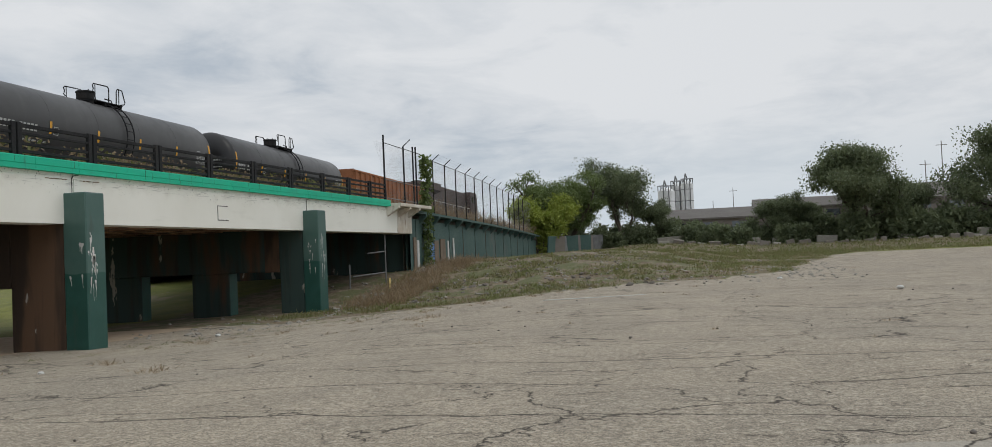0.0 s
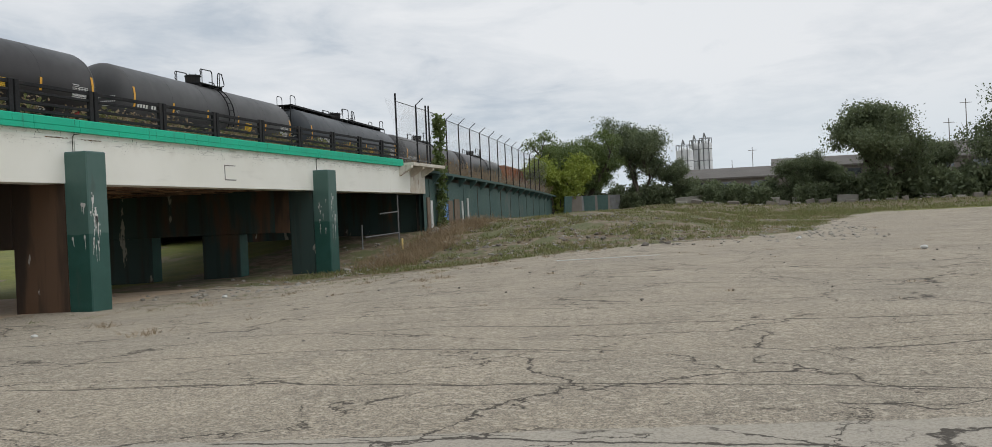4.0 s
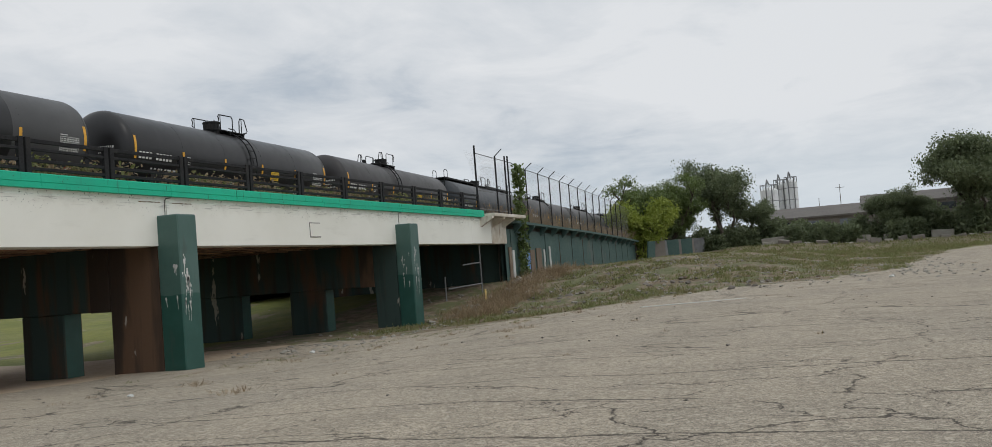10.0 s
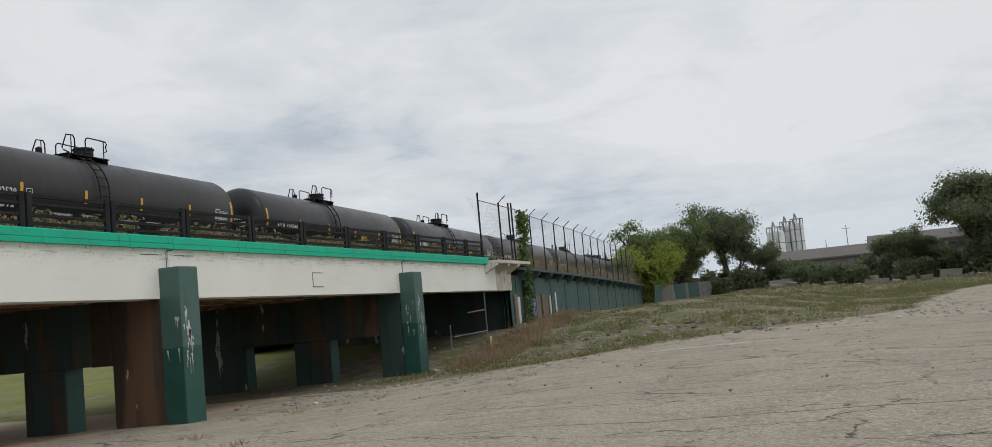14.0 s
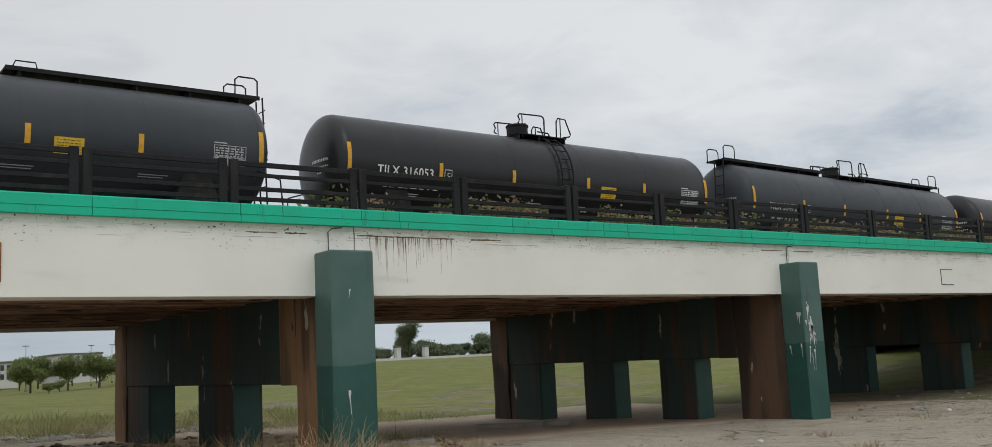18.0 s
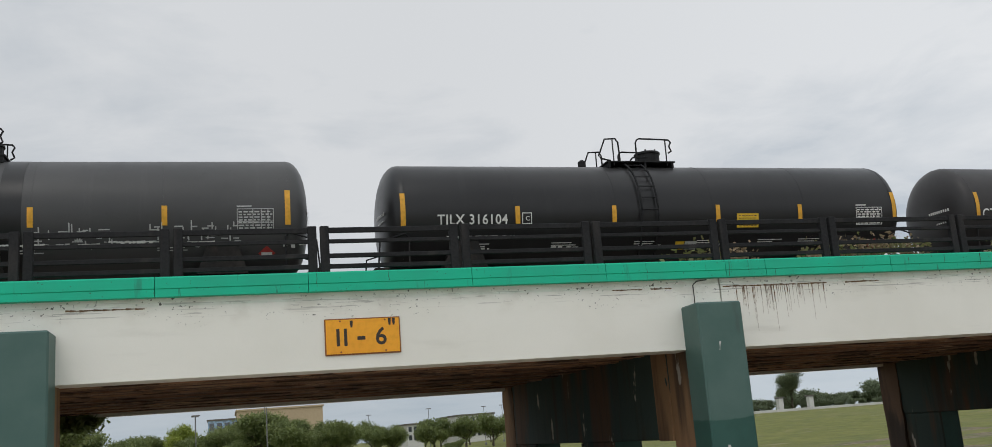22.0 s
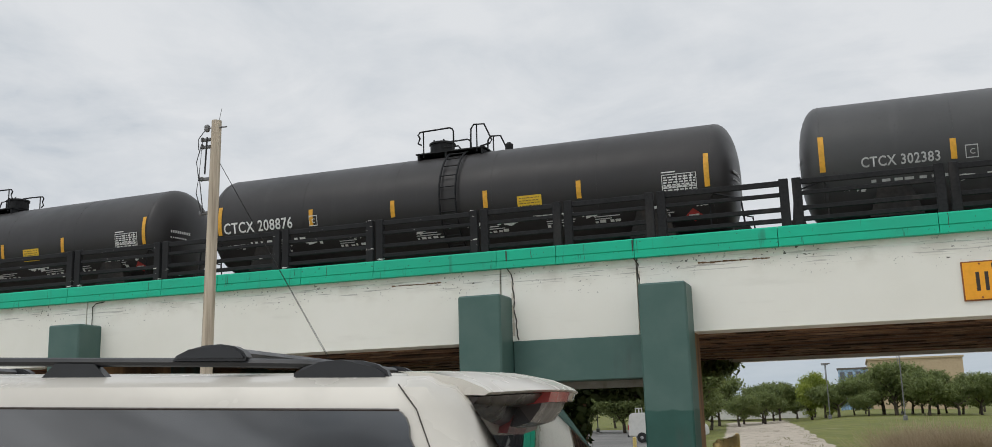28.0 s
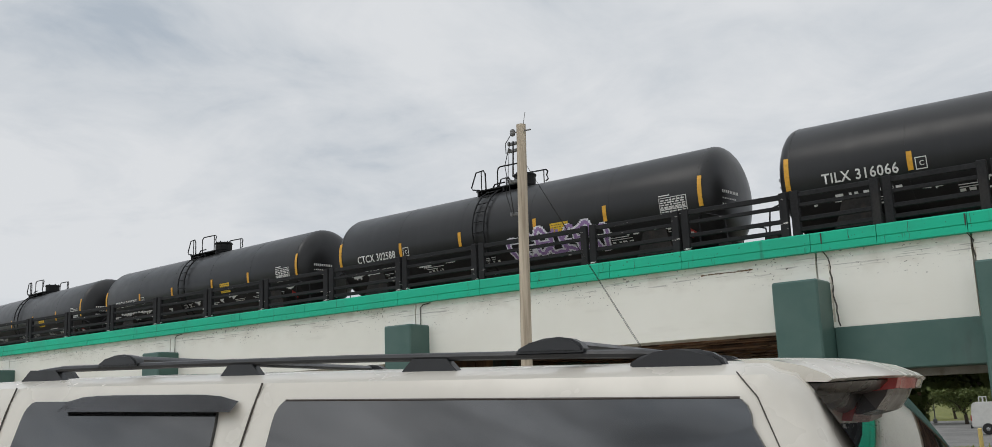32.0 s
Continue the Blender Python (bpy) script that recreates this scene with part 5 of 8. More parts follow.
def decals(car, mark, white, extras, mark_at=(-6.4, 1.85), bars=None):
    """Reflector bars, reporting mark, tare lines, data panel, warning plate and placard."""
    for k in range(6):
        x = bars[k] if bars else -7.22 + 2.888 * k
        tall = k in (0, 5)
        bm = shell_patch(bmesh.new(), x - 0.065, x + 0.065, -0.45 if tall else -0.42, 0.42 if tall else 0.05)
        part("reflector_bar", bm, YELLOW, car)
    mark_white = DECAL_WHITE if white else DECAL_FAINT
    if mark:
        shell_text(mark, 0.27 * mark_at[1] / 1.95, mark_at[0], -0.42, mark_white, car, "reporting_mark", mark_at[1], "stuff")
    else:
        bm = bmesh.new()
        for k in range(10):
            if k != 4:
                shell_patch(bm, -7.02 + 0.2 * k, -6.88 + 0.2 * k, -0.42, -0.16)
        tagged(part("reporting_mark", bm, mark_white, car), kind="stuff")
    bm = bmesh.new()
    for u in (-0.42, -0.14):
        shell_patch(bm, -4.15, -3.88, u - 0.012, u + 0.012)
    for x in (-4.15, -3.9):
        shell_patch(bm, x, x + 0.02, -0.43, -0.13)
    tagged(part("class_box", bm, mark_white, car), kind="stuff")
    shell_text("C", 0.12, -4.06, -0.34, mark_white, car, "class_letter")
    random.seed(len(mark) * 7 + int(mark[-3:] or 0) if mark else 3)
    bm = bmesh.new()
    x = -6.2
    while x < -4.4:
        w = random.uniform(0.06, 0.22)
        shell_patch(bm, x, x + w, -0.80, -0.73)
        x += w + random.uniform(0.04, 0.16)
    for x0 in ((-5.6, -3.3, -0.9, 1.0, 2.9, 4.2, 5.5) if white else (-0.9, 1.0, 4.2)):
        if white:
            x = x0
            while x < x0 + 0.7:
                w = random.uniform(0.05, 0.16)
                shell_patch(bm, x, x + w, -1.16, -1.16 + random.uniform(0.04, 0.10))
                x += w + random.uniform(0.03, 0.12)
        shell_patch(bm, x0, x0 + random.uniform(0.5, 0.8), -0.98, -0.955)
        shell_patch(bm, x0, x0 + random.uniform(0.4, 0.8), -1.05, -1.025)
    tagged(part("tare_stencil", bm, mark_white, car), kind="stuff")
    # data panel
    bm = bmesh.new()
    for u in (-0.56, -0.40, -0.36, -0.06):
        shell_patch(bm, 6.05, 6.92, u, u + 0.016)
    for x in (6.05, 6.42, 6.62, 6.78, 6.905):
        shell_patch(bm, x, x + 0.016, -0.56, -0.05)
    for i in range(7):
        u = -0.53 + 0.065 * i
        x = 6.09
        while x < 6.86:
            w = random.uniform(0.05, 0.13)
            shell_patch(bm, x, min(x + w, 6.89), u, u + 0.034)
            x += w + 0.035
    shell_patch(bm, 6.05, 6.4, 0.0, 0.03)
    tagged(part("data_panel", bm, mark_white, car), kind="stuff")
    if "plate" in extras:
        bm = shell_patch(bmesh.new(), 2.18, 2.86, -0.60, -0.20)
        part("warning_plate", bm, DECAL_YELLOW, car)
        bm = bmesh.new()
        for i in range(5):
            x = 2.24
            while x < 2.78:
                w = random.uniform(0.03, 0.10)
                shell_patch(bm, x, min(x + w, 2.80), -0.555 + 0.07 * i, -0.537 + 0.07 * i, 0.018)
                x += w + 0.03
        tagged(part("plate_stencil", bm, DECAL_INK, car), kind="stuff")
    if "label" in extras:
        bm = shell_patch(bmesh.new(), 0.35, 0.62, -1.25, -0.98)
        part("yellow_label", bm, DECAL_YELLOW, car)
        bm = shell_patch(bmesh.new(), 0.64, 1.0, -1.25, -0.98)
        part("pale_label", bm, DECAL_FAINT, car)
    bm = bmesh.new()
    c, r = (6.75, -1.18), 0.21
    for s in (1, 0.8):
        lift = 0.014 if s == 1 else 0.02
        pts = [shell_point(c[0] + dx * r * s, c[1] + du * r * s, lift) for dx, du in ((-1, 0), (0, -1), (1, 0), (0, 1))]
        bm.faces.new([bm.verts.new(p) for p in pts])
    part("placard", bm, DECAL_RED, car, "red diamond placard")
    bm = shell_patch(bmesh.new(), 6.62, 6.88, -1.23, -1.14, 0.026)
    part("placard_band", bm, DECAL_WHITE, car)
    # small writing on the tank ends
    for s in (-1, 1):
        bm = bmesh.new()
        for i, (n, h) in enumerate(((10, 0.085), (8, 0.045), (7, 0.045))):
            for k in range(n):
                y0 = -0.95 + 0.085 * k
                z0 = SHELL_Z - 0.05 - 0.17 * i
                rr = math.hypot(y0 + 0.05, z0 - SHELL_Z) / SHELL_R
                x0 = s * (7.30 + 0.52 * math.sqrt(max(0, 1 - rr ** 2.67)) + 0.02)
                bm.faces.new([bm.verts.new((x0, y0 + dy, z0 + dz)) for dy, dz in ((0, 0), (0.06, 0), (0.06, h), (0, h))])
        tagged(part("end_writing", bm, mark_white, car), kind="stuff")
    if "graffiti" in extras:
        random.seed(9)
        for mat, wide, lift in ((PALE_SPRAY, 0.10, 0.016), (PURPLE, 0.055, 0.02)):
            bm = bmesh.new()
            for i in range(7):
                cx, cu = 0.75 + 0.52 * i, -0.84 + 0.06 * (i % 3)
                a0, a1 = random.uniform(0, 3), random.uniform(4, 6.3)
                for k in range(22):
                    a = a0 + a1 * k / 21
                    r = 0.27 + 0.06 * math.sin(3 * a + i)
                    x0, u0 = cx + r * math.cos(a), cu + 1.35 * r * math.sin(a)
                    shell_patch(bm, x0 - wide, x0 + wide, u0 - wide, u0 + wide, lift)
                shell_patch(bm, cx - 0.25, cx + 0.3, cu - 0.05, cu - 0.05 + wide, lift)
            tagged(part("graffiti", bm, mat, car, "sprayed bubble lettering shapes"), kind="stuff")
    if "peel" in extras:
        bm = bmesh.new()
        x = -7.0
        while x < 6.9:
            long = random.uniform(0.25, 1.3)
            base = random.uniform(-0.86, -0.76)
            n = max(3, int(long / 0.09))
            for k in range(n):
                fall = random.uniform(0.05, 0.20) * math.sin(math.pi * (k + 0.6) / (n + 0.2))
                a, b = x + long * k / n, x + long * (k + 1) / n
                rows = [bm.verts.new(shell_point(px_, u, 0.014)) for px_, u in ((a, base), (b, base + random.uniform(-0.015, 0.015)), (b, base - fall * random.uniform(0.5, 1.2)), (a, base - fall))]
                bm.faces.new(rows)
            x += long + random.choice((random.uniform(0.05, 0.3), random.uniform(0.05, 0.4), random.uniform(0.5, 1.6)))
        tagged(part("peeled_paint", bm, DECAL_WHITE, car, "ragged pale flakes of old paint"), kind="stuff")
    if "scrawl" in extras:
        random.seed(5)
        bm = bmesh.new()
        for i in range(60):
            x0 = random.choice((random.uniform(1.5, 3.2), random.uniform(3.9, 6.0)))
            u0 = random.uniform(-0.9, -0.45)
            if random.random() < 0.5:
                shell_patch(bm, x0, x0 + 0.03, u0, u0 + random.uniform(0.08, 0.3))
            else:
                shell_patch(bm, x0, x0 + random.uniform(0.08, 0.25), u0, u0 + 0.03)
        tagged(part("scrawl", bm, DECAL_FAINT, car, "scratched pale scrawl"), kind="stuff")


def tank_car(mark, paint, tone, dome_side, walkway=False, two_tone=None, white=True, extras=("plate",), lay=(), shift=0.0, size=(1.0, 1.0)):
    car = thing("tank_car", f"{tone} tank car{' with a top walkway' if walkway else ''} on the bridge track", "tank car", group="tank cars of the train")
    tank_body(car, paint, two_tone)
    tank_top(car, dome_side, walkway, shift)
    tank_underframe(car)
    decals(car, mark, white, extras, *lay)
    grow = Matrix.Diagonal((size[0], size[1], size[1], 1))
    for piece in car.children_recursive:
        piece.data.transform(grow)
    return car


SPEED = 10.592
DRIFT = (-1.16, -1.17, -1.19, -1.20, -1.21, -1.22, -1.23, -1.25, -1.26, -1.28, -1.31, -1.33, -1.36, -1.40, -1.44, -1.48, -1.52, -1.55, -1.59, -1.62, -1.66, -1.67, -1.67, -1.68, -1.69, -1.68, -1.67, -1.66, -1.65, -1.63, -1.60, -1.58, -1.55, -1.55, -1.53, -1.62, -1.64, -1.55, -1.45, -1.36, -1.26, -1.06, -0.66, -0.51, -0.34, -0.23, -0.37, -0.24, -0.10, 0.09, 0.22, 0.35, 0.48, 0.64, 0.80, 1.02, 1.10, 0.91, 1.03, 1.12, 1.24, 1.33, 1.38, 1.54, 1.80)
# place along the train, mark, paint, tone, side of the valve housing, walkway, band, bright lettering, extras
BARS_TILX, BARS_GREY, BARS_BROWN = (-7.35, -4.27, -1.52, 1.6, 4.2, 7.35), (-7.26, -4.39, -1.47, 1.43, 4.38, 7.26), (-7.18, -4.08, -1.48, 1.28, 3.88, 7.18)
TILX, GREY, BROWN = (((-6.45, 1.9), BARS_TILX), 0.0, (1.0, 1.0)), (((-6.4, 1.72), BARS_GREY), 0.0, (1.017, 1.025)), (((-7.05, 2.35), BARS_BROWN), 0.0, (1.014, 1.0))
BROWN_SHIFTED = (BROWN[0], -0.42, BROWN[2])
CARS = (
    (46.75, "", TANK_BLACK, "grimy black", -1, False, None, False, ("label",)),
    (29.55, "", TANK_GREY, "dusty dark grey", -1, False, None, False, ()),
    (12.40, "TILX 350145", TANK_BLUE, "slate grey", -1, True, None, True, ("plate",)),
    (-4.91, "", TANK_GREY, "dusty dark grey", -1, False, None, True, ("plate",)),
    (-22.05, "", TANK_BROWN, "dull black", 1, False, None, True, ("plate",)),
    (-39.19, "", TANK_BLUE, "slate grey", -1, True, None, False, ()),
    (-56.52, "", TANK_BROWN, "dull black", 1, False, None, True, ("plate",)),
    (-73.61, "", TANK_BLACK, "black", -1, False, None, True, ("plate",)),
    (-90.65, "", TANK_BLACK, "black two-tone", 1, False, (4.0, 7.28), True, ("plate",)),
    (-107.19, "TILX 316044", TANK_BLACK, "black", 1, False, None, True, ("plate",)),
    (-124.44, "CTCX 302529", TANK_BROWN, "dull black", 1, False, None, True, ("peel",)),
    (-141.31, "TILX 316050", TANK_BLACK, "black", 1, False, None, True, ("plate",), *TILX),
    (-158.35, "TILX 354722", TANK_BLUE, "slate grey", -1, True, None, False, ("plate",), *TILX),
    (-175.78, "TILX 316053", TANK_BLACK, "black", -1, False, None, True, ("plate",), *TILX),
    (-193.10, "TILX 354711", TANK_BLUE, "slate grey", 1, True, None, False, ("plate", "label"), TILX[0], -0.35, TILX[2]),
    (-210.53, "CTCX 732315", TANK_BROWN, "dull black", -1, False, None, True, ("plate",), *BROWN_SHIFTED),
    (-228.11, "TILX 316104", TANK_BLACK, "black", 1, False, None, True, ("plate", "label"), TILX[0], 0.12, TILX[2]),
    (-245.74, "CTCX 732292", TANK_GREY, "dusty grey", 1, False, (0.75, 1.25), False, ("scrawl", "peel"), *GREY),
    (-263.35, "CTCX 301663", TANK_GREY, "dusty grey", -1, False, None, False, ("peel",), GREY[0], -0.2, GREY[2]),
    (-280.65, "TILX 290424", TANK_BLACK, "black", 1, False, None, True, (), *TILX),
    (-297.95, "CTCX 302383", TANK_GREY, "dusty grey", 1, False, None, False, ("peel",), GREY[0], 0.3, GREY[2]),
    (-315.36, "CTCX 208876", TANK_BROWN, "dull black", -1, False, None, True, ("plate", "peel"), BROWN[0], -0.4, BROWN[2]),
    (-332.72, "CTCX 732369", TANK_BROWN, "dull black", 1, False, None, True, ("plate", "label", "peel"), *BROWN),
    (-349.95, "TILX 316066", TANK_BLACK, "black two-tone", 1, False, (4.0, 7.28), True, ("plate", "label", "peel"), *TILX),
    (-367.10, "CTCX 302588", TANK_BLACK, "black graffiti-sprayed", 1, False, None, True, ("plate", "graffiti", "peel"), *TILX),
    (-384.31, "CTCX 302587", TANK_BLACK, "black", 1, False, None, True, ("plate", "peel"), *TILX),
    (-401.5, "", TANK_BLACK, "black", 1, False, None, True, ("plate", "peel")),
    (-418.7, "", TANK_BLACK, "black", 1, False, None, True, ("plate",)),
)
TRAIN = [(tank_car(*spec), start + 7.33) for start, *spec in CARS]


def gondola():
    """Rusty orange open gondola with ribbed sides."""
    car = thing("gondola_car", "rusty orange ribbed gondola car behind the locomotive", "gondola car")
    for y in (-1.45, 1.4):
        bm = bmesh.new()
        box(bm, -8.0, 8.0, y, y + 0.05, 1.0, 3.55)
        part("side", bm, RUST_ORANGE, car)
        for k in range(17):
            x = -7.9 + 15.8 * k / 16
            bm = bmesh.new()
            s = -1 if y < 0 else 1
            box(bm, x - 0.06, x + 0.06, y + s * 0.06 - 0.06, y + s * 0.06 + 0.07, 1.0, 3.5, 0.015)
            part("rib", bm, RUST_ORANGE, car)
        bm = bmesh.new()
        box(bm, -8.05, 8.05, y - 0.07, y + 0.12, 3.5, 3.64, 0.02)
        part("top_rail", bm, RUST_ORANGE, car)
    for x in (-8.0, 7.95):
        bm = bmesh.new()
        box(bm, x, x + 0.05, -1.4, 1.4, 1.0, 3.7)
        part("end", bm, RUST_ORANGE, car)
    bm = bmesh.new()
    box(bm, -7.9, 7.9, -1.4, 1.4, 0.9, 1.05)
    part("floor", bm, TRUCK, car)
    bm = bmesh.new()
    for i in range(40):
        x, y = random.uniform(-7, 7), random.uniform(-1.1, 1.1)
        r = random.uniform(0.3, 0.7)
        bmesh.ops.create_icosphere(bm, subdivisions=1, radius=r, matrix=pose(x, y, 2.9 + random.uniform(0, 0.45)))
    part("load", bm, RUST_ORANGE, car, "heaped rusty load")
    tank_underframe(car)
    return car


def locomotive():
    """Dark diesel locomotive: long hood, radiator wings, fans, cab and nose."""
    car = thing("locomotive", "dark brown diesel locomotive at the head of the train", "locomotive")
    bm = bmesh.new()
    box(bm, -10.6, 4.6, -0.95, 0.95, 1.75, 4.35, 0.08)
    part("long_hood", bm, LOCO_DARK, car)
    bm = bmesh.new()
    prism(bm, [(-1.45, 3.75), (-1.45, 4.35), (1.45, 4.35), (1.45, 3.75), (0.95, 3.5), (-0.95, 3.5)], -9.8, -6.4, "x")
    part("radiator", bm, LOCO_DARK, car)
    for x in (-9.2, -8.1, -7.0, -1.5):
        bm = bmesh.new()
        lathe(bm, [(0.48, 4.34), (0.48, 4.5), (0.3, 4.55)], "z", 16, (x, 0, 0))
        part("fan", bm, IRON, car)
    bm = bmesh.new()
    prism(bm, [(4.6, 1.75), (4.6, 4.45), (7.2, 4.45), (7.5, 3.3), (7.5, 1.75)], -1.5, 1.5)
    part("cab", bm, LOCO_DARK, car)
    for x0, x1 in ((5.0, 5.7), (6.0, 6.7)):
        bm = bmesh.new()
        box(bm, x0, x1, -1.53, -1.48, 3.45, 4.05, 0.01)
        part("cab_window", bm, DARK_GLASS, car)
    bm = bmesh.new()
    prism(bm, [(7.5, 1.75), (7.5, 3.2), (9.2, 2.9), (9.6, 1.75)], -0.9, 0.9)
    part("nose", bm, LOCO_DARK, car)
    bm = bmesh.new()
    box(bm, -11.2, 10.2, -1.5, 1.5, 1.45, 1.72, 0.03)
    box(bm, -3.2, 2.6, -1.35, 1.35, 0.5, 1.45, 0.1)
    part("frame_sill", bm, TRUCK, car)
    for y in (-1.48, 1.48):
        bm = bmesh.new()
        loop_rail(bm, [(-10.9, y, 1.75), (-10.9, y, 2.75), (4.3, y, 2.75)], 0.03)
        for x in np.arange(-9, 4, 2.2):
            loop_rail(bm, [(x, y, 1.72), (x, y, 2.75)], 0.025)
        part("walk_rail", bm, PALE_WALL, car)
    for s in (-6.6, 6.6):
        bm = bmesh.new()
        for y in (-1.0, 1.0):
            box(bm, s - 2.3, s + 2.3, y - 0.1, y + 0.1, 0.45, 0.95, 0.05)
        tr = part("truck_frame", bm, TRUCK, car)
        for w in (-1.7, 0.0, 1.7):
            bm = bmesh.new()
            for y in (-0.76, 0.76):
                lathe(bm, [(0.48, y - 0.07), (0.51, y), (0.48, y + 0.07)], "y", 20, (s + w, 0, 0.51))
            part("wheelset", bm, TRUCK, tr)
    return car


TRAIN.append((gondola(), 71.7))
TRAIN.append((locomotive(), 92.0))


# ---- the parked vehicle beside the camera ----
SUV_AT, SUV_TURN, SUV_TILT = (-3.592, 2.462, -0.1), 7.5, 1.9


def suv_half(x):
    """Half sections of the body at that place along it (front at negative x): (half width, height) from sill to roof middle."""
    roof = 1.868 - 0.02 * (1 - smooth(-1.2, 0.2, x))
    belt = 1.16
    top = belt + (roof - belt) * (0.02 + 0.98 * smooth(-2.15, -1.15, x))
    k = (top - belt) / (roof - belt)
    w = 1.0 - 0.16 * (1 - smooth(-2.85, -2.2, x)) - 0.04 * smooth(2.74, 2.96, x)
    return [(w - 0.06, 0.42), (w, 0.62), (w, 0.95), (w - 0.015, belt), (w - 0.20 * k, belt + (top - belt) * 0.885), (w - 0.225 * k, belt + (top - belt) * 0.955), (w - 0.275 * k - 0.01, belt + (top - belt) * 0.992), (w * 0.45, top + 0.012 * k), (0.0, top + 0.02 * k)]


def suv_tail(z):
    """How far back the tail reaches at that height: upright below the belt, raked above it."""
    return 2.93 - 0.05 * smooth(0.95, 1.2, z) - 0.36 * max(0.0, (z - 1.16) / 0.71) ** 1.7


def suv_x(x, z):
    """Eases the rear sections onto the raked tail."""
    return x if x < 1.9 else 1.9 + (x - 1.9) * (suv_tail(z) - 1.9)


def build_suv():
    suv = new("parked_suv")
    suv.matrix_basis = pose(*SUV_AT, 0, SUV_TILT, SUV_TURN)
    tagged(suv, "white sport utility vehicle with roof rails parked on the lot", "car")
    xs = [-2.85, -2.75, -2.55, -2.3, -2.15, -2.0, -1.85, -1.7, -1.55, -1.4, -1.25, -1.1, -0.9, -0.6, -0.2, 0.3, 0.8, 1.3, 1.9, 2.2, 2.5, 2.7, 2.86, 2.96, 2.9]
    bm = bmesh.new()
    rows = []
    for x in xs[:-2]:
        h = suv_half(min(x, 2.6))
        rows.append([bm.verts.new((suv_x(x, z), -w, z)) for w, z in h] + [bm.verts.new((suv_x(x, z), w, z)) for w, z in reversed(h[:-1])])
    h = suv_half(2.6)
    for inset, back in ((0.012, 0.985), (0.035, 1.0)):
        ring = [(-w + inset * (w > 0.1), z - (0.012 + inset * 0.3) * (z > 1.8)) for w, z in h] + [(w - inset, z - (0.012 + inset * 0.3) * (z > 1.8)) for w, z in reversed(h[:-1])]
        rows.append([bm.verts.new((1.9 + (suv_tail(z) - 1.9) * back + 0.04 * (1 - (y / 0.95) ** 2) * (back == 1.0), y, z)) for y, z in ring])
    for a, b in zip(rows, rows[1:]):
        for k in range(len(a) - 1):
            bm.faces.new((a[k], b[k], b[k + 1], a[k + 1]))
    bm.faces.new(rows[0])
    # the tail, bowed across
    last, n = rows[-1], len(rows[-1])
    grid = []
    for k in range(n // 2):
        a, b = last[k], last[n - 1 - k]
        line = [a]
        for i in range(1, 8):
            y = a.co.y + (b.co.y - a.co.y) * i / 8
            line.append(bm.verts.new((suv_tail(a.co.z) + 0.04 * (1 - (y / 0.95) ** 2), y, a.co.z)))
        grid.append(line + [b])
    for p, q_ in zip(grid, grid[1:]):
        for i in range(8):
            bm.faces.new((p[i], p[i + 1], q_[i + 1], q_[i]))
    bm.faces.new([last[n // 2]] + grid[-1][::-1])
    body = part("body", bm, CAR_WHITE, suv, smooth=True)

    def on_side(x, t, lift, side=-1):
        """A point of the upper side: t runs from the belt line (0) to the window head (1)."""
        h = suv_half(x)
        (w0, z0), (w1, z1) = h[3], h[4]
        return Vector((x, side * (w0 + (w1 - w0) * t + lift), z0 + (z1 - z0) * t))

    def side_pane(name, outline, material, lift, side=-1, label=""):
        """A pane on the upper side from an outline of (x, t)."""
        pb = bmesh.new()
        vs = [pb.verts.new(on_side(x, t, lift, side)) for x, t in outline]
        f = pb.faces.new(vs)
        ext = bmesh.ops.extrude_face_region(pb, geom=[f])
        bmesh.ops.translate(pb, verts=[v for v in ext["geom"] if isinstance(v, bmesh.types.BMVert)], vec=(0, -side * 0.025, 0))
        return part(name, pb, material, suv, label)

    def rounded(x0, x1, t0, t1, slant0=0.0, slant1=0.0, r=0.10):
        pts = []
        for cx, ct, a0 in ((x0 + slant0 * 0, t0, 180), (x1, t0, 270), (x1 + slant1, t1, 0), (x0 + slant0, t1, 90)):
            sx = 1 if cx < (x0 + x1) / 2 else -1
            st = 1 if ct < (t0 + t1) / 2 else -1
            for k in range(5):
                a = radians(a0 + 90 * k / 4)
                pts.append((cx + sx * r + r * math.cos(a), ct + st * r * 2.2 + r * 2.2 * math.sin(a)))
        return pts

    for side in (-1, 1):
        side_pane("quarter_glass", rounded(1.085, 2.79, 0.06, 1.0, 0.02, -0.29, 0.045), CAR_GLASS, 0.012, side, "dark tinted quarter glass")
        side_pane("rear_door_glass", rounded(-0.08, 0.90, 0.06, 1.0, 0.04, -0.02, 0.05), CAR_GLASS, 0.012, side)
        side_pane("front_door_glass", rounded(-1.40, -0.26, 0.06, 0.97, 0.42, -0.02, 0.05), CAR_GLASS, 0.012, side)
        for x0, x1 in ((0.14, 0.985), (-1.0, -0.19)):
            # rain visors over the door windows
            pb = bmesh.new()
            n = 10
            a_, b_ = [], []
            for k in range(n + 1):
                x = x0 + 0.03 + (x1 - x0 - 0.06) * k / n
                ease = 1 - (2 * k / n - 1) ** 6 * 0.5
                a_.append(pb.verts.new(on_side(x, 1.03 - 0.07 * (1 - ease), 0.012, side)))
                b_.append(pb.verts.new(on_side(x, 0.945, 0.038, side)))
            for k in range(n):
                pb.faces.new((a_[k], a_[k + 1], b_[k + 1], b_[k]))
            bmesh.ops.solidify(pb, geom=pb.faces[:], thickness=0.008)
            part("window_visor", pb, SMOKE, suv, "smoked rain visor")
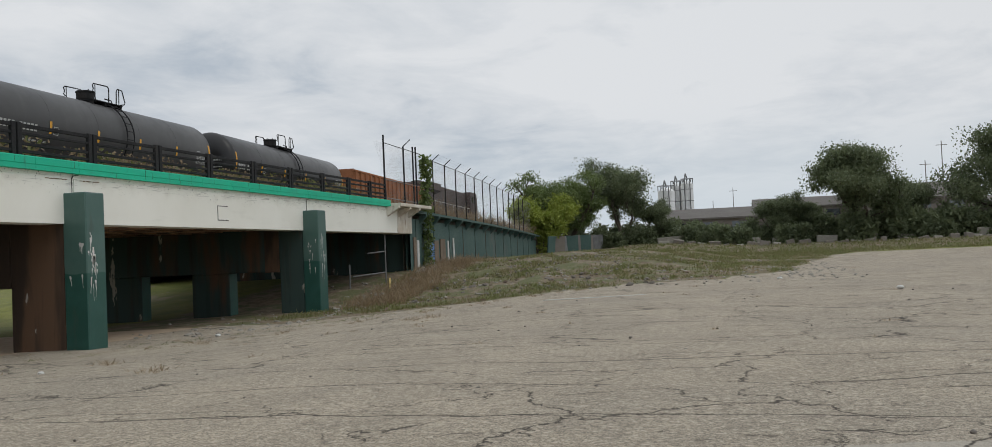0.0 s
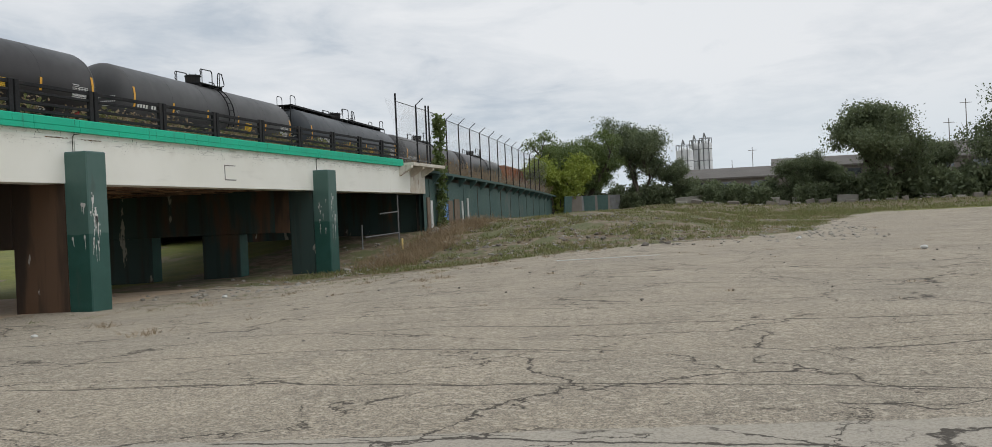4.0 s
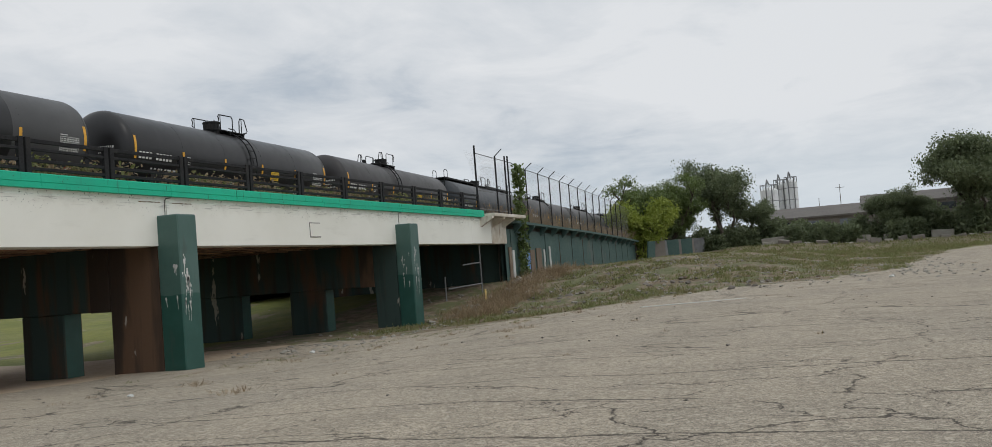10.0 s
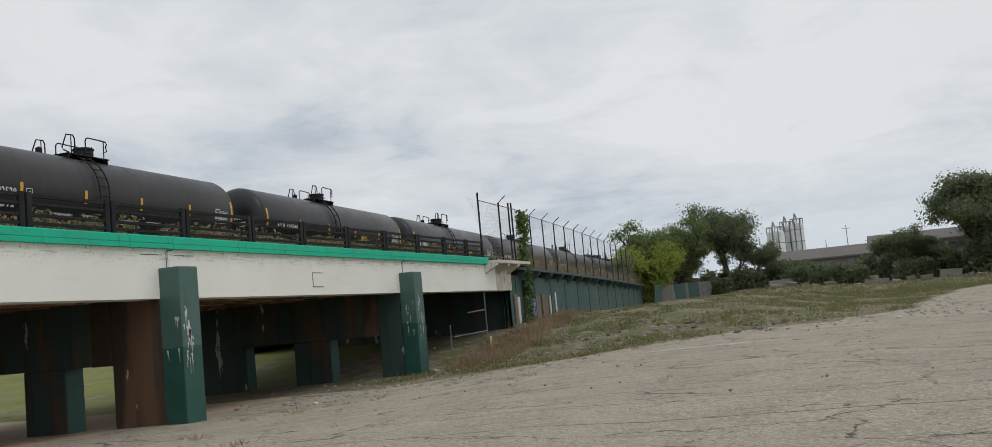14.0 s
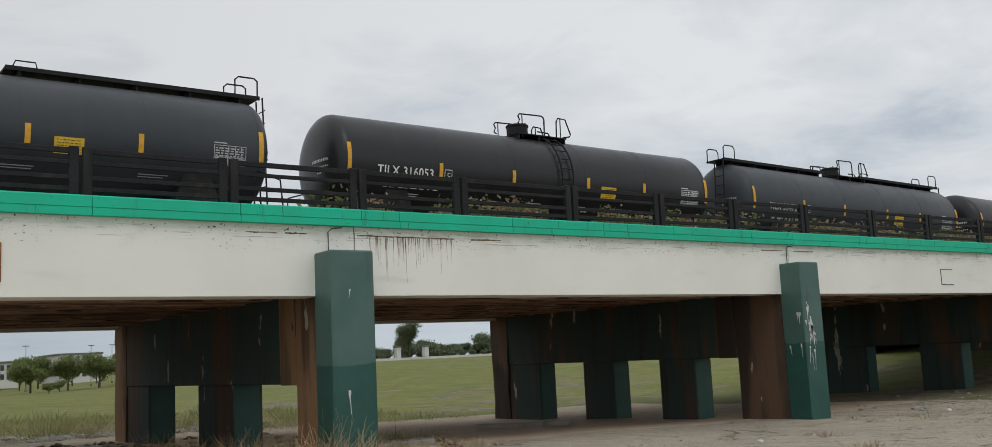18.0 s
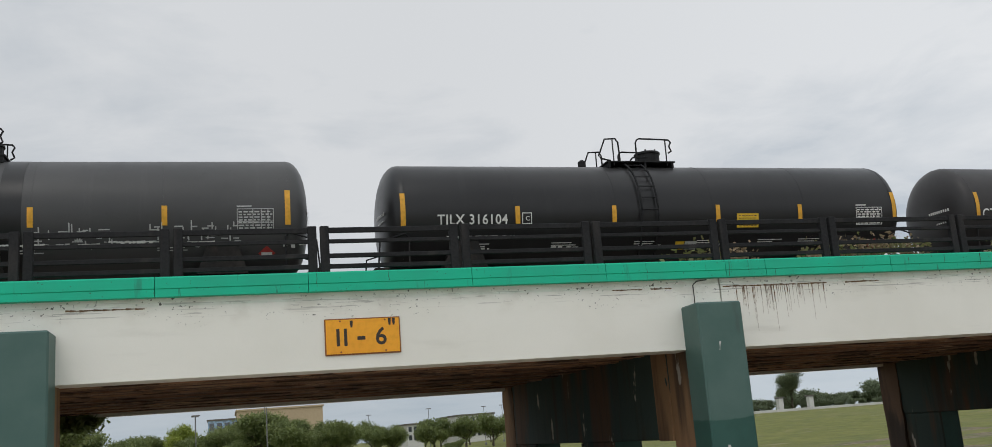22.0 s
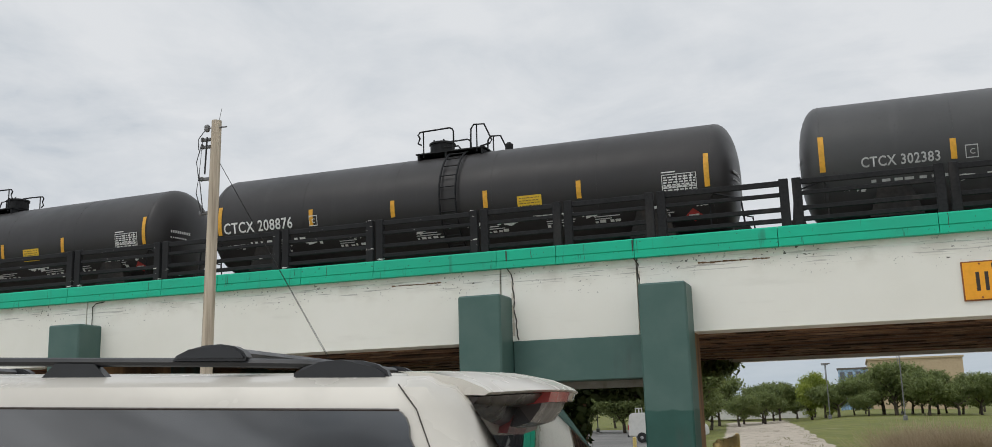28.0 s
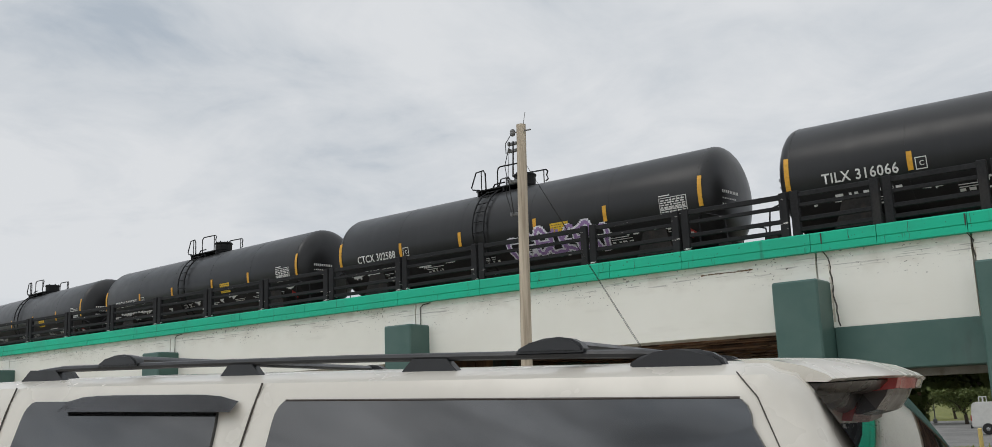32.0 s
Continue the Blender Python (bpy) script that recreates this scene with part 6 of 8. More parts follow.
        # door and panel gaps
        for x, lean in ((0.96, 0.06), (-0.17, 0.03)):
            pb = bmesh.new()
            tube(pb, [on_side(x - 0.02, -1.2, 0.003, side)] + [on_side(x + lean * f ** 1.5, f * 1.08, 0.004 - 0.006 * max(0.0, f - 0.9) * 10, side) for f in np.linspace(0, 1, 9)], 0.0032, 5)
            part("panel_gap", pb, DECAL_INK, suv)
        pb = bmesh.new()
        tube(pb, [on_side(2.805, 0.0, 0.001, side), on_side(2.507, 1.0, 0.001, side), on_side(2.478, 1.05, -0.002, side), on_side(2.455, 1.09, -0.008, side)], 0.0022, 4)
        part("panel_gap", pb, DECAL_INK, suv)
        pb = bmesh.new()
        tube(pb, [on_side(1.14, 0.998, 0.012, side), on_side(1.8, 0.998, 0.012, side), on_side(2.47, 0.998, 0.012, side)], 0.003, 5)
        part("window_trim", pb, CAR_TRIM, suv, "dark trim strip above the quarter glass")
        # roof rail on its feet
        pb = bmesh.new()
        yr, zr = side * 0.70, 1.900
        pts = [(-0.22, yr, zr - 0.045), (-0.14, yr, zr - 0.012), (0.0, yr, zr), (0.6, yr, zr + 0.004), (1.3, yr, zr + 0.004), (2.0, yr, zr - 0.002), (2.2, yr, zr - 0.006), (2.34, yr, zr - 0.022)]
        tube(pb, pts, 0.0115, 8)
        rail = part("roof_rail", pb, CAR_BLACK, suv, "black roof rail")
        for fx, ln in ((-0.10, 0.10), (0.86, 0.07), (1.57, 0.08)):
            pb = bmesh.new()
            prism(pb, [(fx - ln - 0.02, 1.855), (fx - ln * 0.7, zr - 0.002), (fx + ln * 0.7, zr - 0.004), (fx + ln + 0.02, 1.855)], yr - 0.014, yr + 0.014)
            part("rail_foot", pb, CAR_BLACK, rail)
        pb = bmesh.new()
        prism(pb, [(2.167, 1.85), (2.17, 1.872), (2.195, 1.886), (2.235, 1.897), (2.29, 1.903), (2.34, 1.901), (2.38, 1.892), (2.405, 1.877), (2.418, 1.85)], yr - 0.02, yr + 0.02)
        bmesh.ops.bevel(pb, geom=[e for e in pb.edges if abs(e.verts[0].co.y - e.verts[1].co.y) < 0.001], offset=0.008, segments=2, affect="EDGES")
        part("rail_foot", pb, CAR_BLACK, rail, smooth=True)
        # wheels and handles
        for wx in (-1.75, 1.55):
            pb = bmesh.new()
            lathe(pb, [(0.25, side * 0.80 - 0.12), (0.37, side * 0.80 - 0.10), (0.39, side * 0.80), (0.37, side * 0.80 + 0.10), (0.25, side * 0.80 + 0.12)], "y", 24, (wx, 0, 0.39))
            tyre = part("wheel", pb, TYRE, suv)
            pb = bmesh.new()
            lathe(pb, [(0.05, side * 0.92), (0.24, side * 0.915), (0.25, side * 0.90)], "y", 18, (wx, 0, 0.39))
            part("rim", pb, CHROME, tyre)
        for hx in (0.55, -0.5):
            pb = bmesh.new()
            box(pb, hx - 0.1, hx + 0.1, side * 1.02 - 0.015, side * 1.02 + 0.015, 1.02, 1.05, 0.008)
            part("door_handle", pb, CAR_WHITE, suv)
    # cross bars
    for bx in (0.30, 1.95):
        pb = bmesh.new()
        prism(pb, [(bx - 0.045, 1.926), (bx - 0.03, 1.937), (bx, 1.940), (bx + 0.03, 1.937), (bx + 0.045, 1.926), (bx + 0.03, 1.918), (bx - 0.03, 1.918)], -0.66, 0.66)
        bar = part("cross_bar", pb, CAR_BLACK, suv, "black cross bar", smooth=True)
        for s in (-1, 1):
            pb = bmesh.new()
            profile = [(-0.105, 1.902), (-0.095, 1.915), (-0.06, 1.930), (-0.02, 1.940), (0.025, 1.943), (0.06, 1.938), (0.085, 1.926), (0.095, 1.912), (0.092, 1.902)]
            prism(pb, [(bx + a, z) for a, z in profile], s * 0.70 - 0.022, s * 0.70 + 0.022)
            bmesh.ops.bevel(pb, geom=[e for e in pb.edges if abs(e.verts[0].co.y - e.verts[1].co.y) < 0.001], offset=0.006, segments=2, affect="EDGES")
            part("bar_foot", pb, CAR_BLACK, bar, smooth=True)
    # tail: spoiler with its lamp and housing, back glass set into the raked tail
    def across(profile, y0, y1, bow, n=12):
        """Sweeps a closed (x, z) profile across the car, bowed forward at the ends."""
        sb = bmesh.new()
        rings = []
        for k in range(n + 1):
            y = y0 + (y1 - y0) * k / n
            f = (y / 0.74) ** 2
            rings.append([sb.verts.new((x - bow * f * (x > 2.5), y, z - 0.02 * f * (x > 2.5))) for x, z in profile])
        for a, b in zip(rings, rings[1:]):
            for k in range(len(profile)):
                sb.faces.new((a[k], a[(k + 1) % len(profile)], b[(k + 1) % len(profile)], b[k]))
        sb.faces.new(rings[0][::-1])
        sb.faces.new(rings[-1])
        return sb

    spoiler = part("rear_spoiler", across([(2.44, 1.872), (2.52, 1.892), (2.60, 1.889), (2.68, 1.874), (2.735, 1.852), (2.748, 1.842), (2.735, 1.835), (2.60, 1.838), (2.46, 1.838)], -0.66, 0.66, 0.13), CAR_WHITE, suv, "white roof spoiler", smooth=True)
    part("spoiler_underside", across([(2.49, 1.838), (2.60, 1.835), (2.715, 1.831), (2.69, 1.806), (2.60, 1.785), (2.52, 1.778)], -0.645, 0.645, 0.13), CAR_TRIM, spoiler, "grey-brown plastic underside", smooth=True)
    part("lamp_housing", across([(2.56, 1.80), (2.712, 1.822), (2.70, 1.79), (2.66, 1.735), (2.58, 1.73)], -0.22, 0.22, 0.13, 4), CAR_TRIM, spoiler, "grey-brown lamp housing")
    part("brake_lamp", across([(2.66, 1.838), (2.738, 1.836), (2.730, 1.808), (2.66, 1.800)], -0.24, 0.02, 0.13, 6), LAMP_RED, spoiler, "red brake lamp")
    part("lamp_lens", across([(2.67, 1.836), (2.740, 1.834), (2.732, 1.812), (2.67, 1.806)], 0.021, 0.24, 0.13, 6), LAMP_CLEAR, spoiler)
    pb = bmesh.new()
    lines = []
    for z in np.linspace(1.20, 1.80, 9):
        wide = 0.83 - 0.165 * max(0.0, (z - 1.16) / 0.71)
        lines.append([pb.verts.new((suv_tail(z) + 0.04 * (1 - (y / 0.95) ** 2) + 0.008, y, z)) for y in np.linspace(-wide, wide, 13)])
    for p, q_ in zip(lines, lines[1:]):
        for i in range(12):
            pb.faces.new((p[i], p[i + 1], q_[i + 1], q_[i]))
    part("back_glass", pb, CAR_GLASS, suv, "dark back glass", smooth=True)
    pb = bmesh.new()
    prism(pb, [(-2.12, 1.20), (-1.22, 1.80), (-1.24, 1.83), (-2.16, 1.22)], -0.68, 0.68)
    part("windscreen", pb, CAR_GLASS, suv)
    for s in (-1, 1):
        pb = bmesh.new()
        box(pb, 2.72, 2.90, s * 0.88 - 0.07, s * 0.86 + 0.07, 0.85, 1.2, 0.02)
        part("tail_lamp", pb, LAMP_RED, suv)
        pb = bmesh.new()
        box(pb, -1.35, -1.18, s * 1.13 - 0.1, s * 1.13 + 0.1, 1.13, 1.30, 0.04)
        part("door_mirror", pb, CAR_BLACK, suv)
    for x0, x1 in ((-2.95, -2.78), (2.80, 2.95)):
        pb = bmesh.new()
        box(pb, x0, x1, -0.92, 0.92, 0.42, 0.68, 0.04)
        part("bumper", pb, CAR_BLACK, suv)
    pb = bmesh.new()
    prism(pb, [(-1.0, 1.85), (-0.8, 1.86), (-0.88, 1.93), (-0.94, 1.93)], -0.012, 0.012)
    part("aerial_fin", pb, CAR_BLACK, suv)


build_suv()

# ---- utility pole with its cable and guys ----
POLE_X, POLE_Y = -10.05, 14.0
pole = thing("utility_pole", "weathered wooden utility pole with a drop cable and guy wires", "utility pole", (POLE_X, POLE_Y, land(POLE_X, POLE_Y)))
ph = 6.72 - land(POLE_X, POLE_Y)
bm = bmesh.new()
tube(bm, [(-0.14, 0, -0.3), (-0.07, 0.0, ph * 0.5), (0, 0, ph)], 0.108, 14, 0.085)
part("pole", bm, WOOD_GREY, pole, smooth=True)
bm = bmesh.new()
tube(bm, [(-0.13, -0.08, ph - 0.3), (-0.17, -0.07, ph - 0.95)], 0.016, 5)
part("drop_cable", bm, CABLE, pole)
bm = bmesh.new()
for z in (ph - 0.10, ph - 0.14):
    lathe(bm, [(0.03, -0.22), (0.05, -0.20), (0.05, -0.16), (0.03, -0.14)], "x", 8, (0, -0.02, z))
tube(bm, [(-0.22, -0.02, ph - 0.12), (0.22, -0.02, ph - 0.14)], 0.014, 5)
tube(bm, [(0.05, 0, ph), (0.10, 0, ph + 0.22)], 0.006, 4)
part("insulator", bm, GALV, pole)
for z in (ph - 0.32, ph - 0.45, ph - 1.02, ph - 1.62):
    bm = bmesh.new()
    box(bm, -0.28, -0.1, -0.03, 0.03, z - 0.025, z + 0.025, 0.005)
    lathe(bm, [(0.015, z - 0.04), (0.032, z - 0.025), (0.032, z + 0.025), (0.015, z + 0.04)], "z", 8, (-0.26, -0.03, 0))
    part("cable_bracket", bm, GALV, pole)
for k, (x0, x1, z0, z1) in enumerate(((-0.26, -0.30, -0.40, -1.05), (-0.24, -0.20, -0.30, -1.62), (-0.30, -0.24, -0.95, -1.6), (-0.18, -0.32, -0.14, -0.5))):
    bm = bmesh.new()
    tube(bm, [(x0, -0.05, ph + z0), ((x0 + x1) / 2 - 0.05, -0.09, ph + (z0 + z1) / 2), (x1, -0.05, ph + z1)], 0.009, 4)
    part("loose_wire", bm, CABLE, pole)
for off in (0.0, 0.025):
    bm = bmesh.new()
    tube(bm, [(0.06, 0.02, ph - 0.75), (0.70 + off, 2.3, ph - 3.7), (1.45 + off, 4.9, -0.1)], 0.0055, 4)
    part("guy_wire", bm, CABLE, pole)


# ---- plants ----
def leaf_cloud(rng, centres, spread, n, size):
    """n small leaves scattered about the centres, thinning outwards."""
    k = rng.integers(0, len(centres), n)
    d = np.clip(rng.normal(size=(n, 3)), -2.1, 2.1) * (0.64, 0.64, 0.42)
    c = centres[k] + d * spread[k][:, None]
    u = rng.normal(size=(n, 3)) * (1, 1, 0.6)
    u /= np.linalg.norm(u, axis=1, keepdims=True)
    v = np.cross(u, rng.normal(size=(n, 3)))
    v /= np.linalg.norm(v, axis=1, keepdims=True) + 1e-6
    s = size * rng.uniform(0.6, 1.3, (n, 1))
    return c, u * s * 0.5, v * s * 0.75


def tree(seed, height, radius, leaves, size, material, label, clear=0.25, squat=1.0, clump=1.0, deep=3):
    """A tree at the origin: forking trunk, limbs, and a broken crown of leaves at the twig ends."""
    rng = np.random.default_rng(seed)
    t = thing("tree", label, "tree")
    bm = bmesh.new()
    tips, spread = [], []

    def limb(p, d, length, r, depth):
        pts = [p]
        for _ in range(3):
            d = (d + Vector(rng.normal(0, 0.16 if depth else 0.03, 3)) + Vector((0, 0, 0.05))).normalized()
            pts.append(pts[-1] + d * length / 3)
        tube(bm, pts, r, 6 if depth < 2 else 4, r * 0.6)
        if depth >= deep or length < 0.03 * height:
            tips.append(pts[-1])
            spread.append(radius * clump * rng.uniform(0.16, 0.34))
            return
        if depth >= 1:
            tips.append(pts[2])
            spread.append(radius * clump * rng.uniform(0.14, 0.26))
        for i in range(int(rng.integers(3, 5))):
            a = rng.uniform(0, 6.283)
            out = Vector((math.cos(a), math.sin(a), rng.uniform(0.0, 0.75) * squat))
            limb(pts[-1] if i else pts[2], (d * 0.45 + out.normalized() * 0.9).normalized(), length * rng.uniform(0.55, 0.8), r * 0.55, depth + 1)

    limb(Vector((0, 0, -0.2)), Vector((0, 0, 1)), height * (clear + 0.12), height * 0.022, 0)
    pts = np.array([list(p) for p in tips])
    spr = np.array(spread)
    # bring the crown to its height and width
    flat_r = np.quantile(np.hypot(pts[:, 0], pts[:, 1]), 0.9) + 1e-3
    lo, hi = pts[:, 2].min(), np.quantile(pts[:, 2], 0.94)
    fx, fz = (radius - spr.mean()) / flat_r, (height * (1 - clear) - 2 * spr.mean()) / (hi - lo + 1e-3)
    z0 = height * clear + spr.mean()
    for v in bm.verts:
        v.co.x *= fx
        v.co.y *= fx
        if v.co.z > lo:
            v.co.z = z0 + (v.co.z - lo) * fz
        elif v.co.z > 0:
            v.co.z *= z0 / lo
    pts[:, 0] *= fx
    pts[:, 1] *= fx
    pts[:, 2] = z0 + (pts[:, 2] - lo) * fz
    part("trunk", bm, BARK, t)
    c, u, v = leaf_cloud(rng, pts, spr, leaves, size)
    ob = new("crown", quads("crown", c, u, v, material))
    ob.parent = t
    return t


def shrub(seed, height, radius, leaves, size, material, label, category="shrub", name="shrub"):
    """A low bush: several stems from the ground under a ragged mass of leaves."""
    rng = np.random.default_rng(seed)
    t = thing(name, label, category)
    bm = bmesh.new()
    tips, spread = [], []
    for i in range(9):
        a = rng.uniform(0, 6.283)
        r = radius * rng.uniform(0.2, 0.85)
        h = height * rng.uniform(0.45, 0.92) * (1 - 0.35 * r / radius)
        p = Vector((r * math.cos(a), r * math.sin(a), h))
        tube(bm, [(p.x * 0.15, p.y * 0.15, -0.1), (p.x * 0.6, p.y * 0.6, h * 0.55), p], 0.035 * height / 3, 4, 0.01)
        tips += [list(p), [p.x * 0.7, p.y * 0.7, h * 0.55], [p.x * 0.9, p.y * 0.9, h * 0.3]]
        spread += [height * 0.2, height * 0.24, height * 0.24]
    part("stems", bm, BARK, t)
    c, u, v = leaf_cloud(rng, np.array(tips), np.array(spread), leaves, size)
    c[:, 2] = np.abs(c[:, 2])
    ob = new("foliage", quads("foliage", c, u, v, material))
    ob.parent = t
    return t


def place(proto, x, y, turn=0.0, scale=1.0, z=None, tall=1.0, used=set()):
    """Puts a thing or a copy of it on the ground."""
    m = pose(x, y, land(x, y) if z is None else z, 0, 0, turn) @ Matrix.Diagonal((scale, scale, scale * tall, 1))
    if proto.name in used:
        return copy_thing(proto, m)
    used.add(proto.name)
    proto.matrix_basis = m
    return proto


oak_a = tree(11, 11.2, 5.6, 34000, 0.15, LEAF_DARK, "tall broad-leaved tree with an open crown", 0.14, 1.2, 0.72, 4)
oak_b = tree(2, 11.0, 7.2, 42000, 0.15, LEAF_DARK, "wide dark-leaved tree by the far lot edge", 0.14, 1.2, 0.65, 4)
round_a = tree(3, 8.0, 6.3, 19000, 0.22, LEAF_STREET, "broad green street tree in full leaf", 0.15, 0.62, 0.78, 4)
round_b = tree(4, 8.0, 6.0, 19000, 0.22, LEAF_STREET, "spreading street tree in full leaf", 0.17, 0.7, 0.76, 4)
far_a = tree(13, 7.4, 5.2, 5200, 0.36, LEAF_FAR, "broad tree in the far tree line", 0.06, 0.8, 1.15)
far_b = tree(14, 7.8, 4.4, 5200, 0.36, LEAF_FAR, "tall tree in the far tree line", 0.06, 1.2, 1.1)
light_a = tree(5, 5.2, 2.4, 14000, 0.12, LEAF_LIGHT, "yellow-green young tree in full leaf", 0.06, 0.8)
slim_a = tree(16, 8.2, 4.9, 15000, 0.22, LEAF_STREET, "slim street tree with an uneven crown", 0.16, 0.9, 0.8, 4)
lean_a = tree(6, 9.2, 4.2, 36000, 0.13, LEAF_MID, "leafy tree beside the retaining wall", 0.06, 0.9)
shrub_a = shrub(7, 4.2, 3.4, 5600, 0.23, LEAF_DARK, "dark overgrown shrub at the lot edge")
shrub_b = shrub(8, 3.2, 3.0, 5400, 0.21, LEAF_DARK, "dark dense shrub at the lot edge")

# by the wall and the lot's east edge
place(lean_a, 119, 22.2, 0, 0.95)
place(lean_a, 124, 20.2, 120, 1.0)
place(lean_a, 132, 21.8, 220, 1.0)
place(light_a, 113, 22.6, 30, 1.3)
place(light_a, 116, 20.9, 200, 1.0)
place(oak_a, 129, 14.6, 170, 0.94)
place(oak_a, 131, 10.8, 90, 0.5)
place(oak_b, 131, -15.0, 0, 1.04)
place(oak_b, 129, -31.8, 160, 1.2)
place(oak_a, 134, -22.5, 200, 0.7)
place(oak_a, 132, -4.6, 40, 0.62, tall=0.9)
place(oak_b, 136, -8.0, 40, 0.5, tall=0.9)
random.seed(21)
for i in range(26):
    y = 9.5 - 1.75 * i + random.uniform(-0.6, 0.6)
    place(shrub_a if i % 2 else shrub_b, 131 + random.uniform(-2.5, 3.5), y, random.uniform(0, 360), random.uniform(0.75, 1.05) * (1.0 if y > -8 else 1.25))
for x, y, s in ((127, 16.0, 0.7), (130, 12.5, 0.8), (134, 14.5, 0.9), (139, 12.0, 0.9), (128, 19, 0.9), (138, 17, 1.0)):
    place(shrub_a, x, y, 40 * s, s)

# north side: street trees, an avenue beyond the field
random.seed(22)
for x, y, s in ((-2.4, 130, 0.56), (1.0, 128, 0.61), (4.2, 131, 0.77), (7.6, 127, 0.84), (10.9, 129, 0.91), (13.6, 132, 0.81), (-0.6, 139, 0.58), (3.0, 141, 0.72), (6.4, 140, 0.84), (9.6, 142, 0.91), (12.2, 139, 0.87), (0.8, 150, 0.58), (5.0, 152, 0.72), (8.2, 151, 0.77), (11.4, 153, 0.78), (15.2, 150, 0.68)):
    place((round_b, round_a, slim_a)[int(abs(x) * 7) % 3], x, y, random.uniform(0, 360), s, tall=random.uniform(0.95, 1.06))
for x, y, s in ((-12.9, 88, 1.01), (-15.5, 96, 0.94), (-14.8, 108, 0.91), (-13.4, 122, 0.83), (-11.8, 134, 0.79), (-10.2, 142, 0.76), (-16.5, 128, 0.94), (-19, 112, 0.98), (-8.6, 154, 0.79), (-17.8, 104, 0.98), (-14.6, 138, 0.87), (-11.6, 150, 0.83), (-10.8, 126, 0.72), (-6.4, 160, 0.76), (-4.0, 156, 0.72)):
    place(slim_a if int(abs(x) * 10) % 3 == 0 else round_a, x, y, random.uniform(0, 360), s, tall=random.uniform(0.95, 1.1))
place(light_a, -5.6, 132, 0, 0.8)
place(light_a, -4.2, 138, 90, 0.72)
for x, y, s in ((18.8, 178, 0.6), (22.0, 158, 0.76), (25.4, 159, 0.68), (28.4, 180, 0.55), (31.8, 158, 0.80), (36.7, 157, 0.74), (41.4, 158, 0.78), (46.6, 162, 0.74), (50.2, 176, 0.7), (55, 165, 0.8), (58.4, 178, 0.72), (63, 170, 0.8), (67, 180, 0.8), (34, 150, 0.28), (30.4, 140, 0.25), (20.4, 196, 0.62), (24.2, 204, 0.7), (29.0, 200, 0.62), (33.4, 204, 0.66), (38.4, 200, 0.6), (42.8, 206, 0.68), (48.0, 202, 0.62), (53.0, 204, 0.66)):
    place(slim_a if int(x * 3) % 2 else round_b, x, y, random.uniform(0, 360), s, tall=random.uniform(1.0, 1.14) if s > 0.3 else 0.9)
for x in range(-60, -20, 5):
    place(round_a, x + random.uniform(-1, 1), 128 + random.uniform(-5, 5), random.uniform(0, 360), random.uniform(0.8, 1.0))
for x in range(-78, -18, 5):
    place(round_b, x, 106 + random.uniform(-4, 4), random.uniform(0, 360), random.uniform(0.7, 0.9))
place(oak_a, 121.5, 200, 30, 0.66, tall=1.2)
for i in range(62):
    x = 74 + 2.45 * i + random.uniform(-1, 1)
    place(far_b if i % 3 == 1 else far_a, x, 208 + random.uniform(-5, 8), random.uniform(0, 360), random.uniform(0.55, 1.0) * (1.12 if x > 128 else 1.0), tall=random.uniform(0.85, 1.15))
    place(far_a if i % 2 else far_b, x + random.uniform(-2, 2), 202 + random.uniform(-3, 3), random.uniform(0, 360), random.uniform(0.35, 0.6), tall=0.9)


def tufts(name, spots, blades, height, material, label, category, spread=0.16, lean=0.5, width=0.012, seed=0):
    """Sprays of thin upright blades, all as one stuff object."""
    rng = np.random.default_rng(seed)
    base = np.repeat(np.array(spots), blades, axis=0)
    n = len(base)
    h = height * rng.uniform(0.4, 1.1, (n, 1)) * base[:, 3:4]
    off = rng.normal(0, spread, (n, 2)) * base[:, 3:4]
    foot = np.column_stack([base[:, 0] + off[:, 0], base[:, 1] + off[:, 1], base[:, 2]])
    d = np.column_stack([rng.normal(0, lean, n) + off[:, 0] * 1.5, rng.normal(0, lean, n) + off[:, 1] * 1.5, np.ones(n)])
    d /= np.linalg.norm(d, axis=1, keepdims=True)
    a = rng.uniform(0, 6.283, n)
    side = np.column_stack([np.cos(a), np.sin(a), np.zeros(n)]) * width
    me = quads(name, foot + d * h / 2, side, d * h / 2, material)
    return tagged(new(name, me), label, category, kind="stuff")


def scatter(rng, n, x0, x1, y0, y1, keep=lambda x, y: True, s0=0.6, s1=1.3):
    out = []
    while len(out) < n:
        x, y = rng.uniform(x0, x1), rng.uniform(y0, y1)
        if keep(x, y):
            out.append((x, y, land(x, y) - 0.02, rng.uniform(s0, s1)))
    return out


def on_bank(x, y):
    return bank_depth(x, y) > 0.2


rg = np.random.default_rng(31)
tufts("dry_grass", scatter(rg, 2600, 36, 100, -12, 20, on_bank), 8, 0.13, DRY_STEM, "dry brown grass on the dirt bank", "grass", 0.2, 0.8, 0.012, 1)
tufts("green_weeds", scatter(rg, 5200, 36, 110, -12, 20, lambda x, y: on_bank(x, y) and noise.noise((x * 0.25, y * 0.25, 1)) > -0.08), 12, 0.24, GREEN_STEM, "green weeds on the dirt bank", "weeds", 0.2, 0.7, 0.018, 2)
tufts("field_grass", scatter(rg, 2600, 92, 124, -60, 14, (lambda x, y: x + 0.25 * y > 94)), 8, 0.34, GREEN_STEM, "straggling grass at the far lot edge", "grass", 0.3, 0.5, 0.03, 3)
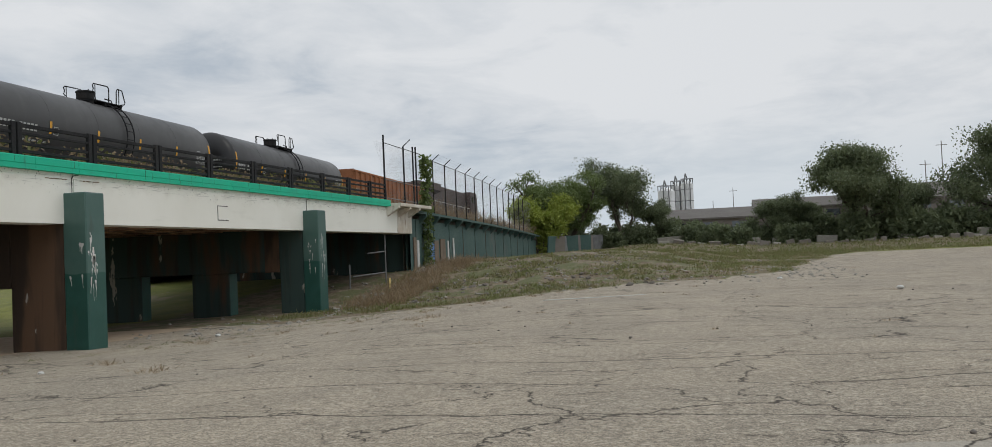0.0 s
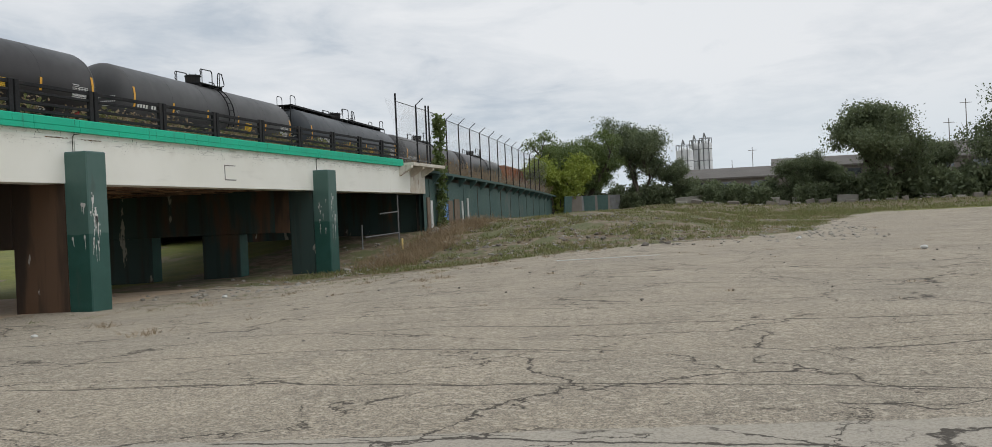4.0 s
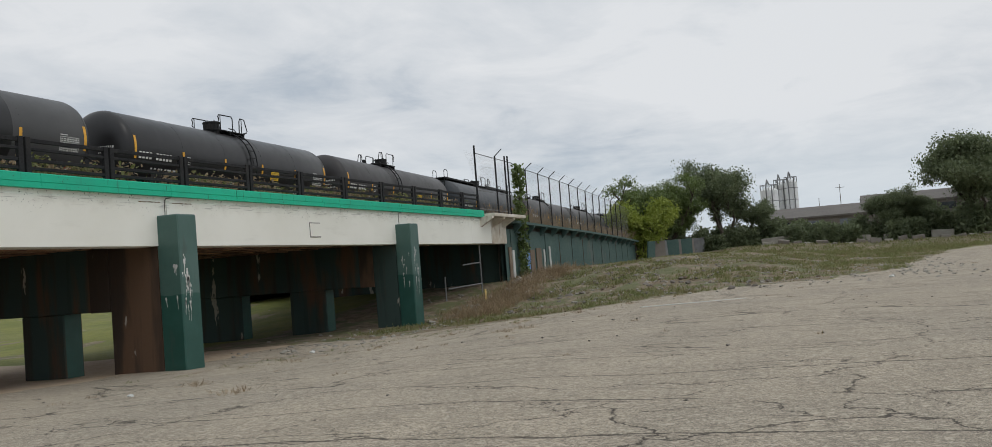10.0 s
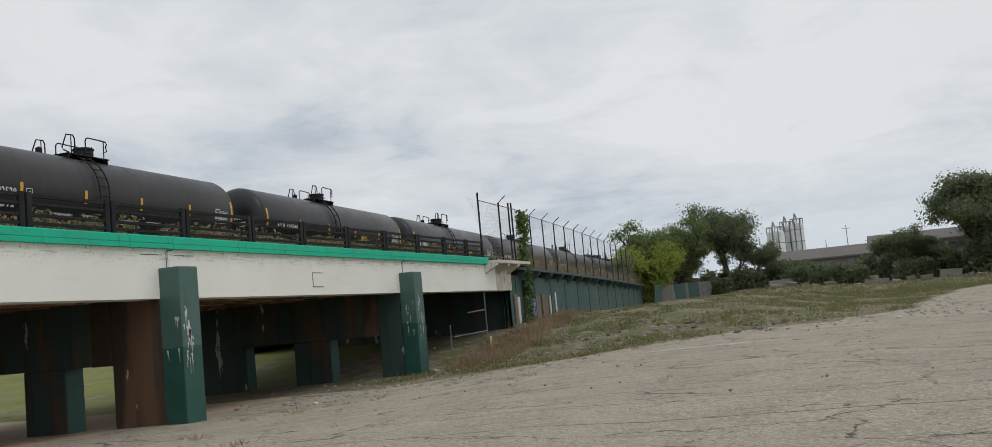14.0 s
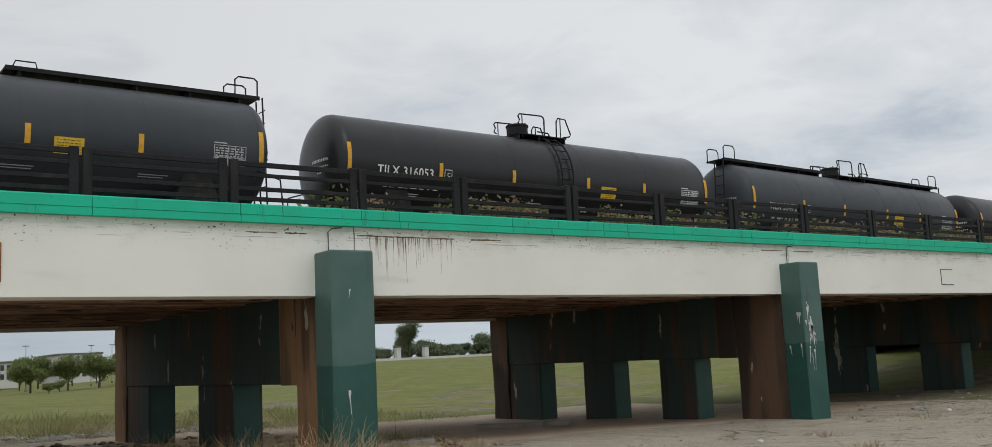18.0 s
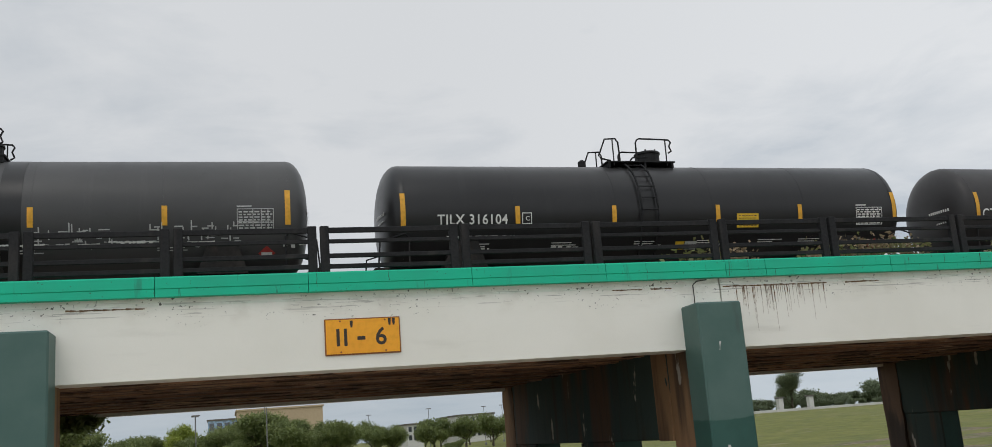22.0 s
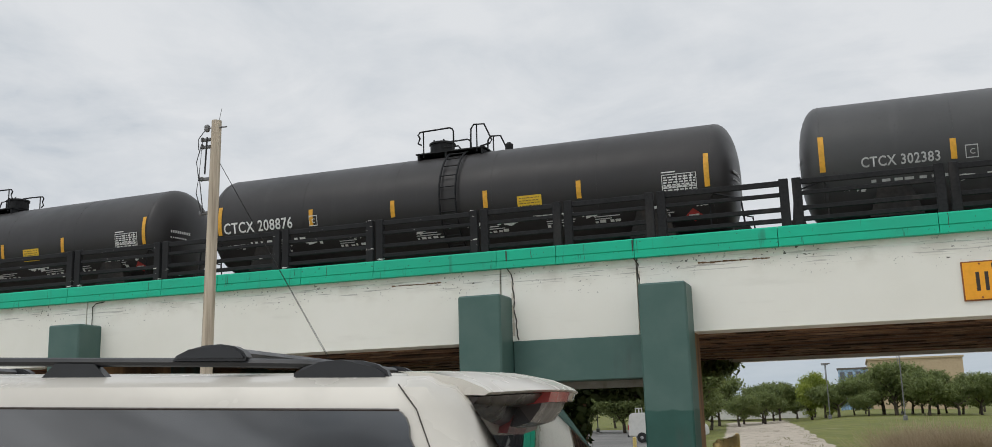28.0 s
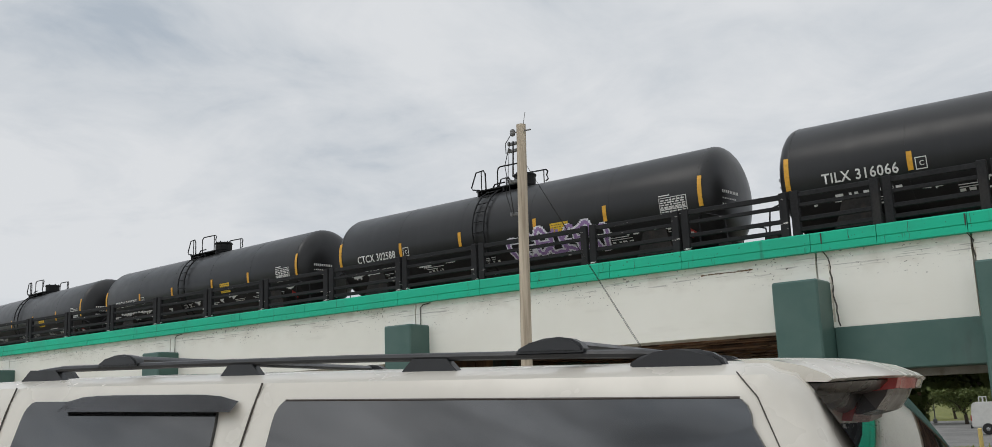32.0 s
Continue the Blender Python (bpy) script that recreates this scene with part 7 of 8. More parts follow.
# weeds that grow from cracks in the lot
spots = scatter(rg, 70, 14, 60, -14, 18.5, lambda x, y: not on_bank(x, y), 0.5, 1.0)
for k in range(46):
    x = 24 + 0.42 * k
    y = 17.6 - 0.40 * k * 0.62 + 0.5 * math.sin(k)
    spots.append((x, y, land(x, y), 0.7 + 0.5 * (k % 3) / 3))
for x, y in ((18.4, 13.5), (28.3, 9.6), (28.8, 9.2), (15.0, 10.2)):
    spots += [(x + 0.2 * i, y + 0.1 * i, land(x, y), 1.4) for i in range(3)]
tufts("crack_weeds", spots, 16, 0.11, DRY_STEM, "dry weeds in the cracks of the lot", "weeds", 0.13, 0.9, 0.008, 4)
spots = []
for k in range(85):
    f = rg.random()
    x, y = 23 + 24 * f + rg.normal(0, 0.8), 18.8 - 13.5 * f ** 1.5 + rg.normal(0, 0.9)
    spots.append((x, y, land(x, y) - 0.01, rg.uniform(0.4, 1.2)))
tufts("lot_stalks", spots[:40], 14, 0.13, DRY_STEM, "dry weed stalks along the edge of the lot", "weeds", 0.12, 1.0, 0.006, 24)
tufts("lot_weeds", spots[30:], 22, 0.14, GREEN_STEM, "ragged green weeds along the edge of the lot", "weeds", 0.16, 1.1, 0.008, 14)
spots = []
for k in range(260):
    f = rg.random()
    x, y = 45 + 22 * f + rg.normal(0, 0.4), 17.2 + 1.2 * f + rg.normal(0, 0.7)
    spots.append((x, y, land(x, y) - 0.02, rg.uniform(0.5, 1.3)))
tufts("crest_brush", spots, 44, 0.62, DRY_STEM, "dead brown brush along the crest of the bank", "brush", 0.22, 0.9, 0.012, 15)
# straw-coloured brush at the pier and along the drive
tufts("dry_brush", [(x, y, land(x, y), s) for x, y, s in ((9.1, 18.7, 1.2), (9.5, 18.4, 1.3), (8.6, 18.9, 1.0), (8.0, 19.2, 0.8), (10.2, 18.6, 0.8), (7.0, 20.5, 0.9), (5.4, 22, 0.7), (9.0, 22.5, 0.9), (8.3, 26, 0.8))], 110, 0.8, STRAW, "straw-coloured brush at the foot of the pier", "brush", 0.3, 0.9, 0.004, 5)
tufts("dry_brush", [(x, y, land(x, y), s) for x, y, s in ((7.6, 19.6, 0.8), (6.6, 19.5, 0.6), (5.6, 20.4, 0.6), (8.8, 20.3, 0.9), (7.7, 23.2, 1.2), (6.4, 22.4, 0.7), (11.4, 18.5, 0.6), (12.4, 18.3, 0.5))], 80, 0.6, STRAW, "low tangle of straw on the dirt by the pier", "brush", 0.5, 1.5, 0.004, 35)
tufts("dry_bush", scatter(rg, 140, 0.2, 6.4, 41.0, 47.5, lambda x, y: ((x - 3.1) / 2.9) ** 2 + ((y - 44) / 3.2) ** 2 < 0.75 + 0.5 * noise.noise((x * 0.9, y * 0.9, 0)), 0.5, 1.15), 80, 1.35, BRUSH, "large dry brown bush beside the drive", "bush", 0.42, 0.45, 0.007, 6)
tufts("drive_weeds", scatter(rg, 620, 4.2, 26, 37.6, 60), 16, 0.36, FIELD_STEM, "rank weeds beside the drive", "weeds", 0.34, 0.8, 0.014, 7)
tufts("drive_weeds", scatter(rg, 200, 3.5, 22, 36.8, 50), 16, 0.55, BRUSH, "dry pale weeds beside the drive", "weeds", 0.34, 0.9, 0.006, 17)
tufts("drive_weeds", scatter(rg, 60, 6.0, 24, 38.5, 58), 40, 0.7, FIELD_STEM, "tall green weeds in the field", "weeds", 0.22, 0.45, 0.02, 27)
tufts("pier_litter", scatter(rg, 420, 3.5, 15, 19.6, 24.5), 14, 0.14, STRAW, "dead weeds and litter on the dirt by the pier", "weeds", 0.26, 1.4, 0.007, 28)
tufts("pier_weeds", scatter(rg, 46, 4.5, 15, 20.2, 25.5), 26, 0.42, GREEN_STEM, "ragged green weeds on the dirt by the pier", "weeds", 0.2, 0.8, 0.006, 29)
tufts("drive_edge_grass", scatter(rg, 90, -4.0, -2.2, 33.5, 40, lambda x, y: abs(x + 2.9 + 0.11 * (y - 36)) < 0.9), 24, 0.2, LEAF_LIGHT, "green grass along the bollards", "grass", 0.25, 0.6, 0.016, 30)
tufts("crack_weeds", scatter(rg, 42, -5.5, 4.0, 37, 70, lambda x, y: abs(x + 1.6 + 0.105 * (y - 30)) < 2.6), 12, 0.16, GREEN_STEM, "weeds in the cracks of the drive", "weeds", 0.16, 1.0, 0.012, 18)
tufts("bollard_grass", scatter(rg, 260, -13, -4.2, 38.5, 45.5, (lambda x, y: x < -4.4 - 0.118 * (y - 38))), 22, 0.22, LEAF_LIGHT, "green grass by the bollards", "grass", 0.3, 0.5, 0.02, 8)
# weeds behind the railing on the bridge and on the embankment
for mat, lab, sd, n in ((GREEN_STEM, "leafy green weeds behind the bridge railing", 9, 5200), (DRY_STEM, "dry seeding weeds behind the bridge railing", 19, 6000)):
    rows_ = [(x, 21.2 + rg.uniform(-0.3, 0.8), 4.95 + rg.uniform(0.0, 0.65), rg.uniform(0.2, 0.42)) for x in np.arange(10.5, 56, 0.16) if noise.noise((x * 0.35, sd, 0)) > -0.05]
    c, u, v = leaf_cloud(rg, np.array([r[:3] for r in rows_]), np.array([r[3] for r in rows_]), n, 0.075)
    tagged(new("bridge_weeds", quads("bridge_weeds", c, u, v, mat)), lab, "weeds", kind="stuff")
    tufts("bridge_stalks", [(r[0], r[1], 4.66, 1.0) for r in rows_], 5, 0.85, mat, lab.replace("weeds", "stalks"), "weeds", 0.15, 0.3, 0.008, sd)
spots = [(*edge(r, 1.2 + rg.uniform(-0.4, 0.9))[:2], head_z(r) - 0.1, rg.uniform(0.7, 1.3)) for r in np.arange(62, 112, 0.25)]
tufts("embankment_weeds", spots, 24, 1.3, DRY_STEM, "tall dry weeds behind the fence", "weeds", 0.25, 0.3, 0.02, 10)


def vine(name, pts, spread, n, size, label):
    rng = np.random.default_rng(len(pts) + n)
    t = thing(name, label, "vine")
    bm = bmesh.new()
    tube(bm, pts, 0.03, 5, 0.015)
    part("stem", bm, BARK, t)
    line = np.array([list(Vector(a).lerp(Vector(b), f)) for a, b in zip(pts, pts[1:]) for f in np.linspace(0, 1, 8)])
    c, u, v = leaf_cloud(rng, line, np.full(len(line), spread), n, size)
    ob = new("leaves", quads("leaves", c, u, v, LEAF_MID))
    ob.parent = t


vx, vy, _ = edge(62.4, -0.35)
vine("climbing_vine", [(vx, vy, 0.9), (vx + 0.2, vy, 3.0), (vx - 0.1, vy, 5.0), (vx + 0.3, vy, 7.0), (vx + 0.1, vy, 8.1)], 0.30, 1150, 0.15, "green vine climbing the fence and wall")
vine("hanging_ivy", [(-8.4, 30.1, -0.6), (-8.35, 30.0, 1.0), (-8.3, 30.0, 2.4), (-7.4, 30.3, 2.35), (-6.4, 30.3, 2.3), (-5.4, 30.4, 2.4)], 0.42, 3600, 0.16, "dark ivy hanging under the bridge")
vine("hanging_ivy", [(-5.1, FAR_FACE + 0.2, 3.0), (-4.6, FAR_FACE + 0.2, 2.95), (-4.1, FAR_FACE + 0.3, 3.05)], 0.34, 700, 0.15, "dark ivy hanging from the bridge edge")

# ---- rubble and kerbs ----
def slab(name, x, y, lx, ly, h, turn, material, label, tilt=0.0):
    bm = bmesh.new()
    box(bm, -lx / 2, lx / 2, -ly / 2, ly / 2, -0.1, h, 0.02)
    for v in bm.verts:
        v.co += Vector(noise.noise_vector(v.co * 3 + Vector((x, y, 0)))) * 0.015
    ob = solo(name, bm, material, label, name.replace("_", " "))
    ob.matrix_basis = pose(x, y, land(x, y), tilt, tilt * 0.5, turn)


slab("concrete_kerb", 9.4, 18.55, 4.4, 0.22, 0.14, -14, CONCRETE, "worn concrete kerb at the foot of the pier")
slab("concrete_kerb", 6.2, 19.75, 1.5, 0.3, 0.12, 24, CONCRETE, "broken piece of kerb lying in the dead weeds")
slab("concrete_kerb", 12.6, 21.8, 2.4, 0.5, 0.10, 6, CONCRETE, "low concrete kerb under the bridge")
slab("concrete_kerb", 21.4, 27.9, 3.2, 0.3, 0.14, -42, CONCRETE, "low concrete kerb under the bridge")
slab("concrete_kerb", 44.4, 19.0, 1.6, 0.3, 0.08, 30, CONCRETE, "low concrete kerb by the last pier")
random.seed(41)


def rubble(name, spots, label, material, big=0.35):
    bm = bmesh.new()
    for x, y, *_, s in spots:
        r = random.uniform(0.25, 1.0) * big * s
        before = len(bm.verts)
        res = bmesh.ops.create_icosphere(bm, subdivisions=1, radius=r, matrix=pose(x, y, land(x, y) + 0.1 * r, random.uniform(0, 90), random.uniform(0, 90), random.uniform(0, 360)))
        for v in res["verts"]:
            v.co.z = land(x, y) + (v.co.z - land(x, y)) * 0.6
            v.co += Vector((random.uniform(-1, 1), random.uniform(-1, 1), random.uniform(-1, 1))) * r * 0.22
    return solo(name, bm, material, label, "rubble", kind="stuff")


rubble("rubble", [(58 + 14 * random.random(), 17.5 + 2.2 * random.random(), 1.0) for _ in range(60)] + [(46 + 16 * random.random(), 16.6 + 2.4 * random.random(), 0.8) for _ in range(90)], "broken concrete along the top of the bank", CONCRETE)
rubble("rubble", [(44 + 22 * random.random(), 3 + 15 * random.random(), 0.55) for _ in range(260)], "dark broken lumps on the dirt bank", GREY_WALL)
rubble("rubble", [(6.5 + 8 * random.random(), 37.5 + 3.5 * random.random(), 0.8) for _ in range(120)], "broken concrete beside the drive", CONCRETE)
rubble("pier_rubble", [(4.6 + 10 * random.random(), 19.8 + 15 * random.random(), 0.45) for _ in range(230)], "brown clods and broken lumps on the dirt by the pier", CLOD)
rubble("pier_rubble", [(4.6 + 10 * random.random(), 19.4 + 16 * random.random(), 0.36) for _ in range(150)], "pale broken concrete on the dirt by the pier", CONCRETE)
rubble("gravel", [(30 + 26 * random.random(), 17 + 4 * random.random() * random.random() * 2 - 0.1, 0.35) for _ in range(260)], "scattered stones below the bank", CONCRETE)
rubble("gravel", [(43 + 40 * random.random(), -6 + 22 * random.random(), 0.32) for _ in range(1100)], "stones scattered over the bank", CONCRETE)
rubble("gravel", [(8 + 34 * random.random(), -14 + 32 * random.random(), 0.12) for _ in range(160)], "loose stones on the lot", GREY_WALL)
rubble("bank_rubble", scatter(rg, 520, 42, 84, 0, 19, on_bank, 0.3, 1.0), "pale broken stones strewn over the dirt bank", CONCRETE, 0.17)
rubble("bank_rubble", scatter(rg, 420, 40, 80, 0, 19, on_bank, 0.3, 1.0), "brown clods strewn over the dirt bank", BROWN_BOARD, 0.2)
for x, y, s in ((33.9, -5.1, 0.12), (30.2, 17.4, 0.10), (16.8, 13.9, 0.07), (45.5, -1.8, 0.12)):
    bm = bmesh.new()
    bmesh.ops.create_icosphere(bm, subdivisions=2, radius=s)
    for v in bm.verts:
        v.co += Vector(noise.noise_vector(v.co * 5)) * s * 0.4
        v.co.z *= 0.7
    ob = solo("stone", bm, PALE_WALL, "pale stone lying on the lot", "stone")
    ob.matrix_basis = pose(x, y, land(x, y) + s * 0.4)
bm = bmesh.new()
box(bm, -1.9, 1.9, -0.05, 0.05, 0.0, 0.03, 0.01)
ob = solo("faded_stripe", bm, PALE_WALL, "faded pale kerb stripe on the lot", "kerb")
ob.matrix_basis = pose(34.5, 5.0, land(34.5, 5.0) - 0.01, 0, 0, -62)

# pipe frame and post in the east span
frame_pipe = thing("pipe_frame", "galvanised pipe fence remains under the bridge", "fence")
for pts in ([(55.6, 20.4, -0.2), (55.6, 20.4, 3.0)], [(52.6, 21.5, -0.5), (52.6, 21.5, 1.3)], [(52.8, 21.4, 0.6), (55.6, 20.4, 0.75)], [(54.2, 21, 1.9), (55.6, 20.4, 2.0)]):
    bm = bmesh.new()
    tube(bm, [(x, y, z + 0.0) for x, y, z in pts], 0.045, 6)
    part("pipe", bm, GALV, frame_pipe)
bm = bmesh.new()
box(bm, -0.09, 0.09, -0.05, 0.05, -0.1, 0.75, 0.01)
ob = solo("marker_post", bm, BOLLARD, "short pale marker post by the bank", "post")
ob.matrix_basis = pose(51.2, 18.6, land(51.2, 18.6), 0, 0, 20)

# ---- far east: silos, sheds, blocks, poles ----
def silo(x, y, r, z1, label):
    s = thing("silo", label, "silo", (x, y, land(x, y)), 0, "silos")
    bm = bmesh.new()
    lathe(bm, [(r, 0), (r, z1), (r * 0.5, z1 + 0.5), (0.1, z1 + 0.6)], "z", 24)
    part("shell", bm, SILO_WHITE, s, smooth=True)
    for z in np.arange(1.5, z1, 2.2):
        bm = bmesh.new()
        lathe(bm, [(r + 0.01, z - 0.05), (r + 0.05, z), (r + 0.01, z + 0.05)], "z", 24)
        part("hoop", bm, GALV, s)
    for k in range(10):
        a = k * 0.628
        bm = bmesh.new()
        tube(bm, [(r * math.cos(a), r * math.sin(a), z1), (r * math.cos(a), r * math.sin(a), z1 + 1.0)], 0.05, 4)
        part("rail_post", bm, GALV, s)
    bm = bmesh.new()
    tube(bm, [(r * math.cos(a), r * math.sin(a), z1 + 1.0) for a in np.linspace(0, 6.28, 20)], 0.05, 4)
    part("guard_rail", bm, GALV, s)
    bm = bmesh.new()
    tube(bm, [(-r - 0.25, 0.4, 0), (-r - 0.25, 0.4, z1 + 0.6), (-r * 0.7, 0.2, z1 + 1.9), (-r * 0.1, 0, z1 + 1.2)], 0.14, 6)
    tube(bm, [(-r - 0.12, -0.6, 0), (-r - 0.12, -0.6, z1 + 0.8)], 0.10, 4)
    part("pipe", bm, GALV, s)
    return s


silo(190, 12.2, 1.6, 11.9 - land(190, 12.2), "pale steel storage silo behind the sheds")
silo(195, 10.4, 1.2, 13.0 - land(195, 10.4), "tall pale steel storage silo")
silo(193, 8.4, 1.15, 13.2 - land(193, 8.4), "tall pale steel storage silo")


def shed(x0, x1, y0, y1, eave, ridge, label, mat=GREY_WALL):
    s = thing("shed", label, "building", ((x0 + x1) / 2, (y0 + y1) / 2, 0))
    hx, hy = (x1 - x0) / 2, (y1 - y0) / 2
    bm = bmesh.new()
    box(bm, -hx, hx, -hy, hy, -1, eave)
    part("wall", bm, mat, s)
    bm = bmesh.new()
    prism(bm, [(-hx - 0.4, eave), (-hx - 0.4, eave + 0.25), (0, ridge), (hx + 0.4, eave + 0.25), (hx + 0.4, eave)], -hy - 0.4, hy + 0.4)
    part("roof", bm, GREY_ROOF, s)
    for k in range(int(hy * 2 / 5)):
        y = -hy + 2.5 + 5 * k
        bm = bmesh.new()
        box(bm, -hx - 0.06, -hx + 0.02, y - 1.2, y + 1.2, eave - 1.6, eave - 0.5)
        part("window", bm, DARK_GLASS, s)
    return s


shed(165, 190, -3.4, 11.6, 5.6, 7.8, "low grey-brown industrial shed with a shallow roof")
shed(178, 200, -24.0, -3.8, 7.2, 9.4, "grey-brown industrial shed behind the trees")
shed(170, 196, -37.0, -20.0, 7.4, 10.6, "grey-brown shed with a pitched roof")
shed(175, 200, -75, -42, 6.0, 8.0, "long low shed behind the trees")
random.seed(51)
for i in range(34):
    y = 10 - 1.5 * i
    bm = bmesh.new()
    box(bm, -0.35, 0.35, -random.uniform(0.25, 0.8), random.uniform(0.25, 0.8), -0.3, random.uniform(0.1, 0.8), 0.05, pose(0, 0, 0, random.uniform(-14, 14), random.uniform(-10, 10)))
    ob = solo("concrete_block", bm, CONCRETE if i % 3 == 1 else GREY_WALL, "weathered concrete barrier block at the lot edge", "concrete block", "blocks along the lot edge")
    ob.matrix_basis = pose(125.5 + random.uniform(-2.5, 1.0), y, land(125, y) - 0.28, 0, 0, random.uniform(-15, 15))
for i in range(9):
    bm = bmesh.new()
    box(bm, -0.12, 0.12, -1.9, random.uniform(0.3, 1.9), -0.2, random.uniform(0.5, 1.0), 0.05)
    ob = solo("broken_wall", bm, CONCRETE, "broken low concrete wall under the shrubs", "wall", "broken wall panels")
    ob.matrix_basis = pose(128.5, 8.0 - 4.6 * i, land(128.5, 8.0 - 4.6 * i), random.uniform(-4, 4), 0, random.uniform(-4, 4))
# leaning graffiti panels at the end of the retaining wall
for i in range(9):
    x, y = 111.5 + 2.0 * i, 20.6 - 0.48 * i
    bm = bmesh.new()
    box(bm, -0.95, 0.95, -0.08, 0.08, -0.2, 2.6 - 0.1 * i, 0.02)
    ob = solo("wall_panel", bm, (WALL_GREEN, GREY_WALL, GALV, WALL_GREEN, GREY_ROOF)[i % 5], "leaning sprayed wall panel beyond the retaining wall", "wall panel", "leaning wall panels")
    ob.matrix_basis = pose(x, y, land(x, y) - 0.05, random.uniform(-6, 6), 0, -14 - 45 * (i % 2))


def power_pole(x, y, top, label, arms=1, material=GREY_WALL):
    p = thing("power_pole", label, "pole", (x, y, land(x, y)))
    h = top - land(x, y)
    bm = bmesh.new()
    tube(bm, [(0, 0, 0), (0, 0, h)], 0.10, 6, 0.06)
    part("pole", bm, material, p)
    for k in range(arms):
        bm = bmesh.new()
        box(bm, -0.04, 0.04, -0.8, 0.8, h - 0.66 - 0.9 * k, h - 0.58 - 0.9 * k)
        part("cross_arm", bm, material, p)


for x, y, top in ((200, -0.1, 12.4), (210, 4.0, 10.5), (160, -30.8, 15.6), (160, -28.4, 12.8), (205, 18.0, 11.5)):
    power_pole(x, y, top, "far wooden power pole behind the sheds", 1 if top > 11 else 0)


# ---- north: lamps, van, bollards, buildings ----
def street_lamp(x, y, top, label, arm=1.2):
    p = thing("street_lamp", label, "street lamp", (x, y, land(x, y)), 0, "lamps beyond the bridge")
    h = top - land(x, y)
    bm = bmesh.new()
    lathe(bm, [(0.2, 0), (0.2, 0.4), (0.065, 0.45), (0.045, h)], "z", 10)
    part("pole", bm, GALV, p)
    bm = bmesh.new()
    box(bm, -0.35 * arm, 0.35 * arm, -0.12, 0.12, h - 0.02, h + 0.10, 0.03)
    part("lamp_head", bm, GREY_ROOF, p)


street_lamp(5.2, 140, 8.5, "tall thin grey lamp post in the field")
street_lamp(-4.63, 170, 7.7, "far grey lamp post", 1.6)
street_lamp(-27.5, 110, 3.2, "white lamp post in the car park")
for x, y, t in ((3.9, 100, 6.5), (-3.2, 121, 6.05), (34.5, 175, 6.6), (45.8, 180, 6.5), (26, 190, 6.6), (52, 190, 6.8), (-40, 105, 6.0)):
    street_lamp(x, y, t, "far grey lamp post", 1.4)


def van():
    v = thing("van", "white work van with a roof rack parked in the car park", "van", (-12.85, 72.0, land(-12.85, 72)), 0)
    bm = bmesh.new()
    prism(bm, [(-2.7, 0.45), (-2.72, 1.2), (-2.6, 2.0), (-2.4, 2.08), (0.9, 2.08), (1.7, 1.35), (2.6, 1.15), (2.72, 0.75), (2.7, 0.45)], -0.98, 0.98)
    bmesh.ops.bevel(bm, geom=bm.edges[:], offset=0.06, segments=2, affect="EDGES")
    part("body", bm, PALE_WALL, v, smooth=True)
    bm = bmesh.new()
    prism(bm, [(0.35, 1.3), (0.35, 1.85), (0.85, 1.85), (1.45, 1.35)], -0.99, 0.99)
    part("door_glass", bm, DARK_GLASS, v)
    for x in (-1.75, 1.75):
        for y in (-0.9, 0.9):
            bm = bmesh.new()
            lathe(bm, [(0.2, y - 0.11), (0.36, y - 0.09), (0.36, y + 0.09), (0.2, y + 0.11)], "y", 20, (x, 0, 0.36))
            w = part("wheel", bm, TYRE, v)
            bm = bmesh.new()
            lathe(bm, [(0.04, y * 1.125), (0.2, y * 1.12)], "y", 14, (x, 0, 0.36))
            part("hub", bm, CHROME, w)
    bm = bmesh.new()
    box(bm, -2.8, -2.7, -0.95, 0.95, 0.4, 0.62, 0.02)
    part("bumper", bm, CAR_BLACK, v)
    bm = bmesh.new()
    for x in (-2.2, -2.0):
        tube(bm, [(x, -0.6, 2.05), (x, -0.6, 2.4), (x, 0.6, 2.4), (x, 0.6, 2.05)], 0.03, 5)
    part("roof_rack", bm, PALE_WALL, v)
    for y in (-0.9, 0.9):
        bm = bmesh.new()
        box(bm, -2.74, -2.68, y - 0.06, y + 0.06, 0.9, 1.25)
        part("tail_lamp", bm, LAMP_RED, v)


van()
random.seed(61)
for i, (x, y, h) in enumerate(((-2.98, 22.3, 1.08), (-3.22, 24.6, 1.12), (-3.42, 27.4, 1.12), (-3.62, 30.0, 1.14), (-3.80, 32.4, 1.14), (-3.98, 34.6, 1.14), (-4.18, 36.9, 1.14), (-9.4, 44.0, 0.9))):
    b = thing("bollard", "worn yellow steel bollard beside the drive", "bollard", (x, y, land(x, y)), 0, "yellow bollards")
    bm = bmesh.new()
    lathe(bm, [(0.085, -0.2), (0.085, h - 0.03), (0.06, h), (0.01, h + 0.01)], "z", 14)
    part("post", bm, BOLLARD, b, smooth=True)
bm = bmesh.new()
tube(bm, [(-3.22, 24.6, 0.25), (-3.98, 34.6, 0.25)], 0.05, 6)
solo("bollard_rail", bm, BOLLARD, "yellow pipe rail between bollards", "rail")


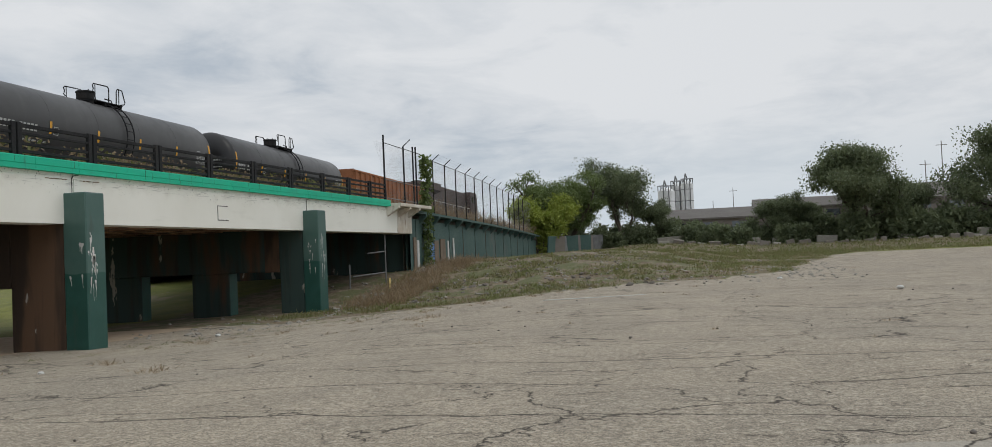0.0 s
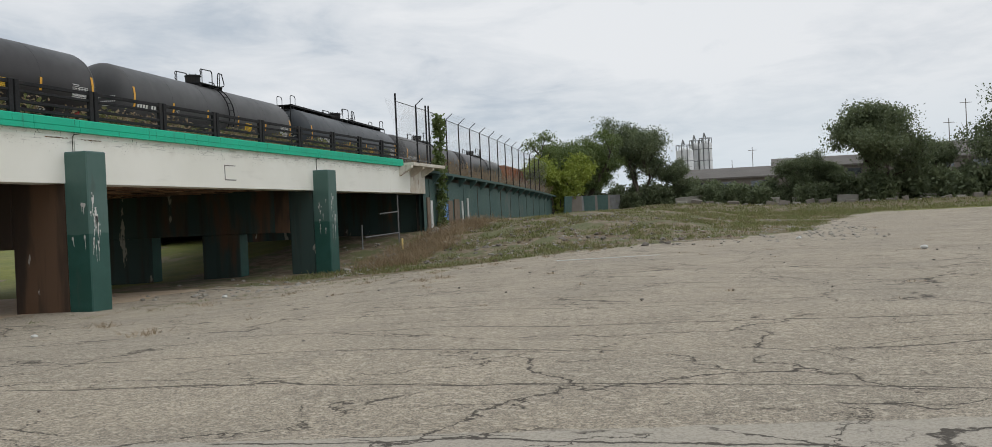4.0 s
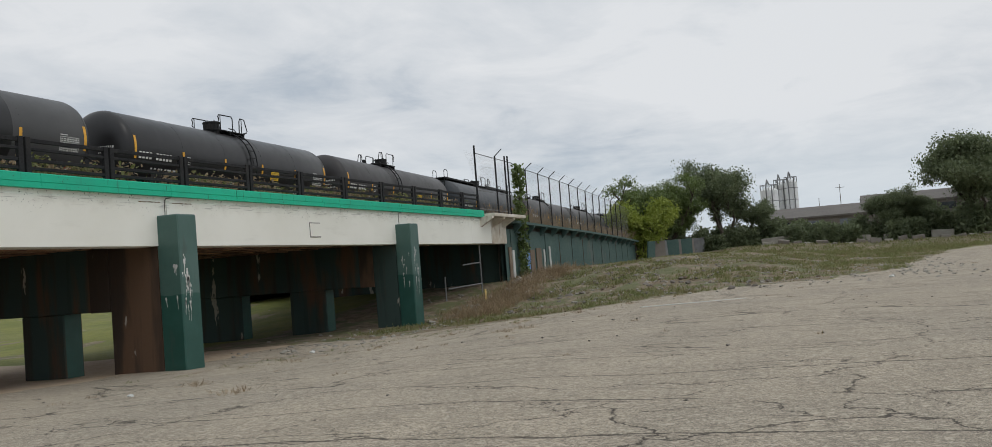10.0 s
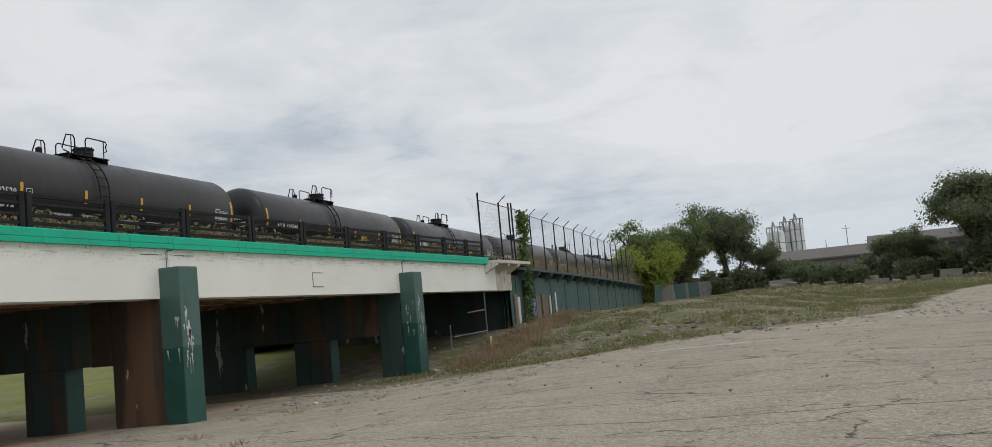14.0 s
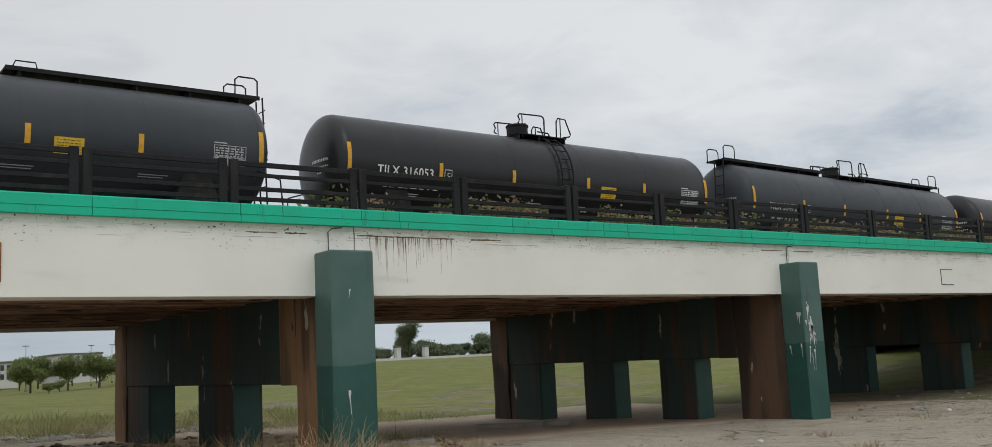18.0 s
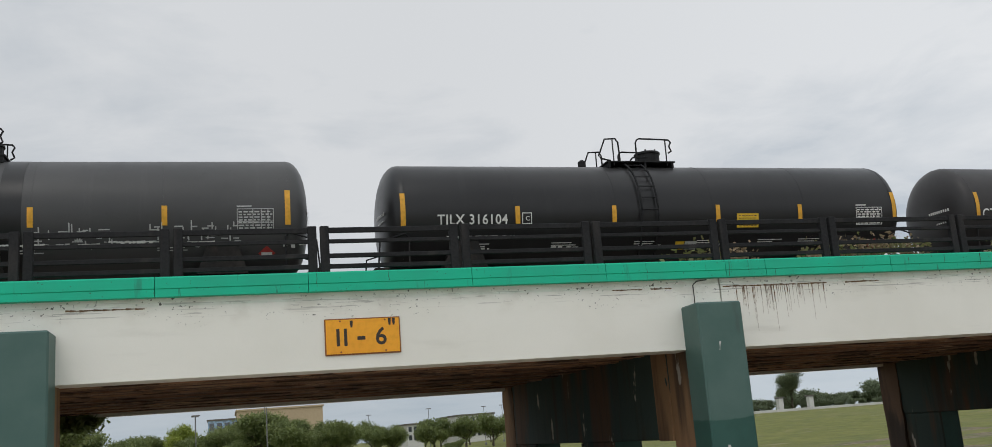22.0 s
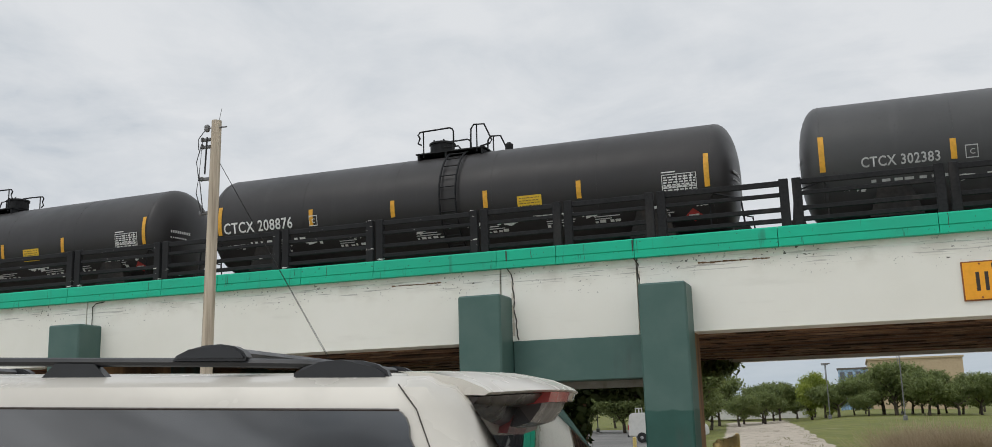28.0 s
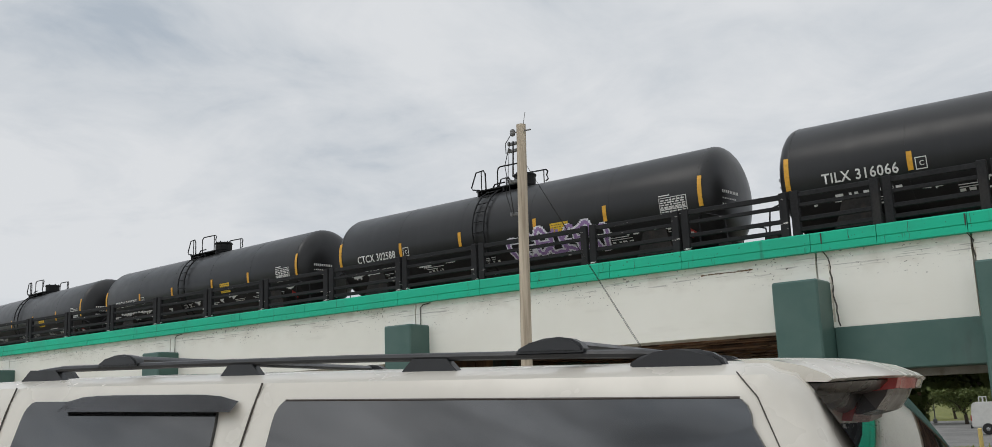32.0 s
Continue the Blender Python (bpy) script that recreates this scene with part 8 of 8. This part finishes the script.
def office(name, x0, x1, y, depth, top, mat, label, rows, cols, glass_mat, z0=-0.5):
    b = thing(name, label, "building", ((x0 + x1) / 2, y, 0))
    h = (x1 - x0) / 2
    bm = bmesh.new()
    box(bm, -h, h, 0, depth, z0, top)
    part("wall", bm, mat, b)
    bm = bmesh.new()
    box(bm, -h - 0.3, h + 0.3, -0.3, depth + 0.3, top, top + 0.4)
    part("roof", bm, GREY_ROOF if mat is not TAN_WALL else TAN_WALL, b)
    for r in range(rows):
        for c in range(cols):
            w, hh = 2 * h / cols, (top - 1.0) / max(1, rows)
            x, z = -h + w * (c + 0.5), 1.0 + hh * (r + 0.5)
            bm = bmesh.new()
            box(bm, x - w * 0.3, x + w * 0.3, -0.12, 0.02, z - hh * 0.3, z + hh * 0.3)
            part("window", bm, glass_mat, b)


office("tan_building", 2.9, 24.0, 260, 30, 11.6, TAN_WALL, "large tan windowless building behind the trees", 0, 0, DARK_GLASS)
office("glass_building", -4.2, 3.4, 268, 14, 9.9, BLUE_GLASS, "blue glass office block behind the trees", 3, 4, DARK_GLASS)
office("white_building", 54.3, 63.4, 240, 20, 6.2, PALE_WALL, "white three-storey building beyond the field", 3, 6, DARK_GLASS)
office("grey_building", 41.6, 45.4, 238, 16, 4.9, PALE_WALL, "low pale building beyond the field", 2, 3, DARK_GLASS)
office("low_building", -24, -8, 170, 12, 2.6, PALE_WALL, "low pale building behind the street trees", 1, 5, DARK_GLASS)
for x in (111.3, 118.4):
    g = thing("gate_pillar", "white brick gate pillar with a flat cap", "gate pillar", (x, 188, land(x, 188)), 0, "gate pillars")
    bm = bmesh.new()
    box(bm, -0.55, 0.55, -0.55, 0.55, -1, 2.7, 0.05)
    part("shaft", bm, PALE_WALL, g)
    bm = bmesh.new()
    box(bm, -0.75, 0.75, -0.75, 0.75, 2.7, 3.0, 0.05)
    part("cap", bm, GREY_ROOF, g)
bm = bmesh.new()
box(bm, 84, 160, 186, 186.6, -0.5, land(110, 186) + 0.5)
solo("far_road_wall", bm, PALE_WALL, "long pale kerb wall beyond the field", "wall", kind="structure")
tbl = thing("red_stall", "small red equipment stand in the field", "equipment", (13.6, 95, land(13.6, 95)))
for dx, hgt, mat in ((-0.5, 0.9, DECAL_RED), (0.1, 1.0, DECAL_RED), (0.6, 0.8, IRON), (-1.0, 1.1, IRON)):
    bm = bmesh.new()
    box(bm, dx - 0.05, dx + 0.05, -0.2, 0.2, 0, hgt, 0.01)
    part("upright", bm, mat, tbl)
bm = bmesh.new()
box(bm, -1.1, 0.7, -0.25, 0.25, 0.5, 0.6, 0.02)
part("bar", bm, IRON, tbl)


# ---- what moves ----
def motions():
    """The train rolls east at a nearly steady pace along the bending, falling line."""
    base = 5.7
    for car, start in TRAIN:
        rows = []
        for k in np.arange(len(DRIFT)) * 0.5:
            run = start + SPEED * k + DRIFT[int(2 * k)]
            xa, ya, _ = bend(run - base)
            xb, yb, _ = bend(run + base)
            za, zb = rail_z(run - base), rail_z(run + base)
            rows.append((float(k), pose((xa + xb) / 2, (ya + yb) / 2, (za + zb) / 2, 0, -math.degrees(math.atan2(zb - za, 2 * base)), math.degrees(math.atan2(yb - ya, xb - xa)))))
        walk(car, rows)


motions()
